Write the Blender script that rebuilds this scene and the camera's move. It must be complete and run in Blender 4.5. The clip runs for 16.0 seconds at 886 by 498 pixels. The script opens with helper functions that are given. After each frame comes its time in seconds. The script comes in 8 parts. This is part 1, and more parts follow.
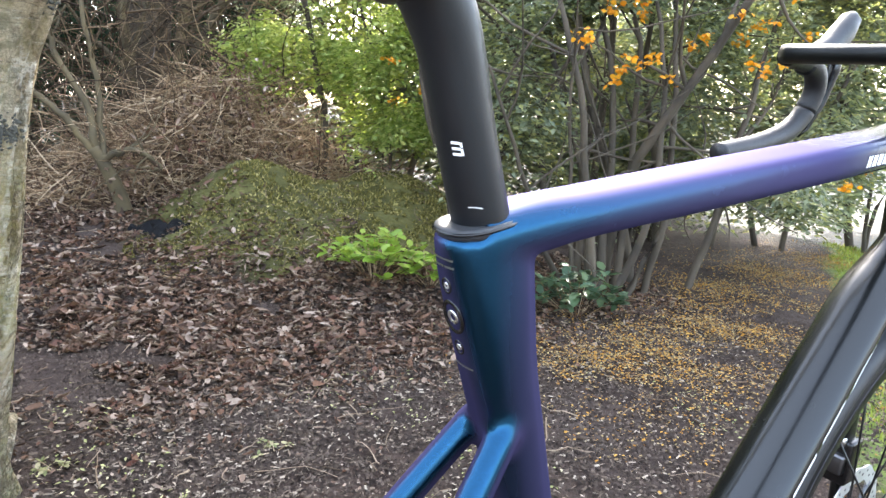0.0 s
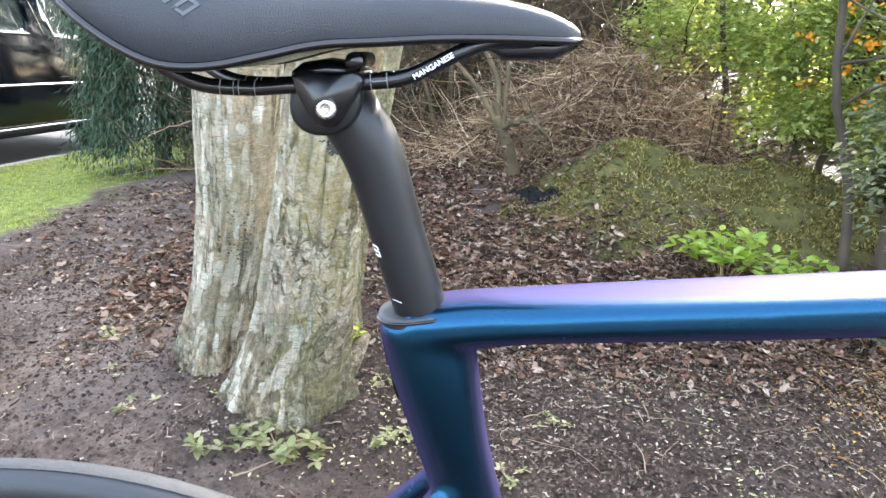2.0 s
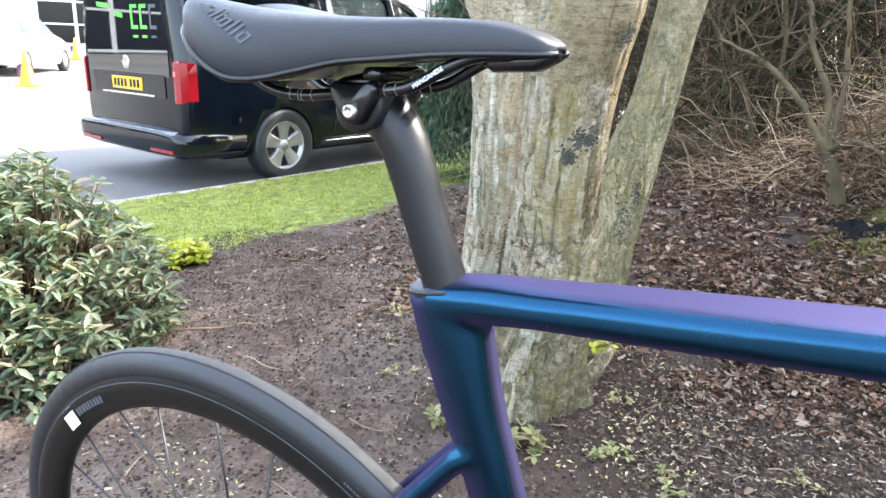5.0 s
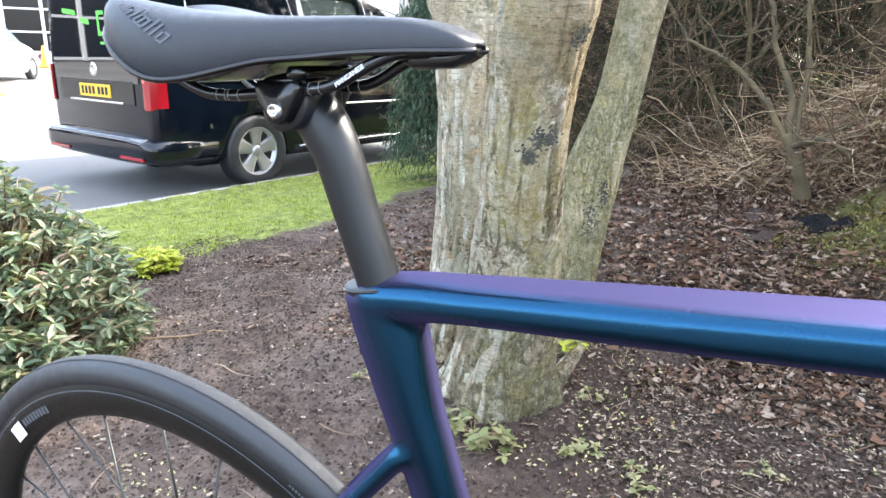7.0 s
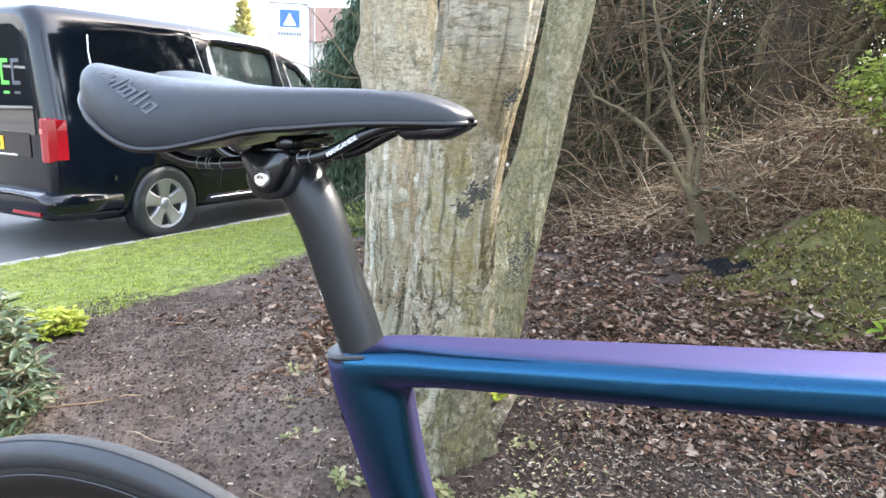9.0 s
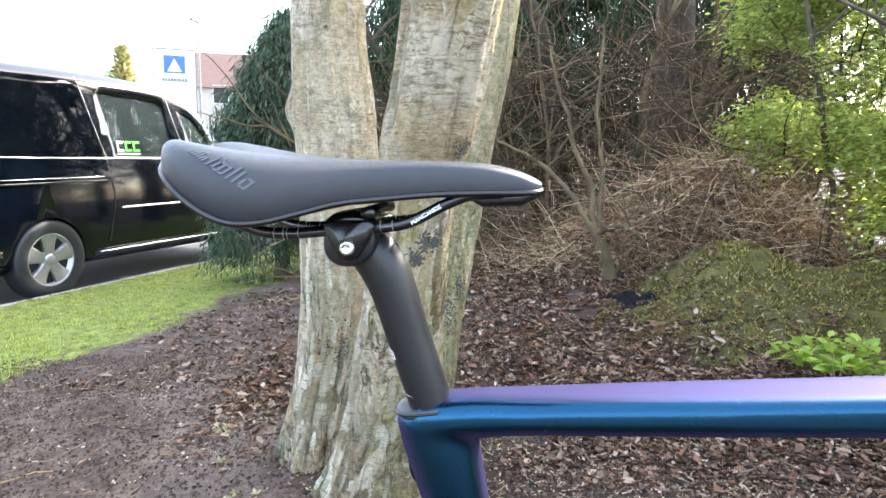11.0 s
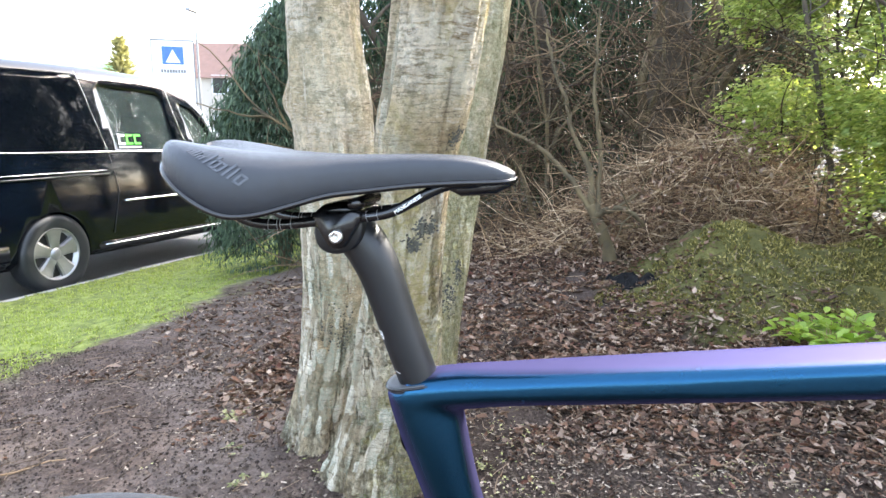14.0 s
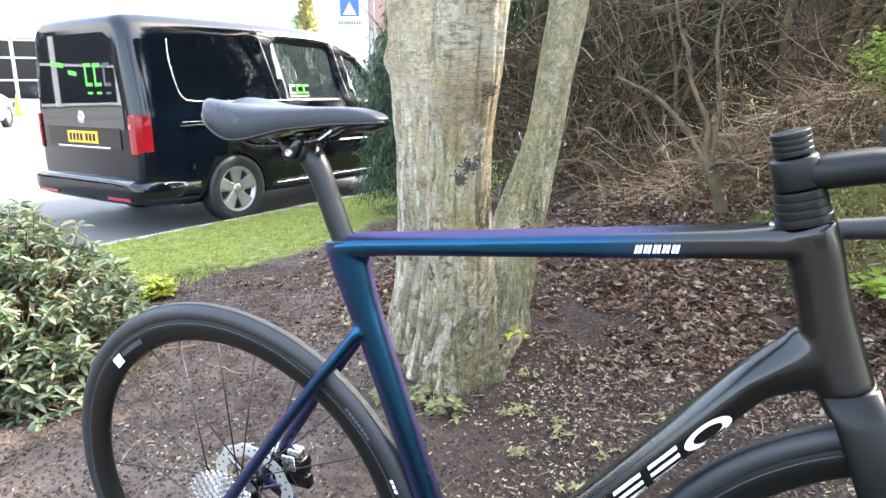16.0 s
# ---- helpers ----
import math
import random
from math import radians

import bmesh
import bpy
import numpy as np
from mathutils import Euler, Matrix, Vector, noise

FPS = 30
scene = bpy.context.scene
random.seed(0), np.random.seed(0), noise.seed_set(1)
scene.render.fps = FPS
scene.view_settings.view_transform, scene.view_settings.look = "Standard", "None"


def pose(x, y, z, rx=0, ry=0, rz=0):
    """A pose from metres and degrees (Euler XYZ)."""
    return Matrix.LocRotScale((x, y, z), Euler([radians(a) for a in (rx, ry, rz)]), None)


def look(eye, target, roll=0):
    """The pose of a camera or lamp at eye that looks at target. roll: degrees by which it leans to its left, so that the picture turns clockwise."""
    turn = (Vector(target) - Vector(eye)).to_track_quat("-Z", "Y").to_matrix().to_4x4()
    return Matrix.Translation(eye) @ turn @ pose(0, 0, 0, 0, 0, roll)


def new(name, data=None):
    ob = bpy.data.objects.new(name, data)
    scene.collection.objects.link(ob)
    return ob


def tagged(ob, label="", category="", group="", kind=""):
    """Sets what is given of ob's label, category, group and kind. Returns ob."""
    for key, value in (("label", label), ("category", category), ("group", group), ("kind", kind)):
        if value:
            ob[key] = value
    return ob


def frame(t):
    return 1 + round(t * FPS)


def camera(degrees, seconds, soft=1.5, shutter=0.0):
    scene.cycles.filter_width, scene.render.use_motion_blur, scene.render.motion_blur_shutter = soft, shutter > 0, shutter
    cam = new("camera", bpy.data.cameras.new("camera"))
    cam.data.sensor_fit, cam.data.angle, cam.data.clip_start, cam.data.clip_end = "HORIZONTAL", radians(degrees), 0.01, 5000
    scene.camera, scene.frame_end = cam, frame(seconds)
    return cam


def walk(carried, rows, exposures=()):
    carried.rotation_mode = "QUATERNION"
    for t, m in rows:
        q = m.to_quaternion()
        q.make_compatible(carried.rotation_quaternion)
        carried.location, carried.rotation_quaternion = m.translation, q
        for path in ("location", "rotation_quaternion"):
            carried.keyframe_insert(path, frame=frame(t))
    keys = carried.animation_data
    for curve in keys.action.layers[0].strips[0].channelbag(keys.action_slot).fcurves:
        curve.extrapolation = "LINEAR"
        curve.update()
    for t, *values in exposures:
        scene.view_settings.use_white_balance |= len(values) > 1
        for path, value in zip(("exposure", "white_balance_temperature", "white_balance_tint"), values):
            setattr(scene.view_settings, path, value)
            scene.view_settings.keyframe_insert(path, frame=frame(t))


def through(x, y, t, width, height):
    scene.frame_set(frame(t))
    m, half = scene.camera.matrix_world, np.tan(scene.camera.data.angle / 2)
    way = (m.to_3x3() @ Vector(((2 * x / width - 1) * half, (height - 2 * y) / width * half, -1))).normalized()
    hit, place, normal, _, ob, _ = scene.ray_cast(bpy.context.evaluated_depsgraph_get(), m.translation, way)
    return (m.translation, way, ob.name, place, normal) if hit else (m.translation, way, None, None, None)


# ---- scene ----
cam = camera(67.0, 16.0)

# The camera's way: seconds, place, and turn in degrees (Euler XYZ).
PATH = [
    (0.0, 0.0082, -0.2664, 0.8565, 78.135, -2.222, -35.472),
    (0.5, 0.0232, -0.2894, 0.8714, 77.239, -2.402, -30.667),
    (1.0, 0.0972, -0.2966, 0.8946, 75.926, -2.615, -21.366),
    (1.5, 0.1720, -0.3122, 0.9183, 74.644, -3.087, -10.975),
    (2.0, 0.2290, -0.3626, 0.9455, 73.342, -3.177, 0.206),
    (2.5, 0.2938, -0.4199, 0.9756, 72.916, -3.339, 10.121),
    (3.0, 0.3457, -0.3910, 0.9755, 72.964, -3.446, 18.296),
    (3.5, 0.3951, -0.3661, 0.9649, 72.784, -3.589, 23.824),
    (4.0, 0.4100, -0.3826, 0.9516, 73.066, -3.113, 27.370),
    (6.5, 0.4352, -0.3758, 0.9575, 73.540, -0.890, 27.097),
    (7.0, 0.4455, -0.3697, 0.9512, 73.666, -1.309, 25.923),
    (7.5, 0.4474, -0.3675, 0.9508, 74.035, -1.478, 25.202),
    (8.0, 0.4467, -0.3695, 0.9590, 74.681, -1.642, 23.954),
    (8.5, 0.4299, -0.3607, 0.9717, 76.390, -1.906, 21.151),
    (9.0, 0.4038, -0.3919, 0.9617, 78.009, -1.829, 18.410),
    (9.5, 0.3591, -0.4255, 0.9669, 79.363, -1.680, 15.101),
    (12.0, 0.2954, -0.4529, 0.9835, 82.326, -0.373, 8.066),
    (12.5, 0.2938, -0.4615, 0.9890, 82.300, 0.000, 7.767),
    (13.0, 0.3042, -0.4748, 0.9858, 82.012, 0.212, 7.476),
    (13.5, 0.3070, -0.4811, 0.9899, 81.571, 0.293, 7.815),
    (14.0, 0.3213, -0.4786, 0.9814, 80.612, 0.348, 9.380),
    (14.5, 0.3629, -0.4993, 0.9888, 79.660, 0.474, 12.695),
    (15.0, 0.4598, -0.5643, 0.9747, 78.460, 0.522, 16.819),
    (15.5, 0.5644, -0.6441, 0.9781, 77.579, 0.353, 20.574),
    (16.0, 0.6834, -0.7312, 0.9924, 76.485, 0.293, 23.561),
]
walk(cam, [(t, pose(*row)) for t, *row in PATH], [(0.0, 2.98, 6350, 10), (0.5, 3.20, 6350, 10), (2.5, 3.11, 6350, 10), (3.5, 2.97, 6350, 10), (7.0, 2.94, 6350, 10), (9.0, 2.91, 6350, 10), (13.5, 2.91, 6350, 10), (16.0, 2.94, 6350, 10)])

# ---- sky and sun ----
SUN_DIR = Vector((0.57, 0.66, 0.66)).normalized()      # from the place towards the sun
world = bpy.data.worlds.new("sky")
scene.world = world
world.use_nodes = True
wn = world.node_tree
wn.nodes.clear()
sky = wn.nodes.new("ShaderNodeTexSky")
sky.sky_type, sky.sun_disc = "NISHITA", False
sky.sun_elevation = math.asin(SUN_DIR.z)
sky.sun_rotation = math.atan2(SUN_DIR.x, SUN_DIR.y)
sky.dust_density, sky.air_density = 3.0, 1.0
wbg = wn.nodes.new("ShaderNodeBackground")
wbg.inputs["Strength"].default_value = 0.15
wout = wn.nodes.new("ShaderNodeOutputWorld")
# a thin even veil of cloud over the whole sky
veil = wn.nodes.new("ShaderNodeMixRGB")
veil.blend_type = "ADD"
veil.inputs["Fac"].default_value = 1.0
veil.inputs["Color2"].default_value = (1.75, 1.80, 1.85, 1)
wn.links.new(sky.outputs[0], veil.inputs["Color1"])
wn.links.new(veil.outputs[0], wbg.inputs["Color"])
wn.links.new(wbg.outputs[0], wout.inputs["Surface"])
sun_data = bpy.data.lights.new("sun", "SUN")
sun_data.energy, sun_data.angle, sun_data.color = 2.6, radians(0.7), (1.0, 0.93, 0.82)
sun = new("sun", sun_data)
sun.matrix_world = look(SUN_DIR * 30, (0, 0, 0))

from mathutils.bvhtree import BVHTree


# ---- node materials ----
class Mat:
    """A node material: small helpers round one node tree."""

    def __init__(self, name, rough=0.6, metal=0.0, color=(0.5, 0.5, 0.5), spec=0.5):
        self.m = bpy.data.materials.new(name)
        self.m.use_nodes = True
        self.t = self.m.node_tree
        self.b = self.t.nodes["Principled BSDF"]
        self.out = self.t.nodes["Material Output"]
        self.b.inputs["Roughness"].default_value = rough
        self.b.inputs["Metallic"].default_value = metal
        self.b.inputs["Base Color"].default_value = (*color, 1)
        self.b.inputs["Specular IOR Level"].default_value = spec

    def node(self, kind, **values):
        n = self.t.nodes.new("ShaderNode" + kind)
        for k, v in values.items():
            self.put(n, k, v)
        return n

    def put(self, n, key, v):
        s = n.inputs[int(key[1:])] if key[0] == "_" else n.inputs[key.replace("_", " ")]
        if isinstance(v, bpy.types.NodeSocket):
            self.t.links.new(v, s)
        else:
            s.default_value = v

    def set(self, key, v):
        self.put(self.b, key, v)

    def coords(self, scale=(1, 1, 1)):
        c = self.node("TexCoord")
        p = self.node("Mapping")
        p.inputs["Scale"].default_value = scale
        self.t.links.new(c.outputs["Object"], p.inputs["Vector"])
        return p.outputs[0]

    def noise(self, scale, detail=4, rough=0.6, at=None, distort=0.0):
        n = self.node("TexNoise", Scale=scale, Detail=detail, Roughness=rough, Distortion=distort)
        self.t.links.new(at if at is not None else self.coords(), n.inputs["Vector"])
        return n.outputs["Fac"]

    def warp(self, scale, amount, stretch=(1, 1, 1)):
        """Object places, pushed about by noise, then stretched."""
        n = self.node("TexNoise", Scale=scale, Detail=4, Roughness=0.6)
        c = self.coords()
        self.t.links.new(c, n.inputs["Vector"])
        k = self.node("VectorMath")
        k.operation = "SCALE"
        self.t.links.new(n.outputs["Color"], k.inputs[0])
        k.inputs["Scale"].default_value = amount
        a = self.node("VectorMath")
        self.t.links.new(c, a.inputs[0])
        self.t.links.new(k.outputs[0], a.inputs[1])
        p = self.node("Mapping")
        p.inputs["Scale"].default_value = stretch
        self.t.links.new(a.outputs[0], p.inputs["Vector"])
        return p.outputs[0]

    def voronoi(self, scale, at=None, feature="F1"):
        n = self.node("TexVoronoi", Scale=scale)
        n.feature = feature
        self.t.links.new(at if at is not None else self.coords(), n.inputs["Vector"])
        return n.outputs[0]

    def ramp(self, fac, stops):
        n = self.node("ValToRGB")
        e = n.color_ramp.elements
        while len(e) < len(stops):
            e.new(0.5)
        for k, (pos, col) in zip(e, stops):
            k.position = pos
            k.color = (*col, 1) if isinstance(col, tuple) else (col, col, col, 1)
        self.t.links.new(fac, n.inputs["Fac"])
        return n.outputs[0]

    def mix(self, fac, a, b, how="MIX"):
        n = self.t.nodes.new("ShaderNodeMix")
        n.data_type, n.blend_type = "RGBA", how
        for s, v in ((n.inputs[0], fac), (n.inputs[6], a), (n.inputs[7], b)):
            if isinstance(v, bpy.types.NodeSocket):
                self.t.links.new(v, s)
            else:
                s.default_value = (*v, 1) if isinstance(v, tuple) else v
        return n.outputs[2]

    def math(self, how, a, b=0.0):
        n = self.t.nodes.new("ShaderNodeMath")
        n.operation = how
        n.use_clamp = False
        for s, v in zip(n.inputs, (a, b)):
            if isinstance(v, bpy.types.NodeSocket):
                self.t.links.new(v, s)
            else:
                s.default_value = v
        return n.outputs[0]

    def axis(self, which):
        n = self.node("SeparateXYZ")
        self.t.links.new(self.coords(), n.inputs[0])
        return n.outputs[which]

    def span(self, v, lo, hi):
        n = self.node("MapRange")
        n.interpolation_type = "SMOOTHSTEP"
        self.t.links.new(v, n.inputs[0])
        n.inputs[1].default_value, n.inputs[2].default_value = lo, hi
        return n.outputs[0]

    def bump(self, height, strength=0.4, dist=0.01):
        n = self.node("Bump", Strength=strength, Distance=dist)
        self.t.links.new(height, n.inputs["Height"])
        self.t.links.new(n.outputs[0], self.b.inputs["Normal"])

    def island(self):
        return self.node("NewGeometry").outputs["Random Per Island"]

    def translucent(self, color, amount):
        tr = self.node("BsdfTranslucent")
        self.put(tr, "Color", color if isinstance(color, bpy.types.NodeSocket) else (*color, 1))
        mx = self.node("MixShader")
        mx.inputs[0].default_value = amount
        self.t.links.new(self.b.outputs[0], mx.inputs[1])
        self.t.links.new(tr.outputs[0], mx.inputs[2])
        self.t.links.new(mx.outputs[0], self.out.inputs[0])


def plain(name, color, rough=0.5, metal=0.0, grain=0.0, scale=200.0, var=0.15, coat=0.0, spec=0.5):
    """A painted, moulded or metal surface with slight mottling and grain."""
    a = Mat(name, rough, metal, color, spec)
    n = a.noise(scale * 0.05, 5)
    dark, light = tuple(c * (1 - var) for c in color), tuple(min(1, c * (1 + var)) for c in color)
    a.set("Base Color", a.ramp(n, [(0.3, dark), (0.7, light)]))
    a.set("Roughness", a.ramp(a.noise(scale * 0.2, 3), [(0.3, max(0.02, rough * 0.85)), (0.75, min(1, rough * 1.15))]))
    if coat:
        a.set("Coat Weight", coat)
        a.set("Coat Roughness", 0.05)
    if grain:
        a.bump(a.noise(scale, 3), grain, 0.001)
    return a.m


def leaf_mat(name, colors, rough=0.45, through=0.35, spec=0.4):
    """Leaves: each its own shade, with light coming through."""
    a = Mat(name, rough, 0, colors[0], spec)
    k = len(colors) - 1
    col = a.ramp(a.island(), [(i / k, c) for i, c in enumerate(colors)])
    col = a.mix(0.35, col, a.ramp(a.noise(160, 3), [(0.3, (0.25, 0.25, 0.22)), (0.7, (1.0, 1.0, 1.0))]), "MULTIPLY")
    a.set("Base Color", col)
    if through:
        a.translucent(a.mix(1.0, col, (1.0, 1.0, 0.6), "MULTIPLY"), through)
    return a.m


# ---- mesh helpers ----
def make(name, verts, faces, material=None, parent=None, smooth=True, label=""):
    me = bpy.data.meshes.new(name)
    me.from_pydata([tuple(v) for v in verts], [], faces)
    return finish(name, me, material, parent, smooth, label)


def finish(name, me, material=None, parent=None, smooth=True, label=""):
    if material:
        me.materials.append(material)
    if smooth:
        me.shade_smooth()
    ob = new(name, me)
    if parent is not None:
        ob.parent = parent
    if label:
        ob["label"] = label
    return ob


def part(name, bm, material, parent, label="", smooth=True):
    me = bpy.data.meshes.new(name)
    bmesh.ops.recalc_face_normals(bm, faces=bm.faces)
    bm.to_mesh(me)
    bm.free()
    return finish(name, me, material, parent, smooth, label)


def thing(name, label, category, at=(0, 0, 0), group="", kind="", turn=0.0):
    """An empty at the base of a thing, to hold its parts."""
    ob = new(name)
    ob.empty_display_size = 0.05
    ob.matrix_basis = pose(*at, 0, 0, turn)
    return tagged(ob, label, category, group, kind)


def big(name, verts, faces, material, parent=None, smooth=True):
    """A large mesh from arrays; faces: an array of quads or triangles."""
    me = bpy.data.meshes.new(name)
    faces = np.asarray(faces, dtype=np.int32)
    n, k = faces.shape
    me.vertices.add(len(verts))
    me.vertices.foreach_set("co", np.asarray(verts, dtype=np.float32).ravel())
    me.loops.add(n * k)
    me.loops.foreach_set("vertex_index", faces.ravel())
    me.polygons.add(n)
    me.polygons.foreach_set("loop_start", np.arange(0, n * k, k, dtype=np.int32))
    me.update(calc_edges=True)
    me.validate()
    return finish(name, me, material, parent, smooth)


def spread(name, base_v, base_f, mats, material, parent=None, smooth=False):
    """Many copies of one small shape as one mesh. mats: n x 3 x 4 affine matrices."""
    base_v, base_f, mats = np.asarray(base_v, float), np.asarray(base_f), np.asarray(mats, float)
    v = np.einsum("nij,kj->nki", mats[:, :, :3], base_v) + mats[:, None, :, 3]
    f = base_f[None] + (np.arange(len(mats)) * len(base_v))[:, None, None]
    return big(name, v.reshape(-1, 3), f.reshape(-1, base_f.shape[1]), material, parent, smooth)


def affine(pos, yaw, pitch, roll, size):
    """n x 3 x 4 matrices from places, turns (radians) and sizes (n, or n x 3)."""
    n = len(pos)
    yaw, pitch, roll = (np.broadcast_to(a, n) for a in (yaw, pitch, roll))
    size = np.asarray(size, float)
    size = np.repeat(size[:, None], 3, 1) if size.ndim == 1 else size
    cy, sy, cp, sp, cr, sr = np.cos(yaw), np.sin(yaw), np.cos(pitch), np.sin(pitch), np.cos(roll), np.sin(roll)
    o, z = np.ones(n), np.zeros(n)
    rz = np.stack([np.stack([cy, -sy, z], -1), np.stack([sy, cy, z], -1), np.stack([z, z, o], -1)], 1)
    ry = np.stack([np.stack([cp, z, sp], -1), np.stack([z, o, z], -1), np.stack([-sp, z, cp], -1)], 1)
    rx = np.stack([np.stack([o, z, z], -1), np.stack([z, cr, -sr], -1), np.stack([z, sr, cr], -1)], 1)
    m = rz @ ry @ rx * size[:, None, :]
    return np.concatenate([m, np.asarray(pos, float)[:, :, None]], 2)


def frames_along(pts):
    """Two cross directions for each point of a line."""
    pts = np.asarray(pts, float)
    d = np.gradient(pts, axis=0)
    d /= np.linalg.norm(d, axis=1)[:, None] + 1e-9
    ref = np.where(np.abs(d[:, 2:3]) > 0.9, np.array([[1.0, 0, 0]]), np.array([[0, 0, 1.0]]))
    a = np.cross(d, ref)
    a /= np.linalg.norm(a, axis=1)[:, None] + 1e-9
    return a, np.cross(a, d)


def tube_arrays(lines, sides):
    """Vertices and quads of many tapered tubes. lines: (points, radii)."""
    vs, fs, at = [], [], 0
    ang = np.arange(sides) / sides * 2 * np.pi
    for pts, radii in lines:
        pts = np.asarray(pts, float)
        radii = np.broadcast_to(radii, len(pts))
        a, b = frames_along(pts)
        ring = a[:, None] * np.cos(ang)[None, :, None] + b[:, None] * np.sin(ang)[None, :, None]
        vs.append((pts[:, None] + ring * radii[:, None, None]).reshape(-1, 3))
        i, j = np.meshgrid(np.arange(len(pts) - 1), np.arange(sides), indexing="ij")
        k = (j + 1) % sides
        fs.append(np.stack([i * sides + j, i * sides + k, (i + 1) * sides + k, (i + 1) * sides + j], -1).reshape(-1, 4) + at)
        at += len(pts) * sides
    return np.concatenate(vs), np.concatenate(fs)


def tubes(name, lines, material, parent=None, sides=4):
    v, f = tube_arrays(lines, sides)
    return big(name, v, f, material, parent)


def smooth_line(points, n):
    """A Catmull-Rom line through points (any width), n points in all."""
    p = np.asarray(points, float)
    p = np.vstack([2 * p[0] - p[1], p, 2 * p[-1] - p[-2]])
    out = []
    for s in np.linspace(0, len(p) - 3, n):
        i = min(int(s), len(p) - 4)
        u = s - i
        a, b, c, d = p[i:i + 4]
        out.append(0.5 * (2 * b + (c - a) * u + (2 * a - 5 * b + 4 * c - d) * u ** 2 + (3 * b - a - 3 * c + d) * u ** 3))
    return np.array(out)


def tube(name, points, radius, material, parent=None, n=24, sides=12, label="", close=True):
    """One rounded tube along a smooth line; radius: one, or one for each point."""
    rad = np.broadcast_to(radius, len(points))
    line = smooth_line(np.column_stack([np.asarray(points, float), rad]), n)
    v, f = tube_arrays([(line[:, :3], line[:, 3])], sides)
    faces = [tuple(q) for q in f.tolist()]
    if close:
        faces += [tuple(range(sides))[::-1], tuple(range((n - 1) * sides, n * sides))]
    return make(name, v, faces, material, parent, True, label)


def loft(name, rings, material, parent=None, label="", smooth=True, cap=True):
    """A skin over rings of equally many points."""
    k = len(rings[0])
    v = [p for r in rings for p in r]
    f = [(i * k + j, i * k + (j + 1) % k, (i + 1) * k + (j + 1) % k, (i + 1) * k + j) for i in range(len(rings) - 1) for j in range(k)]
    if cap:
        f += [tuple(range(k))[::-1], tuple(range((len(rings) - 1) * k, len(rings) * k))]
    return make(name, v, f, material, parent, smooth, label)


def oval(center, u, v, a, b, power=2.0, n=28):
    """A ring of a rounded box or an ellipse in the plane of u and v."""
    c, u, v = Vector(center), Vector(u), Vector(v)
    out = []
    for i in range(n):
        t = 2 * math.pi * i / n
        x, y = math.cos(t), math.sin(t)
        out.append(c + u * (a * math.copysign(abs(x) ** (2 / power), x)) + v * (b * math.copysign(abs(y) ** (2 / power), y)))
    return out


def lathe(name, profile, material, parent=None, n=48, axis="y", at=(0, 0, 0), label="", closed=False):
    """A turned shape: profile of (radius, along)."""
    rows = list(profile)
    k = len(rows)
    v = []
    for i in range(n):
        c, s = math.cos(2 * math.pi * i / n), math.sin(2 * math.pi * i / n)
        for r, h in rows:
            p = (r * c, h, r * s) if axis == "y" else (r * c, r * s, h) if axis == "z" else (h, r * c, r * s)
            v.append((p[0] + at[0], p[1] + at[1], p[2] + at[2]))
    m = k if closed else k - 1
    f = [(i * k + j, i * k + (j + 1) % k, (i + 1) % n * k + (j + 1) % k, (i + 1) % n * k + j) for i in range(n) for j in range(m)]
    return make(name, v, f, material, parent, True, label)


def box(bm, lo, hi, bevel=0.0):
    """A box between two corners, with rounded edges, added to bm."""
    c = [(a + b) / 2 for a, b in zip(lo, hi)]
    made = bmesh.ops.create_cube(bm, size=1, matrix=Matrix.Translation(c) @ Matrix.Diagonal((*[b - a for a, b in zip(lo, hi)], 1)))
    if bevel:
        edges = {e for v in made["verts"] for e in v.link_edges}
        bmesh.ops.bevel(bm, geom=list(edges), offset=bevel, segments=2, profile=0.6, affect="EDGES", clamp_overlap=True)
    return bm


def boxed(name, lo, hi, material, parent=None, bevel=0.0, label=""):
    return part(name, box(bmesh.new(), lo, hi, bevel), material, parent, label, smooth=False)


def carve(ob, cutters):
    """Cuts the cutters out of ob for good and removes them."""
    for c in cutters:
        mod = ob.modifiers.new("cut", "BOOLEAN")
        mod.operation, mod.object, mod.solver = "DIFFERENCE", c, "EXACT"
    bpy.context.view_layer.update()
    me = bpy.data.meshes.new_from_object(ob.evaluated_get(bpy.context.evaluated_depsgraph_get()))
    ob.modifiers.clear()
    ob.data = me
    for c in cutters:
        bpy.data.objects.remove(c)
    return ob


rng = np.random.default_rng(7)


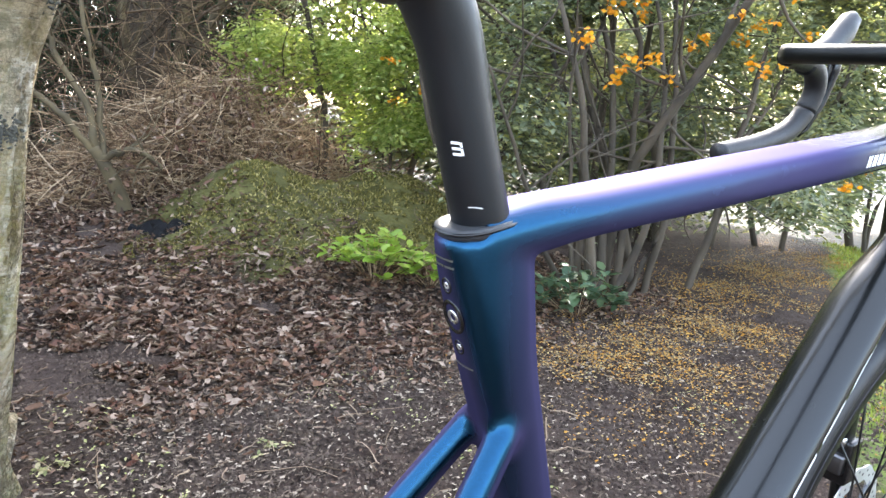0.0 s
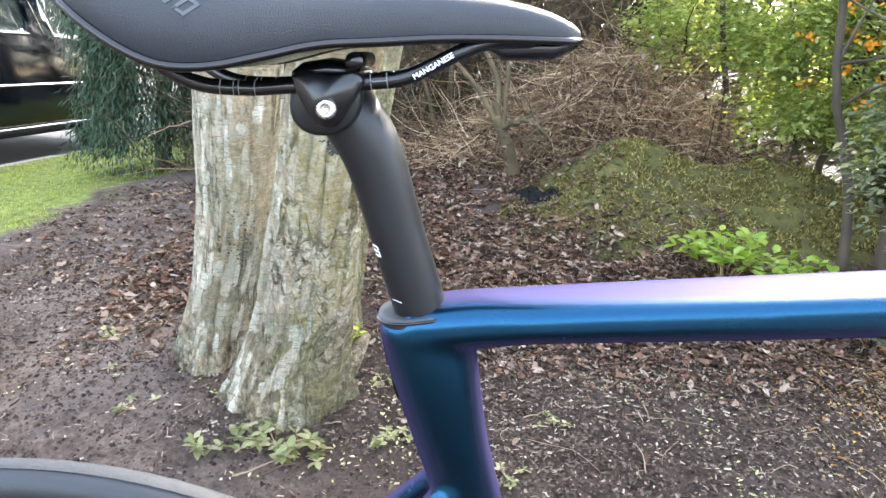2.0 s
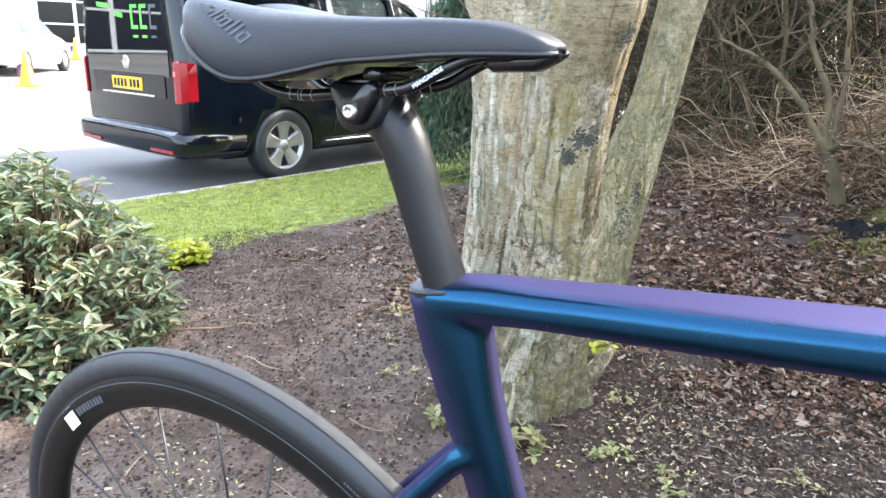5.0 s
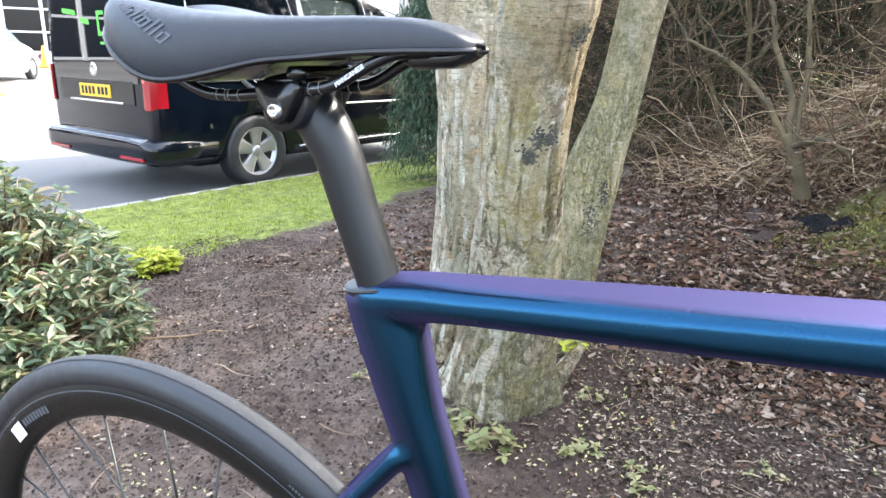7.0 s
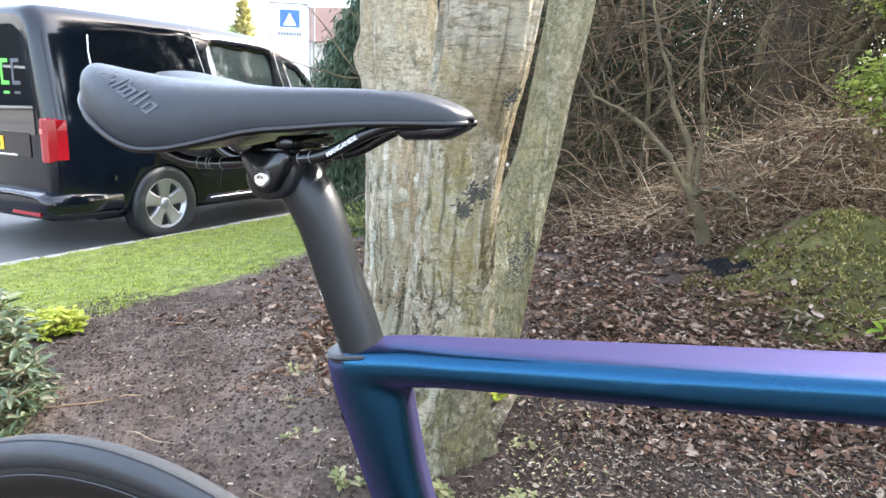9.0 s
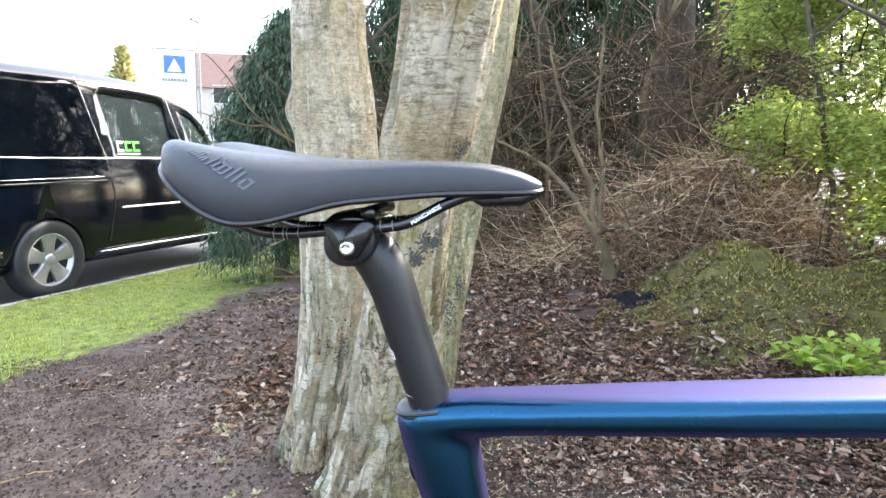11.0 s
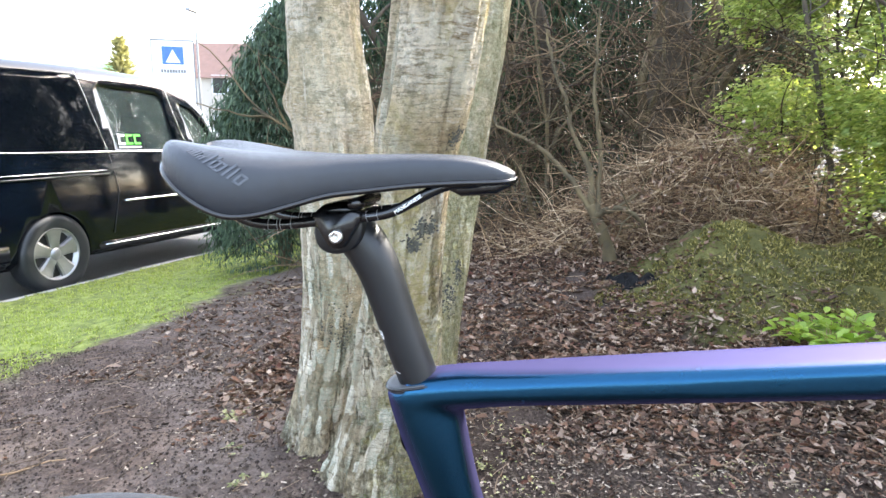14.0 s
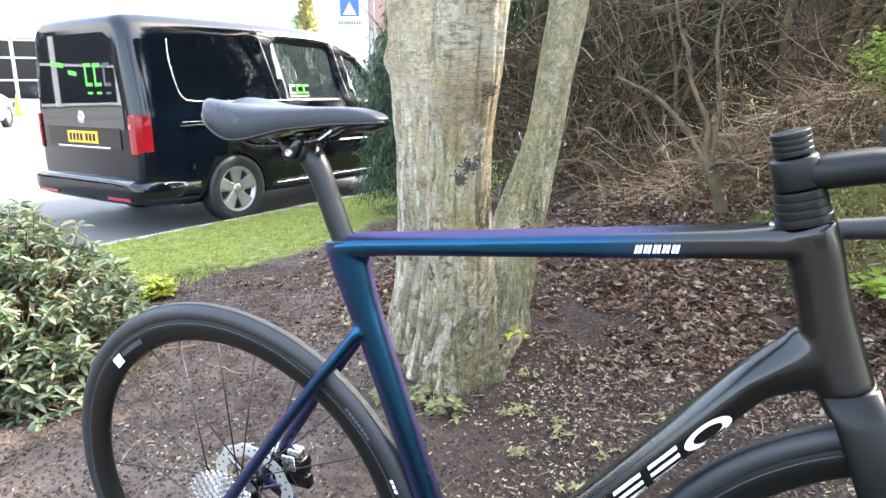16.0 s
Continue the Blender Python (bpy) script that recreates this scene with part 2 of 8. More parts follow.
# ---- materials ----
def soil_mat():
    """Soil, moss, lawn and petal-strewn ground, by where they lie."""
    a = Mat("soil_ground", 0.95, 0, (0.05, 0.04, 0.03), 0.2)
    big_n, mid_n, fine_n = a.noise(1.7, 5), a.noise(14, 6, 0.7), a.noise(120, 4, 0.7)
    soil = a.ramp(mid_n, [(0.25, (0.038, 0.026, 0.0195)), (0.5, (0.094, 0.067, 0.052)), (0.75, (0.198, 0.144, 0.113))])
    soil = a.mix(0.55, soil, a.ramp(fine_n, [(0.3, (0.25, 0.23, 0.22)), (0.62, (1, 1, 1)), (0.8, (1.9, 1.7, 1.5))]), "MULTIPLY")
    soil = a.mix(a.ramp(big_n, [(0.42, 0.0), (0.62, 0.75)]), soil, a.ramp(fine_n, [(0.3, (0.085, 0.066, 0.055)), (0.65, (0.20, 0.16, 0.135))]))
    grass = a.ramp(mid_n, [(0.3, (0.07, 0.07, 0.03)), (0.52, (0.17, 0.20, 0.045)), (0.8, (0.33, 0.35, 0.11))])
    moss = a.ramp(mid_n, [(0.3, (0.045, 0.042, 0.015)), (0.6, (0.095, 0.090, 0.028)), (0.8, (0.19, 0.165, 0.058))])
    x, y = a.axis(0), a.axis(1)
    rich = a.math("MULTIPLY", a.span(a.math("ADD", x, a.math("MULTIPLY", big_n, 0.8)), 0.0, 0.6), 0.9)
    soil = a.mix(rich, soil, a.mix(1.0, soil, (0.42, 0.38, 0.36), "MULTIPLY"))
    wob = a.math("MULTIPLY", a.math("SUBTRACT", a.noise(2.6, 5, 0.65), 0.5), 1.1)
    # the lawn beside the road
    lawn = a.math("MULTIPLY", a.span(a.math("ADD", a.math("ADD", x, wob), a.math("MULTIPLY", a.math("SUBTRACT", y, 3.0), -0.12)), -1.95, -2.25), a.span(a.math("ADD", y, wob), 1.9, 2.35))
    # dull worn grass beyond the planting; on the open side an unseen pale path, added to brighten reflections
    worn = a.math("MAXIMUM", a.span(x, 4.2, 4.8), a.span(y, 5.2, 5.8))
    path = a.span(a.math("ADD", y, a.math("MULTIPLY", wob, 0.1)), -1.10, -1.20)
    dx, dy = a.math("DIVIDE", a.math("SUBTRACT", x, 1.62), 1.05), a.math("DIVIDE", a.math("SUBTRACT", y, 2.85), 0.72)
    d = a.math("ADD", a.math("ADD", a.math("MULTIPLY", dx, dx), a.math("MULTIPLY", dy, dy)), wob)
    col = a.mix(a.span(d, 1.15, 0.75), soil, moss)
    col = a.mix(worn, col, a.ramp(mid_n, [(0.3, (0.028, 0.027, 0.026)), (0.7, (0.062, 0.060, 0.056))]))
    col = a.mix(lawn, col, grass)
    col = a.mix(path, col, a.ramp(mid_n, [(0.3, (0.10, 0.098, 0.095)), (0.7, (0.155, 0.152, 0.146))]))
    # the sunny lawn past the front wheel, and pale paving beyond the hedge
    sunny = a.math("MULTIPLY", a.span(a.math("ADD", a.math("SUBTRACT", y, a.math("MULTIPLY", x, 0.5)), a.math("MULTIPLY", wob, 0.3)), -0.48, -0.60), a.math("MULTIPLY", a.span(x, 1.6, 1.9), a.span(y, -0.55, -0.35)))
    col = a.mix(sunny, col, a.ramp(mid_n, [(0.3, (0.075, 0.10, 0.03)), (0.55, (0.17, 0.22, 0.05)), (0.8, (0.28, 0.31, 0.10))]))
    paving = a.math("MULTIPLY", a.span(x, 4.75, 4.85), a.span(y, 5.2, 5.0))
    col = a.mix(paving, col, a.ramp(mid_n, [(0.3, (0.17, 0.165, 0.155)), (0.7, (0.25, 0.243, 0.228))]))
    a.set("Base Color", col)
    a.bump(a.mix(0.5, a.noise(60, 6, 0.75), a.voronoi(45)), 0.9, 0.02)
    return a.m


def bark_mat():
    """Peeling birch bark: tan and cream skin with fine level dashes, cracked pale plates, white peel, lichen and algae."""
    a = Mat("pale_bark", 0.9, 0, (0.5, 0.45, 0.38), 0.15)
    z = a.axis(2)
    # skin: tan to cream in tall patches, mottled
    tone = a.noise(4.2, 7, 0.68, a.coords((1, 1, 0.40)), 0.6)
    col = a.ramp(tone, [(0.32, (0.33, 0.25, 0.155)), (0.43, (0.47, 0.385, 0.265)), (0.52, (0.58, 0.50, 0.37)), (0.60, (0.67, 0.605, 0.475)), (0.70, (0.78, 0.74, 0.64))])
    col = a.mix(0.8, col, a.ramp(a.noise(95, 6, 0.85), [(0.34, (0.28, 0.25, 0.21)), (0.47, (0.88, 0.87, 0.84)), (0.66, (1.36, 1.34, 1.30))]), "MULTIPLY")
    # cracked plates in upright bands
    cell = a.warp(14, 0.05, (1, 1, 0.16))
    edge = a.voronoi(44, cell, "DISTANCE_TO_EDGE")
    zone = a.ramp(a.noise(3.4, 5, 0.62, a.coords((1, 1, 0.22)), 0.3), [(0.50, 0.0), (0.57, 1.0)])
    low_zone = a.math("MAXIMUM", zone, a.ramp(a.math("ADD", z, a.math("MULTIPLY", a.noise(6, 4), 0.5)), [(0.30, 0.7), (0.60, 0.0)]))
    low_zone = a.math("MULTIPLY", low_zone, a.span(z, 1.0, 0.75))
    plate = a.math("MULTIPLY", low_zone, a.ramp(edge, [(0.05, 0.0), (0.16, 1.0)]))
    plate = a.math("MULTIPLY", plate, a.ramp(a.noise(28, 5, 0.75), [(0.36, 0.1), (0.52, 1.0)]))
    col = a.mix(a.math("MULTIPLY", plate, 0.5), col, a.ramp(a.noise(13, 5, 0.7), [(0.35, (0.42, 0.40, 0.34)), (0.55, (0.66, 0.63, 0.55)), (0.70, (0.80, 0.78, 0.71))]))
    crack = a.math("MULTIPLY", a.math("MULTIPLY", low_zone, a.ramp(edge, [(0.03, 1.0), (0.09, 0.0)])), a.ramp(a.noise(18, 5, 0.75), [(0.48, 0.0), (0.60, 0.85)]))
    # fine level dashes all over the smooth skin
    dash = a.noise(26, 6, 0.8, a.coords((1, 1, 8)))
    dashes = a.math("MULTIPLY", a.ramp(dash, [(0.40, 1.0), (0.455, 0.0)]), a.ramp(a.noise(9, 5, 0.7), [(0.38, 0.15), (0.58, 1.0)]))
    col = a.mix(a.math("MULTIPLY", dashes, 0.85), col, (0.13, 0.10, 0.068))
    flake = a.math("MULTIPLY", a.ramp(a.noise(38, 6, 0.8, a.coords((1, 1, 5))), [(0.57, 0.0), (0.61, 1.0)]), a.ramp(a.noise(5.5, 5, 0.7), [(0.42, 0.0), (0.60, 0.95)]))
    col = a.mix(flake, col, (0.82, 0.79, 0.71))
    # white peel on the upper stems, with torn level edges
    torn = a.ramp(a.noise(19, 6, 0.75, a.coords((1, 1, 6)), 0.3), [(0.42, 0.0), (0.47, 1.0)])
    peel = a.math("MULTIPLY", a.ramp(a.noise(3.3, 6, 0.65, a.coords((1, 1, 0.7)), 0.5), [(0.51, 0.0), (0.56, 1.0)]), a.math("MULTIPLY", torn, a.span(z, 0.85, 1.10)))
    col = a.mix(a.math("MULTIPLY", peel, 0.6), col, (0.82, 0.79, 0.72))
    # long upright splits
    run = a.noise(7.5, 7, 0.62, a.coords((1, 1, 0.10)), 0.4)
    split = a.math("MULTIPLY", a.ramp(run, [(0.478, 0.0), (0.493, 1.0), (0.504, 1.0), (0.520, 0.0)]), a.ramp(a.noise(3.0, 5, 0.7), [(0.42, 0.0), (0.52, 1.0)]))
    split = a.math("MULTIPLY", split, a.ramp(a.noise(48, 5, 0.8), [(0.38, 0.15), (0.52, 1.0)]))
    split = a.math("MULTIPLY", split, a.math("ADD", 0.25, a.span(z, 1.0, 0.65)))
    lip = a.math("MULTIPLY", a.ramp(run, [(0.518, 0.0), (0.530, 1.0), (0.560, 1.0), (0.585, 0.0)]), a.ramp(a.noise(30, 5, 0.8, a.coords((1, 1, 3))), [(0.40, 0.0), (0.52, 0.8)]))
    col = a.mix(lip, col, (0.80, 0.77, 0.69))
    col = a.mix(a.math("MULTIPLY", split, 0.8), col, (0.05, 0.04, 0.03))
    col = a.mix(crack, col, (0.045, 0.036, 0.026))
    # lichen: grey-green speckle low down, dark crust in spots
    grey = a.math("MULTIPLY", a.ramp(a.noise(5.2, 6, 0.72), [(0.47, 0.0), (0.56, 1.0)]), a.ramp(a.noise(120, 5, 0.85), [(0.44, 0.0), (0.52, 1.0)]))
    grey = a.math("MULTIPLY", grey, a.math("ADD", 0.25, a.math("MULTIPLY", a.span(z, 0.85, 0.45), 0.5)))
    col = a.mix(grey, col, a.ramp(a.noise(70, 3), [(0.35, (0.17, 0.20, 0.145)), (0.68, (0.50, 0.56, 0.46))]))
    dark = a.math("MULTIPLY", a.ramp(a.noise(7.5, 6, 0.68, a.coords(), 0.5), [(0.62, 0.0), (0.67, 1.0)]), a.ramp(a.noise(80, 5, 0.85), [(0.45, 0.0), (0.52, 1.0)]))
    col = a.mix(a.math("MULTIPLY", dark, 0.9), col, (0.05, 0.052, 0.038))
    mott = a.math("MULTIPLY", a.ramp(a.noise(24, 6, 0.8, a.coords((1, 1, 1.6)), 0.4), [(0.50, 0.0), (0.57, 1.0)]), a.ramp(a.noise(4.5, 5, 0.7), [(0.40, 0.0), (0.56, 0.6)]))
    col = a.mix(mott, col, (0.20, 0.19, 0.125))
    algae = a.math("MULTIPLY", a.ramp(a.noise(2.7, 6, 0.7, a.coords((1, 1, 0.25))), [(0.52, 0.0), (0.62, 0.65)]), a.ramp(a.noise(55, 5, 0.8), [(0.38, 0.1), (0.58, 1.0)]))
    col = a.mix(algae, col, (0.40, 0.345, 0.10))
    back = a.math("MULTIPLY", a.span(a.axis(1), 0.18, 0.30), a.ramp(a.noise(10, 6, 0.75), [(0.38, 0.15), (0.58, 0.9)]))
    col = a.mix(back, col, a.ramp(a.noise(75, 5, 0.85), [(0.42, (0.15, 0.16, 0.085)), (0.52, (0.30, 0.30, 0.19)), (0.62, (0.47, 0.48, 0.36))]))
    foot = a.math("MULTIPLY", a.span(z, 0.50, 0.02), a.ramp(a.noise(24, 6, 0.8), [(0.44, 0.0), (0.56, 0.9)]))
    col = a.mix(foot, col, (0.15, 0.13, 0.092))
    a.set("Base Color", a.mix(1.0, col, (1.10, 1.035, 0.93), "MULTIPLY"))
    h = a.mix(0.55, dash, a.noise(80, 7, 0.82))
    h = a.mix(0.25, h, tone)
    h = a.mix(a.math("MULTIPLY", plate, 0.55), h, (1.0, 1.0, 1.0))
    h = a.mix(a.math("MULTIPLY", peel, 0.4), h, (0.85, 0.85, 0.85))
    h = a.mix(crack, h, (0.0, 0.0, 0.0))
    h = a.mix(a.math("MULTIPLY", lip, 0.5), h, (1.0, 1.0, 1.0))
    h = a.mix(split, h, (0.0, 0.0, 0.0))
    h = a.mix(a.math("MULTIPLY", dark, 0.6), h, (0.1, 0.1, 0.1))
    a.bump(h, 1.0, 0.045)
    return a.m


def plate_mat():
    """Pale dry bark plates, each its own shade, with fine level dashes and grey lichen specks."""
    a = Mat("pale_bark_plates", 0.9, 0, (0.7, 0.66, 0.56), 0.15)
    pick = a.node("ObjectInfo").outputs["Random"]
    col = a.ramp(pick, [(0.0, (0.34, 0.275, 0.19)), (0.35, (0.47, 0.40, 0.29)), (0.7, (0.58, 0.515, 0.40)), (1.0, (0.72, 0.67, 0.55))])
    col = a.mix(0.75, col, a.ramp(a.noise(95, 6, 0.85), [(0.33, (0.42, 0.39, 0.34)), (0.48, (0.92, 0.91, 0.88)), (0.66, (1.25, 1.23, 1.18))]), "MULTIPLY")
    dash = a.noise(30, 6, 0.8, a.coords((1, 1, 8)))
    col = a.mix(a.ramp(dash, [(0.40, 0.8), (0.45, 0.0)]), col, (0.13, 0.10, 0.07))
    speck = a.math("MULTIPLY", a.ramp(a.noise(9, 5, 0.7), [(0.48, 0.0), (0.58, 0.7)]), a.ramp(a.noise(130, 5, 0.85), [(0.46, 0.0), (0.53, 1.0)]))
    a.set("Base Color", a.mix(speck, col, (0.27, 0.30, 0.22)))
    a.bump(a.mix(0.5, dash, a.noise(90, 6, 0.8)), 0.9, 0.02)
    return a.m


def shift_paint(name, lo, hi):
    """Satin metallic frame paint: blue seen square on, violet at a slant, fading to black at the front."""
    a = Mat(name, 0.32, 1.0, (0.012, 0.10, 0.22), 0.30)
    fade = a.span(a.axis(0), lo, hi)
    keep = a.math("SUBTRACT", 1.0, fade)
    flake = a.ramp(a.noise(900, 2), [(0.35, (0.85, 0.85, 0.85)), (0.65, (1.15, 1.15, 1.15))])
    a.set("Base Color", a.mix(1.0, a.mix(fade, (0.0095, 0.049, 0.100), (0.0028, 0.0036, 0.0034)), flake, "MULTIPLY"))
    a.set("Metallic", keep)
    a.set("Roughness", a.ramp(a.noise(30, 4), [(0.3, 0.23), (0.7, 0.28)]))
    a.set("Coat Weight", a.math("ADD", 0.12, a.math("MULTIPLY", fade, 0.33)))
    a.set("Coat Roughness", 0.16)
    tint = a.node("BsdfAnisotropic")
    tint.inputs["Roughness"].default_value = 0.62
    a.put(tint, "Color", (0.058, 0.054, 0.120, 1))
    lw = a.node("LayerWeight", Blend=0.5)
    mx = a.node("MixShader")
    a.t.links.new(a.math("MULTIPLY", a.ramp(lw.outputs["Facing"], [(0.22, 0.0), (0.34, 0.35), (0.56, 1.0)]), keep), mx.inputs[0])
    a.t.links.new(a.b.outputs[0], mx.inputs[1])
    a.t.links.new(tint.outputs[0], mx.inputs[2])
    a.t.links.new(mx.outputs[0], a.out.inputs[0])
    return a.m


def glass_mat(name, color, rough=0.0, clear=0.9):
    a = Mat(name, rough, 0, color)
    a.set("Transmission Weight", clear)
    a.set("IOR", 1.45)
    return a.m


def asphalt_mat():
    a = Mat("asphalt", 0.9, 0, (0.05, 0.05, 0.05), 0.3)
    col = a.ramp(a.noise(0.35, 5), [(0.3, (0.11, 0.108, 0.105)), (0.7, (0.175, 0.17, 0.16))])
    a.set("Base Color", a.mix(0.5, col, a.ramp(a.noise(180, 3), [(0.35, (0.5, 0.5, 0.5)), (0.7, (1.5, 1.5, 1.5))]), "MULTIPLY"))
    a.bump(a.noise(220, 3), 0.4, 0.004)
    return a.m


def brick_mat():
    a = Mat("red_brick", 0.9, 0, (0.3, 0.12, 0.08))
    b = a.node("TexBrick", Scale=5.0)
    a.t.links.new(a.coords(), b.inputs["Vector"])
    for k, c in (("Color1", (0.30, 0.11, 0.07)), ("Color2", (0.22, 0.08, 0.055)), ("Mortar", (0.35, 0.32, 0.28))):
        b.inputs[k].default_value = (*c, 1)
    a.set("Base Color", b.outputs[0])
    return a.m


PLATE = plate_mat()
SOIL, BARK, PAINT, ASPHALT, BRICK = soil_mat(), bark_mat(), shift_paint("colour_shift_paint", 0.13, 0.27), asphalt_mat(), brick_mat()
BLACK_PAINT = shift_paint("black_frame_paint", -3.0, -2.0)
RUBBER = plain("tyre_rubber", (0.012, 0.0140, 0.0172), 0.5, 0, 0.25, 400)
CARBON = plain("matt_black_carbon", (0.0030, 0.0038, 0.0038), 0.40, 0, 0.06, 900, spec=0.28)
POST = plain("satin_black_post", (0.005, 0.0060, 0.0076), 0.38, 0, 0.05, 900, spec=0.38)
SADDLE_SKIN = plain("black_microfibre", (0.0085, 0.0112, 0.0165), 0.45, 0, 0.35, 1500)
BLACK_GLOSS = plain("gloss_black_plastic", (0.003, 0.003, 0.0034), 0.22)
TAPE = plain("black_bar_tape", (0.012, 0.012, 0.0135), 0.5, 0, 0.5, 500)
GASKET = plain("dark_rubber_gasket", (0.030, 0.031, 0.033), 0.5)
EDGE_STEEL = plain("dull_edge", (0.25, 0.25, 0.26), 0.3, 1.0)
STEEL = plain("brushed_steel", (0.62, 0.61, 0.59), 0.28, 1.0, 0.1, 600)
ROTOR_STEEL = plain("ground_rotor_steel", (0.66, 0.66, 0.62), 0.45, 0.6)
DARK_STEEL = plain("dark_steel", (0.14, 0.14, 0.145), 0.35, 1.0)
SPOKE = plain("black_spoke", (0.006, 0.006, 0.006), 0.4)
WHITE_INK = plain("white_print", (0.75, 0.75, 0.74), 0.5)
RAIL_INK = plain("rail_scale_print", (0.13, 0.13, 0.13), 0.5)
GREY_INK = plain("grey_print", (0.055, 0.060, 0.070), 0.5)
VAN_PAINT = plain("black_car_paint", (0.0016, 0.0030, 0.0062), 0.09, 0, 0, 60, 0.1, 0.0, 0.45)
VAN_TRIM = plain("dark_plastic_trim", (0.007, 0.007, 0.008), 0.5)
TINTED = plain("privacy_glass", (0.003, 0.004, 0.006), 0.04, 0, 0, 20, 0.1, 0.0, 0.28)
REAR_GLASS = plain("rear_glass", (0.006, 0.007, 0.009), 0.012, 0, 0, 20, 0.1, 0.0, 0.75)
CLEAR = glass_mat("window_glass", (0.33, 0.41, 0.40), 0.0, 0.95)
CHROME = plain("bright_strip", (0.75, 0.75, 0.76), 0.2, 1.0)
ALLOY = plain("silver_alloy", (0.36, 0.36, 0.37), 0.4, 0.85)
RED_LENS = plain("red_lamp_lens", (0.24, 0.004, 0.009), 0.12, 0, 0, 30, 0.15, 0.8)
YELLOW_PLATE = plain("yellow_plate", (0.75, 0.42, 0.02), 0.45)
GREEN_INK = plain("green_sticker", (0.12, 0.62, 0.06), 0.5)
CONCRETE = plain("concrete_kerb", (0.30, 0.29, 0.27), 0.9, 0, 0.5, 90, 0.25)
WHITE_WALL = plain("white_cladding", (0.78, 0.79, 0.78), 0.6, 0, 0, 5)
GREEN_PANEL = plain("green_panel", (0.30, 0.55, 0.32), 0.5)
BLUE_PANEL = plain("blue_panel", (0.03, 0.10, 0.40), 0.5)
CONE_ORANGE = plain("cone_plastic", (0.85, 0.30, 0.02), 0.5)
CAR_WHITE = plain("white_car_paint", (0.78, 0.78, 0.78), 0.2, 0, 0, 20, 0.05, 0.8)
ROOF_TILE = plain("roof_tiles", (0.085, 0.045, 0.036), 0.8, 0, 0, 60)
SIGN_WHITE = plain("sign_board", (0.50, 0.52, 0.54), 0.5)

LITTER = leaf_mat("dead_leaves", [(0.028, 0.018, 0.013), (0.062, 0.037, 0.026), (0.11, 0.066, 0.045), (0.19, 0.10, 0.06), (0.16, 0.105, 0.075), (0.40, 0.31, 0.24), (0.24, 0.165, 0.118), (0.10, 0.037, 0.023)], 0.75, 0.12, 0.2)
PALE_BITS = leaf_mat("pale_chips", [(0.026, 0.019, 0.014), (0.045, 0.032, 0.023), (0.066, 0.048, 0.034), (0.105, 0.078, 0.057), (0.17, 0.13, 0.096), (0.42, 0.35, 0.27)], 0.85, 0.0, 0.2)
PETALS = leaf_mat("fallen_petals", [(0.20, 0.10, 0.03), (0.46, 0.22, 0.03), (0.58, 0.34, 0.08), (0.17, 0.10, 0.05), (0.50, 0.39, 0.19), (0.13, 0.085, 0.05)], 0.7, 0.2, 0.2)
TWIG = leaf_mat("bare_twigs", [(0.075, 0.045, 0.026), (0.155, 0.098, 0.056), (0.29, 0.19, 0.108), (0.46, 0.32, 0.195), (0.68, 0.53, 0.36)], 0.85, 0.0, 0.2)
DRY_TWIG = leaf_mat("fallen_dry_twigs", [(0.05, 0.034, 0.022), (0.10, 0.068, 0.044), (0.18, 0.125, 0.08), (0.33, 0.245, 0.17)], 0.85, 0.0, 0.2)
SHOOT = leaf_mat("bare_shoots", [(0.022, 0.014, 0.009), (0.050, 0.032, 0.018), (0.105, 0.070, 0.040), (0.29, 0.205, 0.12)], 0.85, 0.0, 0.2)
LIMB = plain("mossy_limb", (0.085, 0.064, 0.030), 0.9, 0, 1.0, 90, 0.7)
GRASS = leaf_mat("grass_blades", [(0.15, 0.20, 0.026), (0.25, 0.31, 0.042), (0.35, 0.41, 0.072), (0.49, 0.50, 0.18)], 0.6, 0.35, 0.3)
MOSS = leaf_mat("moss_tufts", [(0.058, 0.054, 0.015), (0.115, 0.106, 0.026), (0.215, 0.185, 0.05), (0.45, 0.38, 0.17)], 0.8, 0.2, 0.2)
GREEN_LEAF = leaf_mat("green_shrub_leaves", [(0.20, 0.28, 0.075), (0.34, 0.42, 0.12), (0.46, 0.54, 0.18), (0.66, 0.69, 0.31)], 0.42, 0.65)
LIME_LEAF = leaf_mat("lime_leaves", [(0.15, 0.26, 0.025), (0.23, 0.34, 0.04), (0.33, 0.42, 0.07)], 0.4, 0.4)
DARK_LEAF = leaf_mat("dark_evergreen_leaves", [(0.12, 0.145, 0.10), (0.18, 0.215, 0.145), (0.25, 0.29, 0.19), (0.35, 0.38, 0.24), (0.50, 0.49, 0.19)], 0.35, 0.55)
FAR_LEAF = leaf_mat("dull_conifer", [(0.26, 0.25, 0.13), (0.38, 0.36, 0.19), (0.50, 0.46, 0.26)], 0.6, 0.5)
LICHEN = plain("dark_lichen", (0.058, 0.055, 0.042), 0.95, 0, 0.6, 200, 0.4)
STEM = plain("grey_brown_stem", (0.060, 0.046, 0.030), 0.9, 0, 0.8, 120, 0.5)
BUSH_LEAF = leaf_mat("rhododendron_leaves", [(0.06, 0.095, 0.055), (0.11, 0.155, 0.09), (0.17, 0.22, 0.13), (0.24, 0.285, 0.17), (0.36, 0.38, 0.23), (0.27, 0.20, 0.14)], 0.36, 0.3)
IVY_LEAF = leaf_mat("dark_ivy_leaves", [(0.022, 0.05, 0.025), (0.045, 0.085, 0.04), (0.075, 0.125, 0.06), (0.14, 0.19, 0.09)], 0.35, 0.3)
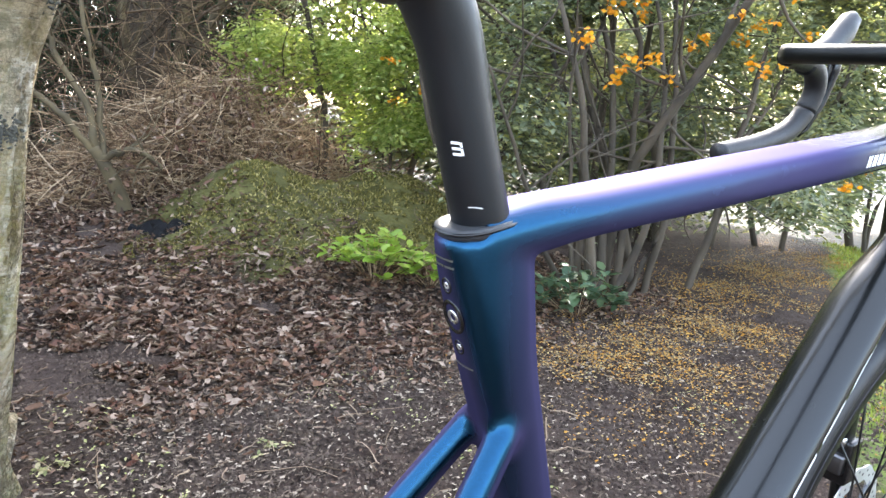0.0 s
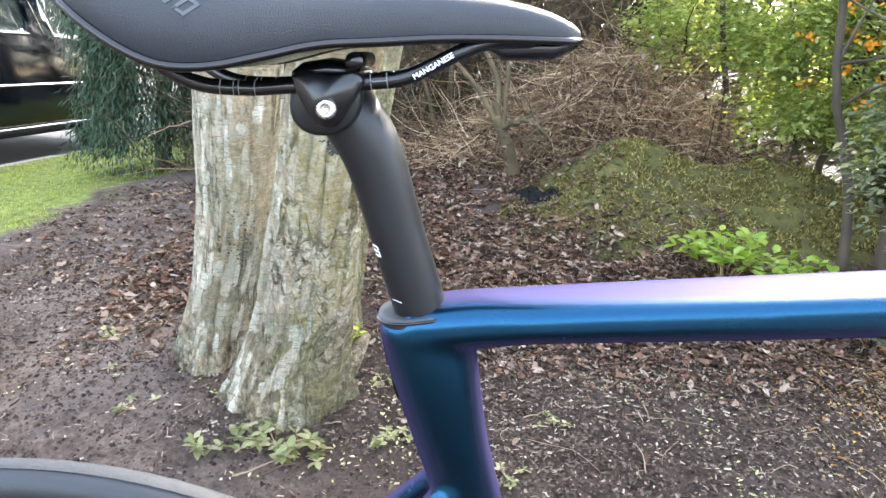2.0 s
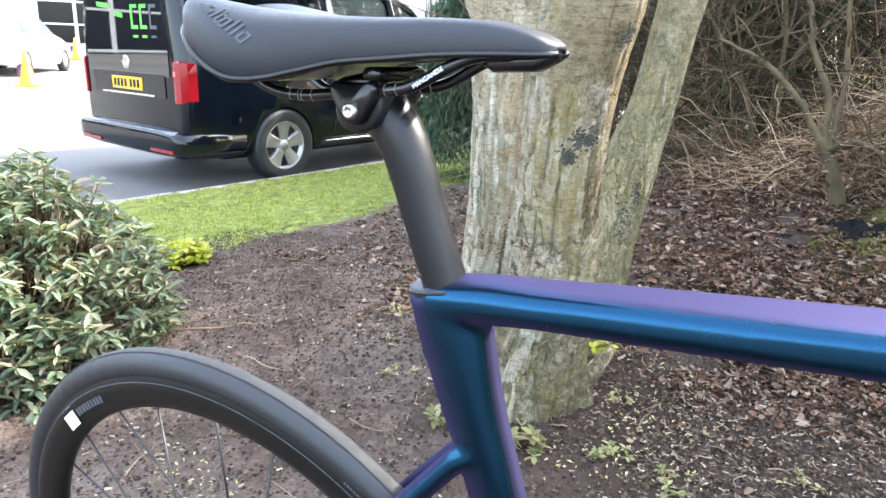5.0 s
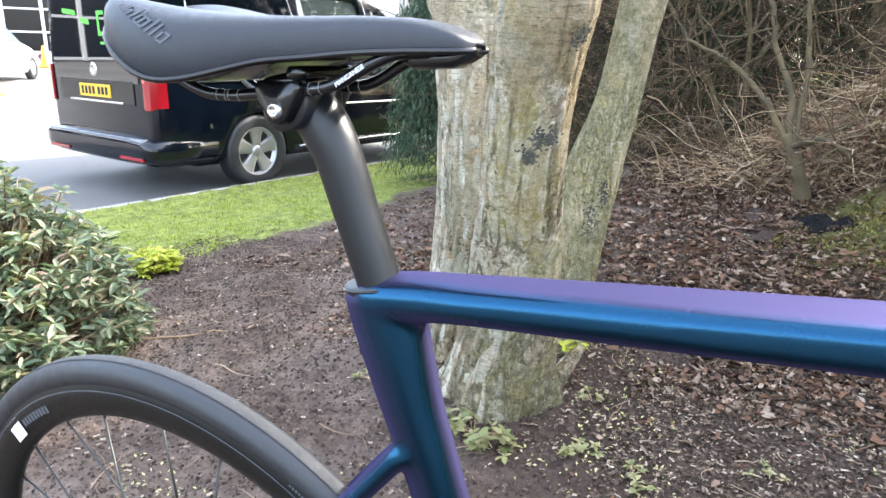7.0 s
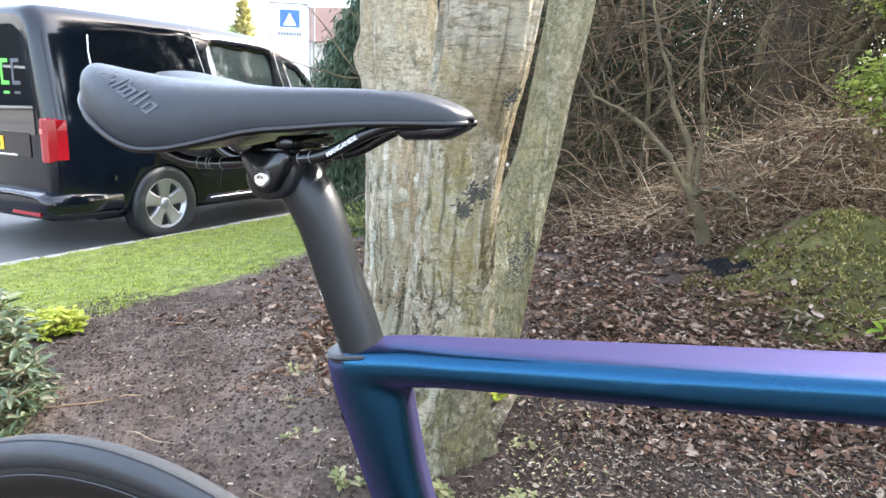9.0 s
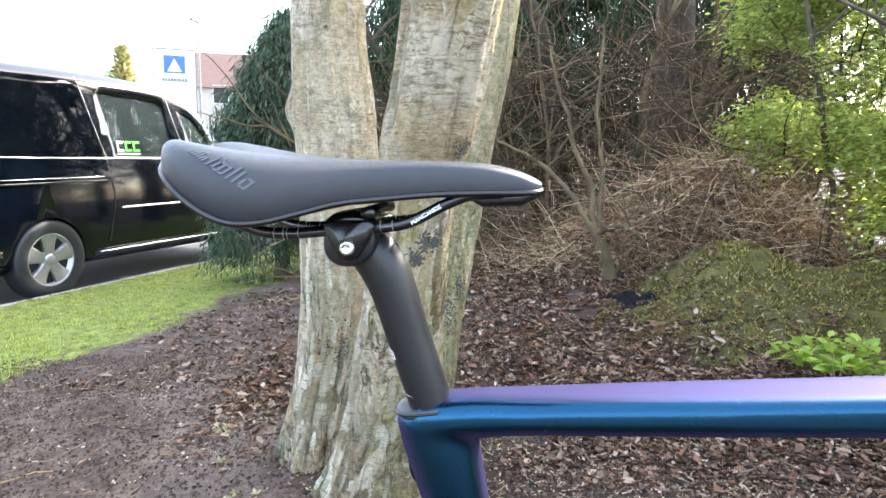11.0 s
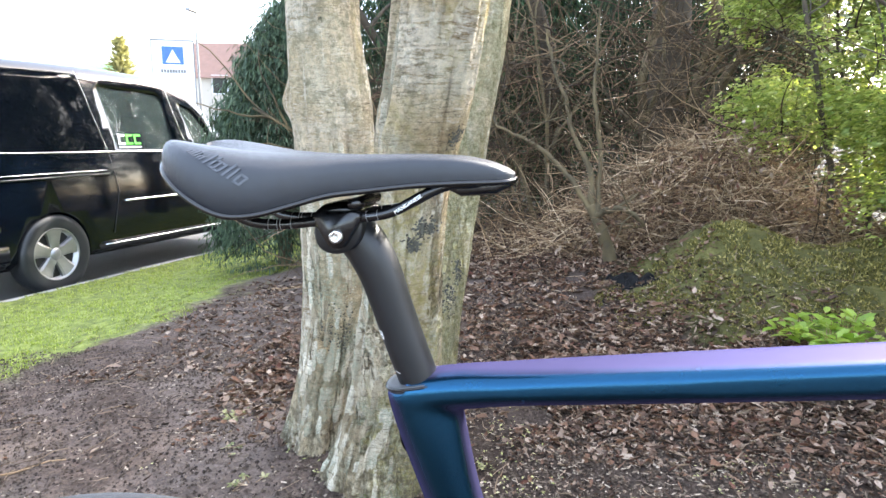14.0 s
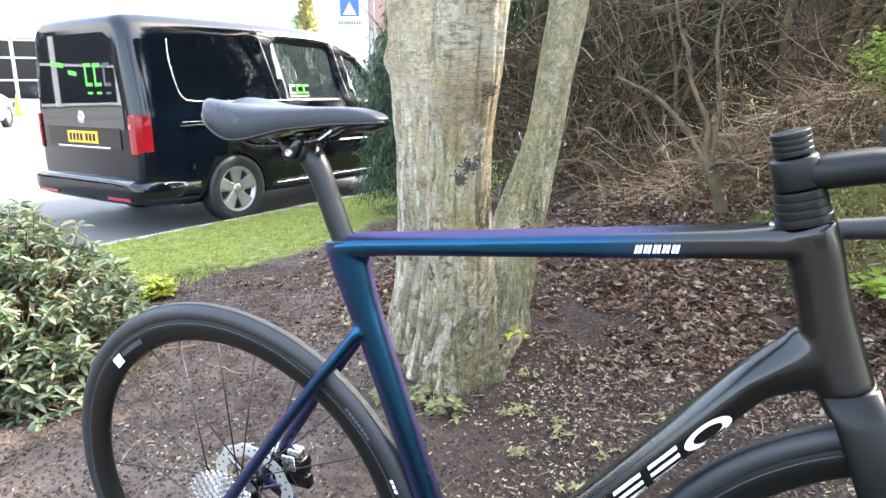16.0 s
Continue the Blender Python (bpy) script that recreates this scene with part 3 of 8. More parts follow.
YELLOW_LEAF = leaf_mat("yellow_green_leaves", [(0.34, 0.42, 0.035), (0.48, 0.52, 0.06), (0.58, 0.57, 0.10)], 0.5, 0.35)
WEEPING = leaf_mat("grey_green_sprays", [(0.022, 0.042, 0.026), (0.045, 0.075, 0.045), (0.075, 0.115, 0.07), (0.12, 0.165, 0.095)], 0.6, 0.25, 0.2)
CONIFER = leaf_mat("conifer_sprays", [(0.010, 0.026, 0.012), (0.022, 0.05, 0.022), (0.04, 0.08, 0.034), (0.075, 0.11, 0.045)], 0.6, 0.2, 0.2)
ORANGE_FLOWER = leaf_mat("orange_blossom", [(0.72, 0.26, 0.01), (0.85, 0.36, 0.02), (0.88, 0.45, 0.04)], 0.6, 0.4)
WEED_LEAF = leaf_mat("weed_leaves", [(0.14, 0.16, 0.06), (0.22, 0.235, 0.09), (0.32, 0.31, 0.14), (0.38, 0.34, 0.19)], 0.5, 0.3)
BRACT = leaf_mat("pale_bracts", [(0.20, 0.22, 0.07), (0.34, 0.34, 0.13), (0.46, 0.44, 0.20), (0.52, 0.46, 0.28)], 0.6, 0.2)
CRUMB = leaf_mat("soil_crumb", [(0.026, 0.019, 0.015), (0.048, 0.035, 0.027), (0.078, 0.057, 0.044), (0.15, 0.115, 0.09)], 0.95, 0.0, 0.15)


# ---- ground, road and kerb ----
def step(lo, hi, v):
    u = np.clip((np.asarray(v, float) - lo) / (hi - lo), 0, 1)
    return u * u * (3 - 2 * u)


def kerb_x(y):
    return -4.12 + 0.197 * (np.asarray(y, float) - 2.94)


def ground_z(x, y):
    """Height of the ground: level under the bicycle, a bank behind, falling to the road."""
    x, y = np.asarray(x, float), np.asarray(y, float)
    z = 0.055 * step(0.5, 1.5, y)
    z = z + 0.135 * np.clip(y - 1.75, 0, 2.2) * step(-1.2, 0.3, x) * step(3.2, 2.0, x)
    z = z - 0.105 * np.clip(-0.5 - x, 0, 2.9)
    z = z + 0.17 * np.exp(-((x - 1.62) / 0.85) ** 2 - ((y - 2.85) / 0.55) ** 2)
    z = z - 0.13 * np.exp(-((x - 1.75) / 0.35) ** 2 - ((y - 3.42) / 0.13) ** 2)
    z = z + 0.22 * np.exp(-((x - 1.15) / 0.33) ** 2 - ((y - 3.05) / 0.35) ** 2) + 0.14 * np.exp(-((x - 2.05) / 0.35) ** 2 - ((y - 3.05) / 0.35) ** 2)
    z = z + 0.10 * np.exp(-((x - 1.35) / 0.35) ** 2 - ((y - 2.05) / 0.22) ** 2)
    z = z - 0.11 * np.exp(-((x - 0.98) / 0.10) ** 2 - ((y - 2.29) / 0.06) ** 2)
    z = z - 0.10 * np.exp(-((x - 0.82) / 0.17) ** 2 - ((y - 3.0) / 0.18) ** 2)
    z = z - 0.05 * np.exp(-((x - 0.95) / 0.12) ** 2 - ((y - 2.0) / 0.10) ** 2)
    road = step(0.05, -0.1, x - kerb_x(y)) * step(-6, -3, y)
    return z * (1 - road) - 0.52 * road


def rough_z(x, y):
    """Small lumps, on the soil near the path alone."""
    x, y = np.asarray(x, float), np.asarray(y, float)
    w = step(-3.4, -2.4, x) * step(3.4, 2.6, x) * step(-1.3, -0.6, y) * step(4.6, 4.0, y)
    s = 0.010 * np.sin(9.1 * x + 3 * np.sin(4.3 * y)) * np.sin(8.3 * y + 2 * np.sin(5.1 * x))
    s = s + 0.006 * np.sin(27 * x + 2.1 * np.sin(19 * y)) * np.sin(23 * y + 1.7 * np.sin(17 * x))
    s = s + 0.0035 * np.sin(61 * x + 3 * np.sin(37 * y)) * np.sin(57 * y + 2 * np.sin(43 * x))
    return s * w * (0.35 + 0.65 * step(0.45, 1.0, np.hypot(x - 0.45, y)))


def height(x, y):
    return ground_z(x, y) + rough_z(x, y)


def build_ground():
    xs = np.concatenate([[-400, -120, -40, -15, -8, -5.5], np.arange(-4.6, -2.4, 0.06), np.arange(-2.4, 3.0, 0.022), np.arange(3.0, 6, 0.15), [7, 10, 18, 45, 130, 400]])
    ys = np.concatenate([[-400, -120, -40, -14, -6, -3], np.arange(-1.6, -0.6, 0.1), np.arange(-0.6, 4.2, 0.022), np.arange(4.2, 9, 0.12), [10, 13, 20, 45, 130, 400]])
    gx, gy = np.meshgrid(xs, ys, indexing="ij")
    v = np.stack([gx, gy, height(gx, gy)], -1).reshape(-1, 3)
    i, j = np.meshgrid(np.arange(len(xs) - 1), np.arange(len(ys) - 1), indexing="ij")
    k = len(ys)
    f = np.stack([i * k + j, (i + 1) * k + j, (i + 1) * k + j + 1, i * k + j + 1], -1).reshape(-1, 4)
    return tagged(big("ground", v, f, SOIL), "dark soil bank with moss and lawn patches", "ground", kind="structure")


build_ground()
ROAD_Z = -0.335
rx = [-300, -60, -40, -25, -15, -9, -6]
rv, rf = [], []
for i, y in enumerate((-300, -30, -3, 0, 4, 8, 14, 22, 60, 300)):
    for x in rx + [float(kerb_x(max(-3, min(14, y)))) + 0.03]:
        rv.append((x, y, ROAD_Z + 0.025 * min(55, max(0, -5 - x)) ))
    if i:
        rf += [(8 * i + k, 8 * i + k + 1, 8 * i + k - 7, 8 * i + k - 8) for k in range(7)]
road = make("road", rv, rf, ASPHALT)
tagged(road, "pale grey worn asphalt road and forecourt", "road", kind="structure")
kerb = thing("kerb", "weathered concrete kerb along the lawn", "kerb", kind="structure")
bm0 = box(bmesh.new(), (-0.06, 0, -0.16), (0.06, 0.905, 0.0), 0.012)
stone = part("kerb_stone", bm0, CONCRETE, kerb, smooth=False)
for i in range(16):
    y = -3.0 + 0.915 * i
    ob = stone if i == 0 else stone.copy()
    if i:
        scene.collection.objects.link(ob)
    ob.matrix_basis = pose(float(kerb_x(y)), y, -0.262 + 0.004 * math.sin(i * 2.3), 0, 0, -11.15)


# ---- the three-stemmed pale tree ----
def stem(name, rows, parent, seed, lumps=(), ridges=()):
    """A bark-skinned stem. rows: (x, y, z, radius); lumps: (height, turn, size); ridges: (turn, twist, size), upright plates."""
    fine = smooth_line(rows, 900)
    low = fine[fine[:, 2] < 1.75]
    line = np.vstack([low[np.linspace(0, len(low) - 1, 250).astype(int)], fine[fine[:, 2] >= 1.75][::8], fine[-1:]])
    n = 150
    v = []
    for x, y, z, r in line:
        foot = max(0.0, 1 - z / 0.3)
        flare = foot * foot * 0.30
        for i in range(n):
            t = 2 * math.pi * i / n
            c, s = math.cos(t), math.sin(t)
            q = Vector((c * 3.5, s * 3.5, z * 5 + seed * 3))
            k = 1 + 0.13 * noise.noise(Vector((c * 1.2, s * 1.2, z * 1.4 + seed * 7))) + 0.06 * noise.noise(q)
            groove = noise.noise(Vector((c * 2.2, s * 2.2, z * 0.5 + seed)))
            k -= 0.07 * math.exp(-(groove / 0.04) ** 2)
            # cracked plates: shallow furrows between raised cells
            near = noise.voronoi(Vector((c * 2.6, s * 2.6, z * 5.5 + seed * 9 + 0.4 * noise.noise(q * 1.6))))[0]
            rise = min(1.0, (near[1] - near[0]) / 0.16)
            k += 0.016 * rise * max(0.0, 0.15 + noise.noise(Vector((c, s, z * 1.3 + seed * 13))) + 1.2 * foot)
            k += 0.050 * abs(noise.noise(Vector((c * 7, s * 7, z * 6 + seed * 11)))) + 0.018 * noise.noise(Vector((c * 15, s * 15, z * 40 + seed)))
            k += flare * (0.5 + math.sin(4 * t + seed) * 0.5 + 0.5 * noise.noise(q * 1.3))
            for h, a, size in lumps:
                da = (t - a + math.pi) % (2 * math.pi) - math.pi
                k += size * math.exp(-((z - h) / 0.045) ** 2 - (da / 0.35) ** 2)
            for a, twist, size in ridges:
                at_turn = a + twist * z + 0.25 * noise.noise(Vector((a, z * 2.2, seed)))
                da = (t - at_turn + math.pi) % (2 * math.pi) - math.pi
                k += size * (math.exp(-(da / 0.10) ** 2) - 0.8 * math.exp(-((da - 0.20) / 0.07) ** 2)) * (0.55 + 0.9 * noise.noise(Vector((z * 6, a, seed * 2))))
            v.append((x + c * r * k, y + s * r * k, z + 0.006 * noise.noise(q * 2.5)))
    m = len(line)
    i, j = np.meshgrid(np.arange(m - 1), np.arange(n), indexing="ij")
    f = np.stack([i * n + j, i * n + (j + 1) % n, (i + 1) * n + (j + 1) % n, (i + 1) * n + j], -1).reshape(-1, 4)
    return big(name, v, f, BARK, parent)


tree = thing("birch_tree", "three-stemmed pale birch with peeling, lichened bark", "tree", (-0.12, 1.35, 0.0))
tree_in = Matrix.Translation((0.12, -1.35, 0.0))
STEM_ROWS = [
    [(-0.16, 1.26, -0.1, 0.165), (-0.135, 1.22, 0.08, 0.145), (-0.07, 1.12, 0.33, 0.112), (-0.03, 1.03, 0.55, 0.098), (-0.004, 0.96, 0.7, 0.087), (0.026, 0.9, 0.88, 0.080), (0.071, 0.82, 1.03, 0.082), (0.108, 0.75, 1.17, 0.080), (0.146, 0.69, 1.35, 0.080), (0.22, 0.60, 1.8, 0.08), (0.28, 0.55, 2.6, 0.07), (0.30, 0.5, 3.6, 0.05), (0.34, 0.46, 4.8, 0.02), (0.35, 0.45, 5.2, 0.003)],
    [(-0.40, 1.46, -0.12, 0.15), (-0.385, 1.44, 0.05, 0.115), (-0.34, 1.41, 0.30, 0.09), (-0.305, 1.39, 0.54, 0.095), (-0.288, 1.37, 0.80, 0.104), (-0.288, 1.35, 1.03, 0.107), (-0.303, 1.34, 1.22, 0.098), (-0.312, 1.34, 1.42, 0.095), (-0.33, 1.34, 2.2, 0.085), (-0.38, 1.4, 3.6, 0.055), (-0.42, 1.44, 4.8, 0.02), (-0.43, 1.45, 5.2, 0.003)],
    [(-0.15, 1.60, -0.08, 0.15), (-0.13, 1.65, 0.15, 0.125), (-0.085, 1.71, 0.40, 0.108), (-0.04, 1.74, 0.62, 0.09), (0.008, 1.75, 0.82, 0.069), (0.040, 1.75, 1.0, 0.066), (0.092, 1.75, 1.3, 0.067), (0.16, 1.8, 1.9, 0.062), (0.3, 1.9, 3.2, 0.045), (0.4, 1.95, 4.4, 0.016), (0.42, 1.96, 4.7, 0.003)],
]
stems = [
    stem("trunk", STEM_ROWS[0], tree, 1, [(0.97, 4.2, 0.12), (1.02, 3.3, 0.10)], [(3.55, 0.1, 0.10), (3.95, 0.12, 0.08), (4.35, 0.1, 0.05), (5.9, -0.1, 0.06)]),
    stem("trunk", STEM_ROWS[1], tree, 2, [(1.08, 3.4, 0.22)], [(4.5, 0.0, 0.07), (5.0, 0.05, 0.06), (3.9, 0.0, 0.05)]),
    stem("trunk", STEM_ROWS[2], tree, 3, [(0.50, 4.6, 0.14), (0.44, 5.2, 0.12)], [(4.9, 0.1, 0.06)]),
]
for s in stems:
    s.data.transform(tree_in)
root = tube("root", [(-0.02, 1.30, 0.02), (0.005, 1.31, 0.075), (0.03, 1.345, 0.125), (0.05, 1.40, 0.15)], [0.032, 0.027, 0.022, 0.012], BARK, tree, 20, 12)
root.data.transform(tree_in)


def lichen_crust(trunk, axis, at_z, turn, n, reach):
    """A dark crusty patch of small flakes on a stem."""
    bvh = BVHTree.FromPolygons([v.co for v in trunk.data.vertices], [tuple(p.vertices) for p in trunk.data.polygons])
    v, f = [], []
    for k in range(n):
        a, z = turn + rng.normal() * reach[0], at_z + rng.normal() * reach[1]
        out = Vector((math.cos(a), math.sin(a), 0))
        hit, nrm, idx, dist = bvh.ray_cast(Vector((axis[0], axis[1], z)) + out * 0.35, -out)
        if hit is None:
            continue
        side = nrm.cross(Vector((0, 0, 1))).normalized()
        up = side.cross(nrm)
        r = rng.uniform(0.0016, 0.0048)
        base = len(v)
        m = 6
        for i in range(m):
            t = 2 * math.pi * i / m
            q = r * rng.uniform(0.6, 1.3)
            v.append(hit + side * q * math.cos(t) + up * q * 0.75 * math.sin(t) + nrm * 0.0002)
        v.append(hit + nrm * rng.uniform(0.0012, 0.0030))
        f += [(base + i, base + (i + 1) % m, base + m) for i in range(m)]
    tagged(make("lichen_crust", v, f, LICHEN, tree, False), "dark crusty lichen patch", kind="stuff")


tx, ty = -0.12, 1.35


def bark_plates(trunk, rows, n, turn, spread_t, lo, hi):
    """Loose upright plates of pale bark, each a slab of its own just proud of the stem."""
    bvh = BVHTree.FromPolygons([v.co for v in trunk.data.vertices], [tuple(p.vertices) for p in trunk.data.polygons])
    line = smooth_line(rows, 200)
    for k in range(n):
        z0 = rng.uniform(lo, hi)
        a0 = turn + spread_t * rng.uniform(-1, 1)
        r = float(np.interp(z0, line[:, 2], line[:, 3]))
        w, h = rng.uniform(0.010, 0.026) / r, rng.uniform(0.025, 0.10)
        nu, nv = 6, 10
        out, back, seed = [], [], rng.uniform(0, 50)
        lift = rng.uniform(0.0018, 0.0045)
        ok = True
        for i in range(nu + 1):
            for j in range(nv + 1):
                u, q = 2 * i / nu - 1, 2 * j / nv - 1
                ragged = 1 + 0.45 * noise.noise(Vector((u * 1.1, q * 2.5, seed)))
                a = a0 + 0.5 * w * u * ragged * (1 - 0.35 * q * q) + 0.25 * w * noise.noise(Vector((q * 1.6, seed, 3)))
                z = z0 + 0.5 * h * q * (1 + 0.2 * noise.noise(Vector((u * 2, seed, 9))))
                cx, cy = float(np.interp(z, line[:, 2], line[:, 0])) - tx, float(np.interp(z, line[:, 2], line[:, 1])) - ty
                d = Vector((math.cos(a), math.sin(a), 0))
                hit = bvh.ray_cast(Vector((cx, cy, z)) + d * 0.4, -d)[0]
                if hit is None:
                    ok = False
                    break
                out.append(hit + d * (lift * (1 - 0.6 * max(abs(u), abs(q)) ** 4) + 0.0012 * noise.noise(hit * 90)))
                back.append(hit - d * 0.003)
            if not ok:
                break
        if not ok:
            continue
        m, row = len(out), nv + 1
        f = [(i * row + j, (i + 1) * row + j, (i + 1) * row + j + 1, i * row + j + 1) for i in range(nu) for j in range(nv)]
        rim = [i * row for i in range(nu + 1)] + [nu * row + j for j in range(1, nv + 1)] + [i * row + nv for i in range(nu - 1, -1, -1)] + [j for j in range(nv - 1, 0, -1)]
        f += [(rim[i], rim[(i + 1) % len(rim)], m + rim[(i + 1) % len(rim)], m + rim[i]) for i in range(len(rim))]
        make("bark_plate", out + back, f, PLATE, tree, False)


bark_plates(stems[0], STEM_ROWS[0], 75, 3.72, 0.30, 0.06, 1.15)
bark_plates(stems[0], STEM_ROWS[0], 26, 4.5, 0.9, 0.05, 0.45)
bark_plates(stems[1], STEM_ROWS[1], 85, 4.75, 0.9, 0.10, 0.95)
for k, ax, z, turn, n, reach in ((0, (0.015 - tx, 0.925 - ty), 0.80, -0.95, 150, (0.16, 0.010)), (0, (0.01 - tx, 0.94 - ty), 0.765, -1.25, 110, (0.10, 0.008)), (0, (0.05 - tx, 0.86 - ty), 0.985, -0.55, 90, (0.10, 0.009)), (2, (-0.06 - tx, 1.73 - ty), 0.47, -1.1, 160, (0.14, 0.035)), (2, (-0.05 - tx, 1.735 - ty), 0.55, -0.8, 120, (0.10, 0.025)), (1, (-0.32 - tx, 1.40 - ty), 0.42, -1.2, 140, (0.3, 0.05))):
    lichen_crust(stems[k], ax, z, turn, n, reach)


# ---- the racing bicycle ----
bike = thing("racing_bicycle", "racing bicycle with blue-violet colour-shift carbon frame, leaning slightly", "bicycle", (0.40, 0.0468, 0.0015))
# this lean and the tube rows below are fitted to the camera's view
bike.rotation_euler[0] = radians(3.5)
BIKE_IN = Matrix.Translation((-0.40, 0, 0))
# the saddle and its clamp are turned back level, to fit the camera's view
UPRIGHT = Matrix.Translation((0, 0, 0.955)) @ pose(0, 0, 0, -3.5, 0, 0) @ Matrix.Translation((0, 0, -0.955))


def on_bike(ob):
    """Moves a part built in world places into the bicycle's own space, turning saddle parts to fit the camera's view.
    """
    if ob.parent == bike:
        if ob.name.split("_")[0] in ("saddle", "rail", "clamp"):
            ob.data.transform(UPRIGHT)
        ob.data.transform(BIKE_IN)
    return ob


def tube_rings(rows, n=36):
    """Rings of a carbon tube in the bicycle's plane. rows: (x, z, half depth, half width, power)."""
    dense = smooth_line(rows, 8 * len(rows))
    pts = np.column_stack([dense[:, 0], np.zeros(len(dense)), dense[:, 1]])
    d = np.gradient(pts, axis=0)
    out = []
    for p, w, row in zip(pts, d, dense):
        w = Vector(w).normalized()
        u = Vector((-w.z, 0, w.x))
        out.append(oval(p, u, (0, 1, 0), row[2], row[3], row[4], n))
    return out


def frame_tube(name, rows, label="", paint=None, pinch=None):
    """A tube of the frame; pinch: how much narrower it grows above and below its shoulder, and the shoulder's height."""
    rings = tube_rings(rows)
    if pinch:
        for ring in rings:
            c = sum(ring, Vector()) / len(ring)
            up = max(p.z for p in ring) - c.z
            for p in ring:
                t = (p.z - c.z) / up - pinch[2]
                p.y *= 1 - (pinch[0] * t if t > 0 else -pinch[1] * t)
    return on_bike(loft(name, rings, paint or PAINT, bike, label))


frame_tube("seat_tube", [(0.2251, 0.7988, 0.0272, 0.0181, 2.6), (0.2310, 0.7715, 0.0262, 0.0180, 2.7), (0.2455, 0.7150, 0.0220, 0.0170, 2.7), (0.2595, 0.6696, 0.0202, 0.0165, 2.7), (0.2916, 0.5619, 0.0185, 0.0165, 2.6), (0.3262, 0.4481, 0.0175, 0.0165, 2.6), (0.3605, 0.3367, 0.021, 0.02, 2.4), (0.3896, 0.2435, 0.028, 0.03, 2.2)], "blue-violet aero seat tube")
frame_tube("top_tube", [(0.216, 0.7915, 0.0135, 0.0186, 2.8), (0.255, 0.7970, 0.0150, 0.0198, 2.5), (0.300, 0.8025, 0.0130, 0.0215, 3.0), (0.42, 0.8140, 0.0125, 0.0232, 4.8), (0.56, 0.8272, 0.0130, 0.0232, 6.5), (0.68, 0.839, 0.0142, 0.0232, 5.5), (0.735, 0.8445, 0.0175, 0.0230, 3.0), (0.765, 0.847, 0.016, 0.021, 2.4)], "blue-violet top tube fading to black")
frame_tube("down_tube", [(0.7880, 0.7530, 0.026, 0.018, 2.6), (0.7795, 0.7363, 0.0325, 0.0215, 2.8), (0.7660, 0.7210, 0.0320, 0.0240, 3.0), (0.7450, 0.7075, 0.0262, 0.0262, 3.4), (0.7200, 0.6890, 0.0210, 0.0285, 4.0), (0.6883, 0.6518, 0.0200, 0.0305, 4.4), (0.5668, 0.5006, 0.0205, 0.0330, 4.6), (0.4805, 0.3908, 0.0245, 0.036, 3.6), (0.393, 0.2545, 0.034, 0.040, 2.6)], "black down tube with white lettering shapes", BLACK_PAINT, (0.85, 0.20, 0.40))
frame_tube("head_tube", [(0.7504, 0.8622, 0.0265, 0.0245, 2.3), (0.7599, 0.8383, 0.0260, 0.0235, 2.3), (0.7736, 0.7898, 0.0245, 0.0220, 2.3), (0.7885, 0.7387, 0.0270, 0.0235, 2.3), (0.8045, 0.6934, 0.0275, 0.0270, 2.3)], "black head tube", BLACK_PAINT)
bracket = lathe("bottom_bracket", [(0.0, -0.042), (0.024, -0.042), (0.026, -0.036), (0.026, 0.036), (0.024, 0.042), (0.0, 0.042)], PAINT, bike, 32, "y", (0.3896, 0, 0.2402))
on_bike(bracket)
for side in (-1, 1):
    on_bike(loft("seat_stay", [oval(p, (0.72, 0, -0.69), (0.1 * side, 1, 0), a, b, 2.8, 20) for p, a, b in (
        ((0.2582, 0.004 * side, 0.6903), 0.0080, 0.0085), ((0.2427, 0.0128 * side, 0.6784), 0.0085, 0.0085), ((0.1928, 0.027 * side, 0.6165), 0.0082, 0.0085), ((0.1175, 0.041 * side, 0.5196), 0.0080, 0.0075), ((0.0408, 0.055 * side, 0.4147), 0.0085, 0.0070), ((-0.0120, 0.064 * side, 0.3440), 0.010, 0.0060))], PAINT, bike, "dark blue-violet seat stay"))
    on_bike(loft("chain_stay", [oval(p, (-0.17, 0, 0.985), (0, 1, 0), a, b, 2.6, 20) for p, a, b in (
        ((0.3823, 0.030 * side, 0.2402), 0.020, 0.012), ((0.3042, 0.036 * side, 0.249), 0.017, 0.011), ((0.1799, 0.046 * side, 0.2732), 0.014, 0.009), ((0.0561, 0.060 * side, 0.2996), 0.011, 0.008), ((-0.0190, 0.066 * side, 0.3335), 0.012, 0.006))], PAINT, bike))


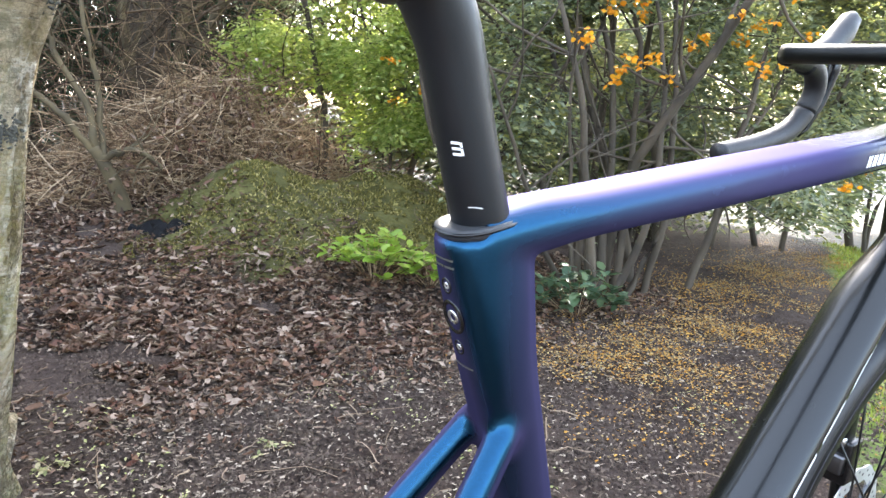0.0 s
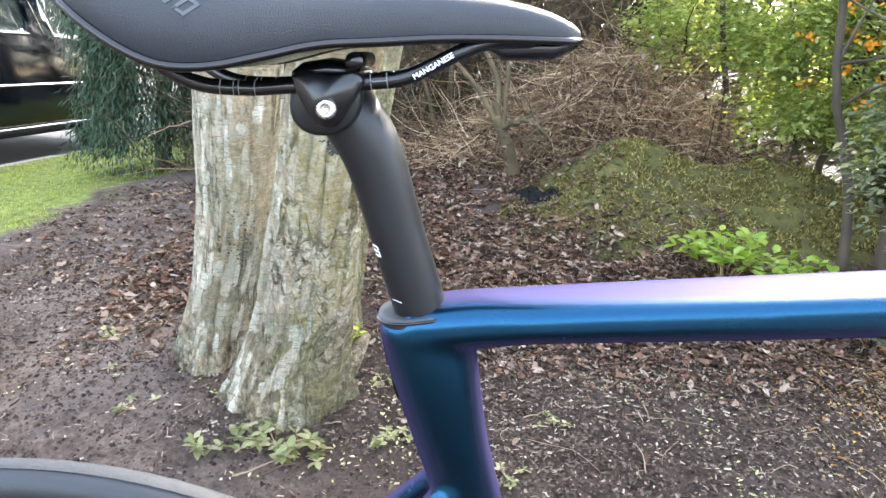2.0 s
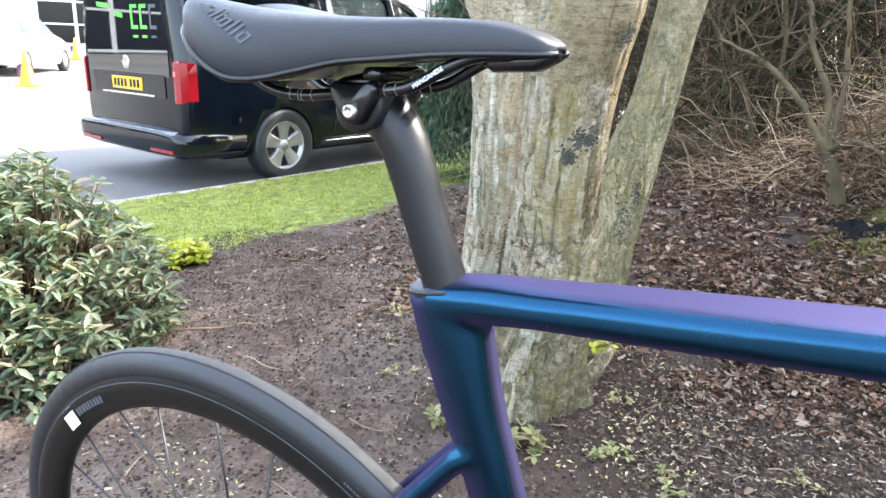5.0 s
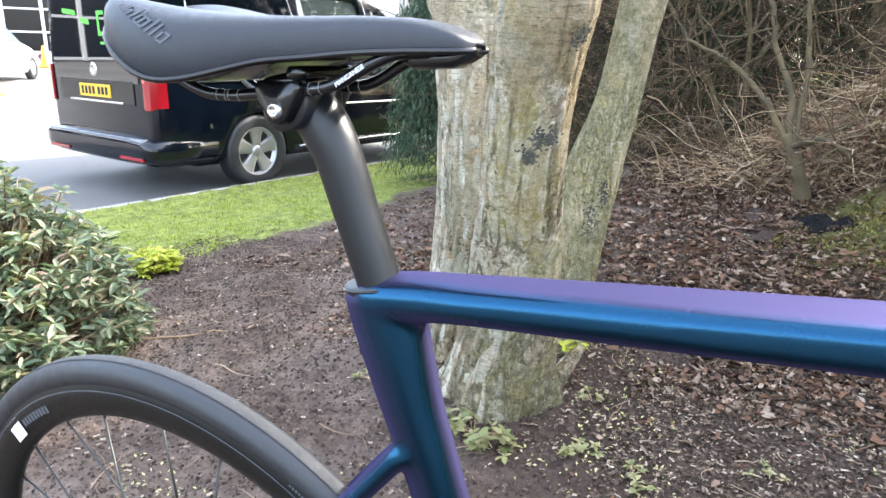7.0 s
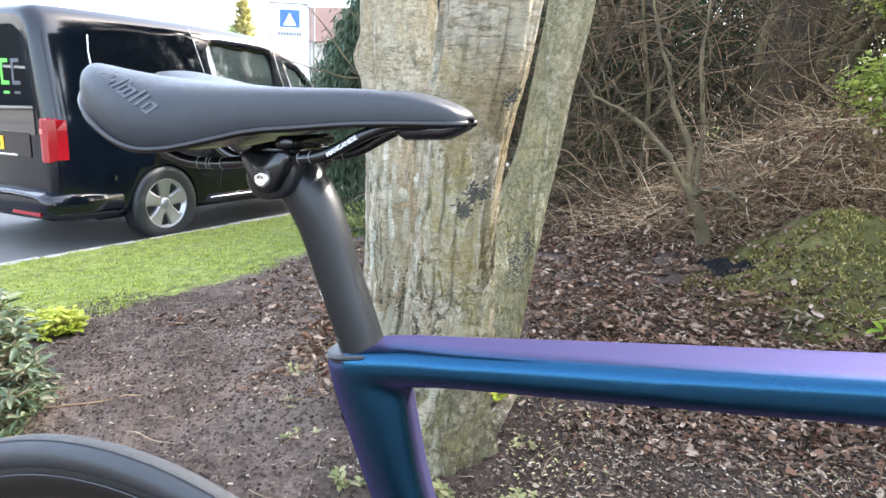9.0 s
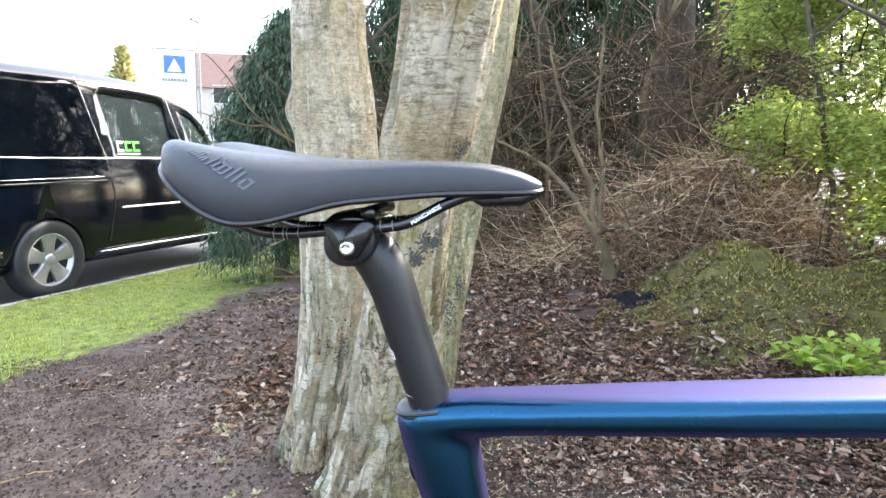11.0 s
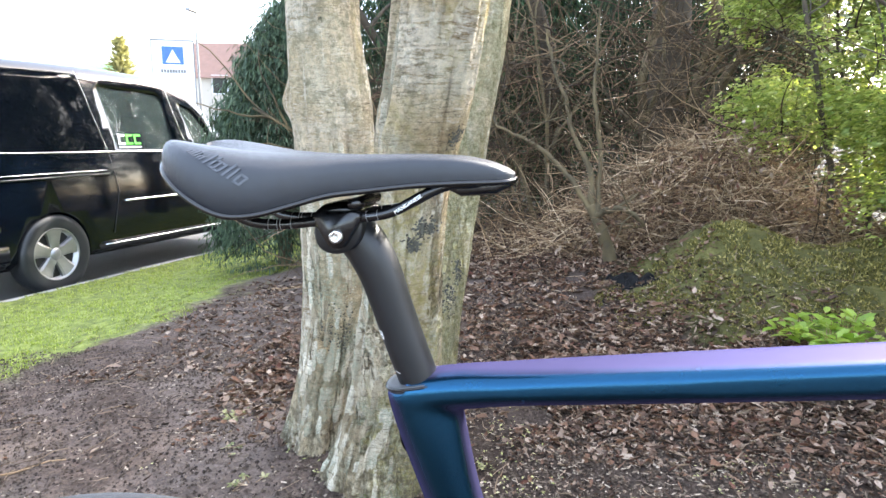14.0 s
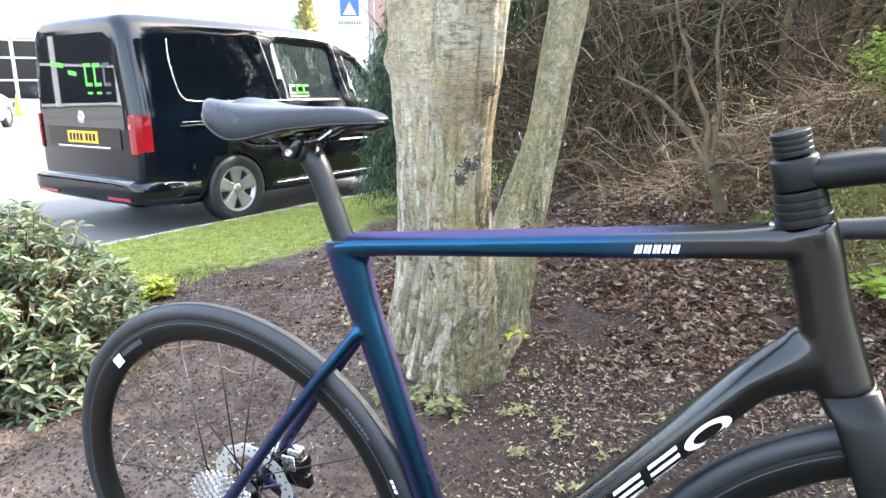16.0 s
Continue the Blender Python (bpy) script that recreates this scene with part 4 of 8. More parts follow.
def frame_shell():
    """Moulds the tubes into one filleted skin, then parts that skin again, each piece to its tube."""
    names = ("seat_tube", "top_tube", "down_tube", "head_tube", "seat_stay", "bottom_bracket")
    tubes_in = [ob for ob in bike.children if ob.name.split(".")[0] in names]
    bm = bmesh.new()
    for ob in tubes_in:
        bm.from_mesh(ob.data)
    me = bpy.data.meshes.new("skin")
    bm.to_mesh(me)
    bm.free()
    ob = new("skin", me)
    mod = ob.modifiers.new("union", "REMESH")
    mod.mode, mod.voxel_size = "VOXEL", 0.0021
    mod = ob.modifiers.new("round", "SMOOTH")
    mod.factor, mod.iterations = 0.5, 10
    mod = ob.modifiers.new("outset", "DISPLACE")
    mod.strength, mod.mid_level = 0.0004, 0.0
    bpy.context.view_layer.update()
    skin = bpy.data.meshes.new_from_object(ob.evaluated_get(bpy.context.evaluated_depsgraph_get()))
    bpy.data.objects.remove(ob)
    co = np.array([v.co for v in skin.vertices])
    nor = np.array([v.normal for v in skin.vertices])
    # even out the normals along the moulded edges
    links = np.array([e.vertices for e in skin.edges])
    for k in range(9):
        sums = nor.copy()
        np.add.at(sums, links[:, 0], nor[links[:, 1]])
        np.add.at(sums, links[:, 1], nor[links[:, 0]])
        nor = sums / np.linalg.norm(sums, axis=1)[:, None]
    faces = [tuple(p.vertices) for p in skin.polygons]
    mid = np.array([p.center for p in skin.polygons])
    # the nearest tube, by its own surface
    best, owner = np.full(len(mid), 1e9), np.zeros(len(mid), int)
    for k, tb in enumerate(tubes_in):
        tree_of = BVHTree.FromPolygons([v.co for v in tb.data.vertices], [tuple(p.vertices) for p in tb.data.polygons])
        for q in range(len(mid)):
            d = tree_of.find_nearest(mid[q])[3]
            if d < best[q]:
                best[q], owner[q] = d, k
    for k, tb in enumerate(tubes_in):
        mine = [faces[q] for q in np.flatnonzero(owner == k)]
        used = sorted({v for f in mine for v in f})
        at = {v: n for n, v in enumerate(used)}
        mat = tb.data.materials[0]
        new_me = bpy.data.meshes.new(tb.data.name)
        new_me.from_pydata([tuple(co[v]) for v in used], [], [tuple(at[v] for v in f) for f in mine])
        new_me.materials.append(mat)
        new_me.shade_smooth()
        new_me.normals_split_custom_set_from_vertices([tuple(nor[v]) for v in used])
        tb.data = new_me
    return BVHTree.FromPolygons([tuple(c) for c in co], faces)


FRAME_SKIN = frame_shell()


def wrap(ob, proud=0.0004):
    """Lays a print onto the near side of the frame's skin."""
    low = max(v.co.y for v in ob.data.vertices)
    for v in ob.data.vertices:
        hit = FRAME_SKIN.ray_cast(Vector((v.co.x, -0.2, v.co.z)), Vector((0, 1, 0)))[0]
        if hit is not None:
            v.co.y = hit.y - proud
    return ob


# seat clamp: the ring in the frame's mouth and the wedge's ports behind
on_bike(loft("seat_collar", [oval((0.2207 - 0.35 * dz, 0, 0.8008 + dz), (1, 0, 0.17), (0, 1, 0), a, b, 2.5, 40) for dz, a, b in ((-0.004, 0.0216, 0.0173), (0.0002, 0.0221, 0.0177), (0.0012, 0.0216, 0.0173), (0.0014, 0.0180, 0.0148))], GASKET, bike, "thin dark grey seat gasket"))
on_bike(loft("seat_collar_edge", [oval((0.2207 - 0.35 * dz, 0, 0.8008 + dz), (1, 0, 0.17), (0, 1, 0), a, b, 2.5, 40) for dz, a, b in ((-0.0012, 0.0230, 0.0185), (-0.0004, 0.0234, 0.0188), (0.0003, 0.0230, 0.0185))], BLACK_GLOSS, bike))
def on_seat_tube(z, y=0.0):
    """The place and slope of the skin behind the seat tube at a height."""
    hit, nrm = FRAME_SKIN.ray_cast(Vector((-0.5, y, z)), Vector((1, 0, 0)))[:2]
    return Vector((hit.x + 0.40, hit.y, hit.z)), nrm


for z, r in ((0.768, 0.0036), (0.750, 0.0080), (0.732, 0.0036)):
    at, nrm = on_seat_tube(z)
    face = nrm.to_track_quat("Z", "Y").to_matrix().to_4x4()
    p = lathe("wedge_port", [(0.0, -0.0012), (r * 0.72, -0.0012), (r * 0.80, 0.0002), (r, 0.0004), (r * 1.05, -0.0006)], BLACK_GLOSS, bike, 28, "z")
    p.data.transform(Matrix.Translation(at) @ face @ Matrix.Diagonal((1.0, 1.25, 1.0, 1.0)))
    on_bike(p)
    q = lathe("wedge_screw", [(0.0, -0.0006), (r * 0.22, -0.0006), (r * 0.28, 0.0004), (r * 0.50, 0.0004), (r * 0.56, -0.0010)], STEEL, bike, 20, "z")
    q.data.transform(Matrix.Translation(at) @ face)
    on_bike(q)
for z in (0.7830, 0.7790, 0.7205):
    v = []
    for k in range(9):
        y = -0.0075 + 0.015 * k / 8
        at, nrm = on_seat_tube(z, y)
        for d in (-0.0005, 0.0005):
            v.append(at + nrm * 0.0003 + Vector((0, 0, d)))
    on_bike(make("wedge_mark", v, [(2 * k, 2 * k + 2, 2 * k + 3, 2 * k + 1) for k in range(8)], EDGE_STEEL, bike, False))

# seatpost
post_rows = [(0.236, 0.765, 0.0152), (0.2215, 0.806, 0.0152), (0.2068, 0.850, 0.0152), (0.1970, 0.881, 0.0158), (0.1890, 0.899, 0.0165), (0.1795, 0.912, 0.0165), (0.170, 0.9175, 0.0155)]
on_bike(tube("seatpost", [(x, 0, z) for x, z, r in post_rows], [r for x, z, r in post_rows], POST, bike, 44, 32, "satin black bent seatpost"))
# small printed mark on the back of the post: three bars joined by a spine
post = bpy.data.objects["seatpost"]
POST_SKIN = BVHTree.FromPolygons([v.co for v in post.data.vertices], [tuple(p.vertices) for p in post.data.polygons])


def on_post(turn, z):
    """A place just off the post's skin, in the bicycle's own space."""
    out = Vector((math.cos(turn), math.sin(turn), 0))
    axis = Vector((0.2068 + (0.85 - z) * 0.335 - 0.40, 0, z))
    hit = POST_SKIN.ray_cast(axis + out * 0.1, -out)[0]
    return hit + out * 0.0003


for t0, t1, z0, z1 in ((3.58, 3.86, 0.8355, 0.8368), (3.58, 3.86, 0.8382, 0.8395), (3.58, 3.86, 0.8409, 0.8422), (3.85, 3.93, 0.8358, 0.8391), (3.85, 3.93, 0.8397, 0.8419)):
    v = [on_post(t0 + (t1 - t0) * k / 6, z) for k in range(7) for z in (z0, z1)]
    make("post_mark", v, [(2 * k, 2 * k + 2, 2 * k + 3, 2 * k + 1) for k in range(6)], WHITE_INK, bike, False)
v = [on_post(3.75 + 0.45 * k / 8, z - 0.0012 * (k / 8 - 0.5) ** 2) for k in range(9) for z in (0.8105, 0.8109)]
make("post_mark", v, [(2 * k, 2 * k + 2, 2 * k + 3, 2 * k + 1) for k in range(8)], WHITE_INK, bike, False)

# saddle
SADDLE = [  # x, half width, edge height, top height
    (0.0558, 0.030, 0.9725, 0.9745), (0.0592, 0.047, 0.967, 0.9768), (0.0679, 0.059, 0.9600, 0.9782), (0.0814, 0.067, 0.9505, 0.9778), (0.0988, 0.0705, 0.9405, 0.9765),
    (0.1143, 0.0695, 0.9352, 0.9750), (0.1317, 0.0640, 0.9358, 0.9735), (0.1510, 0.0540, 0.9408, 0.9722), (0.1723, 0.0420, 0.9466, 0.9713), (0.1983, 0.0320, 0.9495, 0.9712),
    (0.2273, 0.0262, 0.9525, 0.9714), (0.2563, 0.0225, 0.9540, 0.9700), (0.2756, 0.0195, 0.9545, 0.9664), (0.2882, 0.0155, 0.9548, 0.9618), (0.2944, 0.008, 0.9552, 0.9580)]


def saddle_rings(thick, inset, drop):
    rings = []
    for x, w, ze, zt in smooth_line(SADDLE, 60):
        w = max(w - inset, 0.002)
        tail = max(0.0, 1 - (x - 0.0475) / 0.075)
        ring = []
        m = 28
        for i in range(m + 1):
            u = -1 + 2 * i / m
            s = abs(u)
            y = w * math.sin(u * math.pi / 2) ** 1 * 1.0
            z = zt - (zt - ze) * (1 - math.sqrt(max(0.0, 1 - s ** 2.6))) ** 1.15
            z += 0.0065 * tail * (math.exp(-((s - 0.55) / 0.3) ** 2) - 0.9 * math.exp(-(s / 0.28) ** 2))
            z -= 0.0025 * math.exp(-(s / 0.22) ** 2) * (1 if x < 0.25 else 0)
            ring.append((x, y, z - drop))
        for i in range(m - 1, 0, -1):
            u = -1 + 2 * i / m
            s = abs(u)
            y = w * math.sin(u * math.pi / 2)
            ring.append((x, y * 0.97, ze - thick - drop + (1 - s ** 2) * 0.0035))
        rings.append(ring)
    return rings


on_bike(loft("saddle_cover", saddle_rings(0.003, 0.0, 0.0), SADDLE_SKIN, bike, "black padded saddle cover"))
rim_l = []
for sgn in (-1, 1):
    rim_l.append([(x, sgn * (w - 0.0005), ze - 0.0022) for x, w, ze, zt in smooth_line(SADDLE, 60)])
edge = rim_l[0][::-1] + rim_l[1]
on_bike(tube("saddle_shell_edge", edge, 0.0021, BLACK_GLOSS, bike, 150, 8))
on_bike(loft("saddle_shell", [[(x, y, z) for x, y, z in r] for r in [[(x, math.cos(t) * (w - 0.004), ze - 0.0028 - abs(math.sin(t)) * (0.0012 if math.sin(t) < 0 else 0.001) * (1 - abs((x - 0.17) / 0.13) ** 4)) for t in np.arange(20) / 20 * 2 * math.pi] for x, w, ze, zt in smooth_line(SADDLE[1:-1], 40)]], BLACK_GLOSS, bike, "black moulded saddle shell"))
on_bike(loft("saddle_nose_bumper", [oval((x, 0, z), (0, 1, 0), (0, 0, 1), a, b, 3, 20) for x, z, a, b in ((0.250, 0.949, 0.012, 0.0035), (0.258, 0.9475, 0.014, 0.006), (0.282, 0.949, 0.013, 0.006), (0.2935, 0.952, 0.009, 0.0028))], BLACK_GLOSS, bike))
RAIL = [(0.084, 0.03225, 0.943), (0.098, 0.0290, 0.931), (0.114, 0.0247, 0.9235), (0.135, 0.0215, 0.9225), (0.155, 0.0215, 0.9245), (0.195, 0.0215, 0.9287), (0.213, 0.0215, 0.9325), (0.236, 0.01935, 0.9445), (0.252, 0.0161, 0.9505), (0.272, 0.01075, 0.9515)]
for sgn in (-1, 1):
    rail = on_bike(tube("saddle_rail", [(px, py * sgn, pz) for px, py, pz in RAIL], 0.0037, BLACK_GLOSS, bike, 70, 12, "black saddle rail with white scale marks"))
    line = smooth_line(RAIL, 160) * np.array([1, sgn, 1])
    for x0, x1 in ((0.1225, 0.1300), (0.1310, 0.1400), (0.1935, 0.2030)):
        run = line[(line[:, 0] >= x0) & (line[:, 0] <= x1)]
        for end, way in ((run[0], run[1] - run[0]), (run[-1], run[-1] - run[-2])):
            way = way / np.linalg.norm(way) * 0.00022
            on_bike(tube("rail_mark", [end - way, end, end + way], 0.00380, RAIL_INK, bike, 3, 14))
        mid = run + np.array([0, 0.0037 * sgn, 0.0002])
        on_bike(tube("rail_mark", [mid[0], mid[len(mid) // 2], mid[-1]], 0.0003, RAIL_INK, bike, 8, 6))


def text_mesh(name, words, size, m, material, parent, depth=0.0002):
    """Words in the built-in font as a thin mesh."""
    cu = bpy.data.curves.new(name, "FONT")
    cu.body, cu.size, cu.extrude, cu.align_x, cu.align_y = words, size, depth, "CENTER", "CENTER"
    ob = new(name, cu)
    bpy.context.view_layer.update()
    me = bpy.data.meshes.new_from_object(ob.evaluated_get(bpy.context.evaluated_depsgraph_get()))
    bpy.data.objects.remove(ob)
    me.transform(m)
    return finish(name, me, material, parent, False)


on_bike(text_mesh("rail_word", "MANGANESE", 0.0037, Matrix.Translation((0.2238, -0.0248, 0.9376)) @ pose(0, 0, 0, 90, -32, 6), WHITE_INK, bike))

# clamp that holds the rails
clamp_rings = [oval((0.1720, y * 1.1, 0.9180), (1, 0, 0.1), (0, 0, 1), a, b, 2.2, 28) for y, a, b in ((-0.0185, 0.0155, 0.0145), (-0.0170, 0.0175, 0.0165), (0.0170, 0.0175, 0.0165), (0.0185, 0.0155, 0.0145))]
on_bike(loft("clamp_body", clamp_rings, POST, bike, "black seatpost head"))
for sgn in (-1, 1):
    y0 = 0.0225 * sgn
    shape = [(-0.0165, 0.0100), (-0.0115, 0.0130), (0.0, 0.0105), (0.0115, 0.0135), (0.0170, 0.0105), (0.0150, 0.0040), (0.0085, -0.0065), (0.0040, -0.0125), (-0.0040, -0.0130), (-0.0090, -0.0070), (-0.0150, 0.0035)]
    ring2 = smooth_line(shape + [shape[0]], 45)[:-1]
    rings = [[(0.1745 + px * k, y0 + sgn * dy, 0.9200 + pz * k) for px, pz in ring2] for dy, k in ((-0.004, 0.92), (0.0, 1.0), (0.0065, 1.0), (0.0085, 0.90))]
    on_bike(loft("clamp_ear", rings, BLACK_GLOSS, bike, "glossy black rail clamp"))
    bolt = on_bike(lathe("clamp_bolt", [(0.0, sgn * 0.0020), (0.0018, sgn * 0.0020), (0.0021, sgn * 0.0046), (0.0040, sgn * 0.0044), (0.0048, sgn * 0.0034), (0.0050, 0.0)], STEEL, bike, 28, "y", (0.1747, y0 + sgn * 0.0075, 0.9157), "bright steel clamp bolt"))
on_bike(loft("clamp_top", [oval((x, 0, z), (0, 1, 0), (0, 0, 1), a, b, 2.6, 20) for x, z, a, b in ((0.1555, 0.9300, 0.018, 0.0025), (0.160, 0.9315, 0.0235, 0.0045), (0.172, 0.9330, 0.024, 0.0055), (0.184, 0.9330, 0.0235, 0.0045), (0.189, 0.9315, 0.018, 0.0025))], BLACK_GLOSS, bike))
on_bike(tube("clamp_cross_bolt", [(0.1870, -0.030, 0.9380), (0.1870, 0.030, 0.9380)], 0.0042, BLACK_GLOSS, bike, 4, 12))


# wheels
def make_wheel(name, label):
    wheel = new(name)
    wheel.parent = bike
    wheel["label"] = label
    tyre_prof = [(0.345 - 0.0145 + 0.0145 * math.sin(t), 0.0142 * math.cos(t)) for t in np.linspace(-0.75, math.pi + 0.75, 20)]
    tyre_prof = [(r, -h) for r, h in tyre_prof]
    lathe("tyre", tyre_prof, RUBBER, wheel, 120, "y", label="black slick road tyre")
    lathe("tread_band", [(0.3448, -0.0052), (0.3453, -0.0035), (0.3456, 0.0), (0.3453, 0.0035), (0.3448, 0.0052)], plain("worn_tread", (0.017, 0.0185, 0.021), 0.75, 0, 0.6, 300), wheel, 120, "y")
    lathe("rim", [(0.3230, -0.0108), (0.3150, -0.0136), (0.309, -0.0134), (0.297, -0.0115), (0.288, -0.0075), (0.2845, -0.003), (0.284, 0.0), (0.2845, 0.003), (0.288, 0.0075), (0.297, 0.0115), (0.309, 0.0134), (0.3150, 0.0136), (0.3230, 0.0108)], CARBON, wheel, 120, "y", label="deep black carbon rim")
    for sgn in (-1, 1):
        lathe("bead_line", [(0.3160, sgn * 0.0136), (0.3166, sgn * 0.0139), (0.3172, sgn * 0.0136)], GREY_INK, wheel, 120, "y")
    hub = lathe("hub", [(0.0, -0.056), (0.008, -0.056), (0.010, -0.050), (0.010, -0.034), (0.021, -0.031), (0.022, -0.028), (0.012, -0.024), (0.011, 0.018), (0.022, 0.022), (0.022, 0.026), (0.012, 0.030), (0.010, 0.05), (0.008, 0.056), (0.0, 0.056)], BLACK_GLOSS, wheel, 32, "y", label="black hub")
    for i in range(24):
        side = -1 if i % 2 else 1
        a = 2 * math.pi * i / 24
        off = (0.62 if (i // 2) % 2 else -0.62)
        p = (0.0215 * math.cos(a + off * 2), side * 0.028, 0.0215 * math.sin(a + off * 2))
        q = (0.287 * math.cos(a), side * 0.002, 0.287 * math.sin(a))
        tube("spoke", [p, tuple((u + w) / 2 for u, w in zip(p, q)), q], 0.0013, SPOKE, wheel, 3, 6)
    return wheel


def ring_letters(wheel, radius, a0, step, widths, y, h, material, name):
    """Marks on the side of a wheel, one after another along its round."""
    a = a0
    for w in widths:
        if w > 0:
            n = 4
            v = []
            for i in range(n + 1):
                t = a + (w * i / n) / radius
                for r in (radius - h / 2, radius + h / 2):
                    v.append((r * math.cos(t), y, r * math.sin(t)))
            make(name, v, [(2 * i, 2 * i + 1, 2 * i + 3, 2 * i + 2) for i in range(n)], material, wheel, False)
        a += abs(w) / radius


rear = make_wheel("rear_wheel", "rear wheel with deep black rim and disc rotor")
rear.matrix_basis = pose(-0.4190, 0, 0.3335)
front = make_wheel("front_wheel", "front wheel with deep black rim and disc rotor")
front.matrix_basis = pose(0.5320, 0, 0.3335, 0, 30, 0)
ring_letters(rear, 0.3045, 2.265, 0, [0.024], -0.01345, 0.022, WHITE_INK, "rim_badge")
ring_letters(rear, 0.3045, 2.06, 0, [0.0045, -0.002] * 9, -0.0134, 0.008, GREY_INK, "rim_print")
ring_letters(rear, 0.3245, 0.98, 0, [0.0022, -0.0012] * 8, -0.01465, 0.0028, GREY_INK, "tyre_print")
ring_letters(rear, 0.3245, 0.60, 0, [0.005, -0.002] * 8, -0.01465, 0.006, GREY_INK, "tyre_print")
ring_letters(rear, 0.3245, 0.33, 0, [0.006, -0.002] * 3, -0.01465, 0.005, WHITE_INK, "tyre_print")


def rotor(wheel, y):
    n = 72
    rows = []
    for i in range(n):
        t = 2 * math.pi * i / n
        wave = 0.0018 * math.sin(t * 12)
        for r in (0.058 + wave, 0.080 + wave):
            for h in (-0.0009, 0.0009):
                rows.append((r * math.cos(t), y + h, r * math.sin(t)))
    f = []
    for i in range(n):
        a, b = 4 * i, 4 * ((i + 1) % n)
        f += [(a, a + 2, b + 2, b), (a + 1, b + 1, b + 3, a + 3), (a, b, b + 1, a + 1), (a + 2, a + 3, b + 3, b + 2)]
    ob = make("disc_rotor", rows, f, ROTOR_STEEL, wheel, False, "ventilated steel disc rotor")
    for i in range(36):
        t = 2 * math.pi * i / 36
        r = 0.0685 if i % 2 else 0.074
        h = lathe("rotor_hole", [(0.0, -0.0011), (0.0022, -0.0011)], CARBON, ob, 8, "y", (r * math.cos(t), y, r * math.sin(t)))
    for i in range(6):
        t = 2 * math.pi * i / 6
        tube("rotor_arm", [(0.02 * math.cos(t), y, 0.02 * math.sin(t)), (0.042 * math.cos(t + 0.25), y, 0.042 * math.sin(t + 0.25)), (0.064 * math.cos(t + 0.3), y, 0.064 * math.sin(t + 0.3))], 0.003, DARK_STEEL, ob, 8, 6)
    return ob


rotor(rear, 0.040)
rotor(front, 0.036)
for i in range(11):
    r = 0.0235 + 0.0050 * i
    y = -0.052 + 0.0019 * i
    n = int(r * 2 * math.pi / 0.0127) * 4
    v, f = [], []
    for k in range(n):
        t = 2 * math.pi * k / n
        rr = r + (0.0022 if k % 4 in (0, 1) else -0.0022)
        v += [(rr * math.cos(t), y, rr * math.sin(t)), (rr * math.cos(t), y + 0.0014, rr * math.sin(t)), (r * 0.72 * math.cos(t), y, r * 0.72 * math.sin(t)), (r * 0.72 * math.cos(t), y + 0.0014, r * 0.72 * math.sin(t))]
    for k in range(n):
        a, b = 4 * k, 4 * ((k + 1) % n)
        f += [(a, a + 1, b + 1, b), (a, b, b + 2, a + 2), (a + 1, a + 3, b + 3, b + 1)]
    make("sprocket", v, f, STEEL, rear, False)
# brake caliper on the far stay, derailleur hanger side left open
for nm, lo, hi, mt in (("caliper_body", (0.034, 0.040, 0.375), (0.087, 0.066, 0.407), BLACK_GLOSS), ("caliper_piston", (0.050, 0.036, 0.386), (0.074, 0.040, 0.413), STEEL), ("caliper_mount", (0.017, 0.046, 0.350), (0.091, 0.062, 0.376), BLACK_GLOSS), ("caliper_bolt", (0.028, 0.036, 0.407), (0.039, 0.064, 0.419), STEEL), ("caliper_fin", (0.056, 0.042, 0.407), (0.082, 0.060, 0.423), STEEL)):
    c = part(nm, box(bmesh.new(), lo, hi, 0.004), mt, bike)
    on_bike(c)

# fork
for sgn in (-1, 1):
    on_bike(loft("fork_blade", [oval(p, (0.96, 0, 0.28), (0, 1, 0), a, b, 2.4, 22) for p, a, b in (
        ((0.807, 0.014 * sgn, 0.6976), 0.026, 0.014), ((0.8194, 0.030 * sgn, 0.6727), 0.024, 0.011), ((0.8404, 0.038 * sgn, 0.6092), 0.0205, 0.0095), ((0.8767, 0.043 * sgn, 0.4876), 0.017, 0.008), ((0.9126, 0.048 * sgn, 0.3715), 0.0135, 0.0075), ((0.9320, 0.050 * sgn, 0.3335), 0.012, 0.006))], CARBON, bike, "matt black fork blade"))
on_bike(loft("fork_crown", [oval((0.8035 + dx, 0, z), (1, 0, 0.3), (0, 1, 0), a, b, 2.4, 28) for dx, z, a, b in ((0.0, 0.698, 0.0265, 0.026), (0.004, 0.688, 0.026, 0.030), (0.009, 0.674, 0.023, 0.033), (0.012, 0.664, 0.016, 0.024))], CARBON, bike, "matt black fork crown"))
for nm, lo, hi, mt in (("caliper_body", (0.868, 0.028, 0.410), (0.898, 0.056, 0.470), BLACK_GLOSS), ("caliper_piston", (0.860, 0.032, 0.425), (0.872, 0.052, 0.452), DARK_STEEL), ("caliper_bolt", (0.862, 0.036, 0.462), (0.872, 0.048, 0.475), STEEL)):
    on_bike(part(nm, box(bmesh.new(), lo, hi, 0.004), mt, bike))
on_bike(tube("brake_hose", [(0.858, 0.044, 0.60), (0.868, 0.055, 0.54), (0.880, 0.056, 0.50), (0.884, 0.046, 0.465)], 0.0025, BLACK_GLOSS, bike, 24, 8))

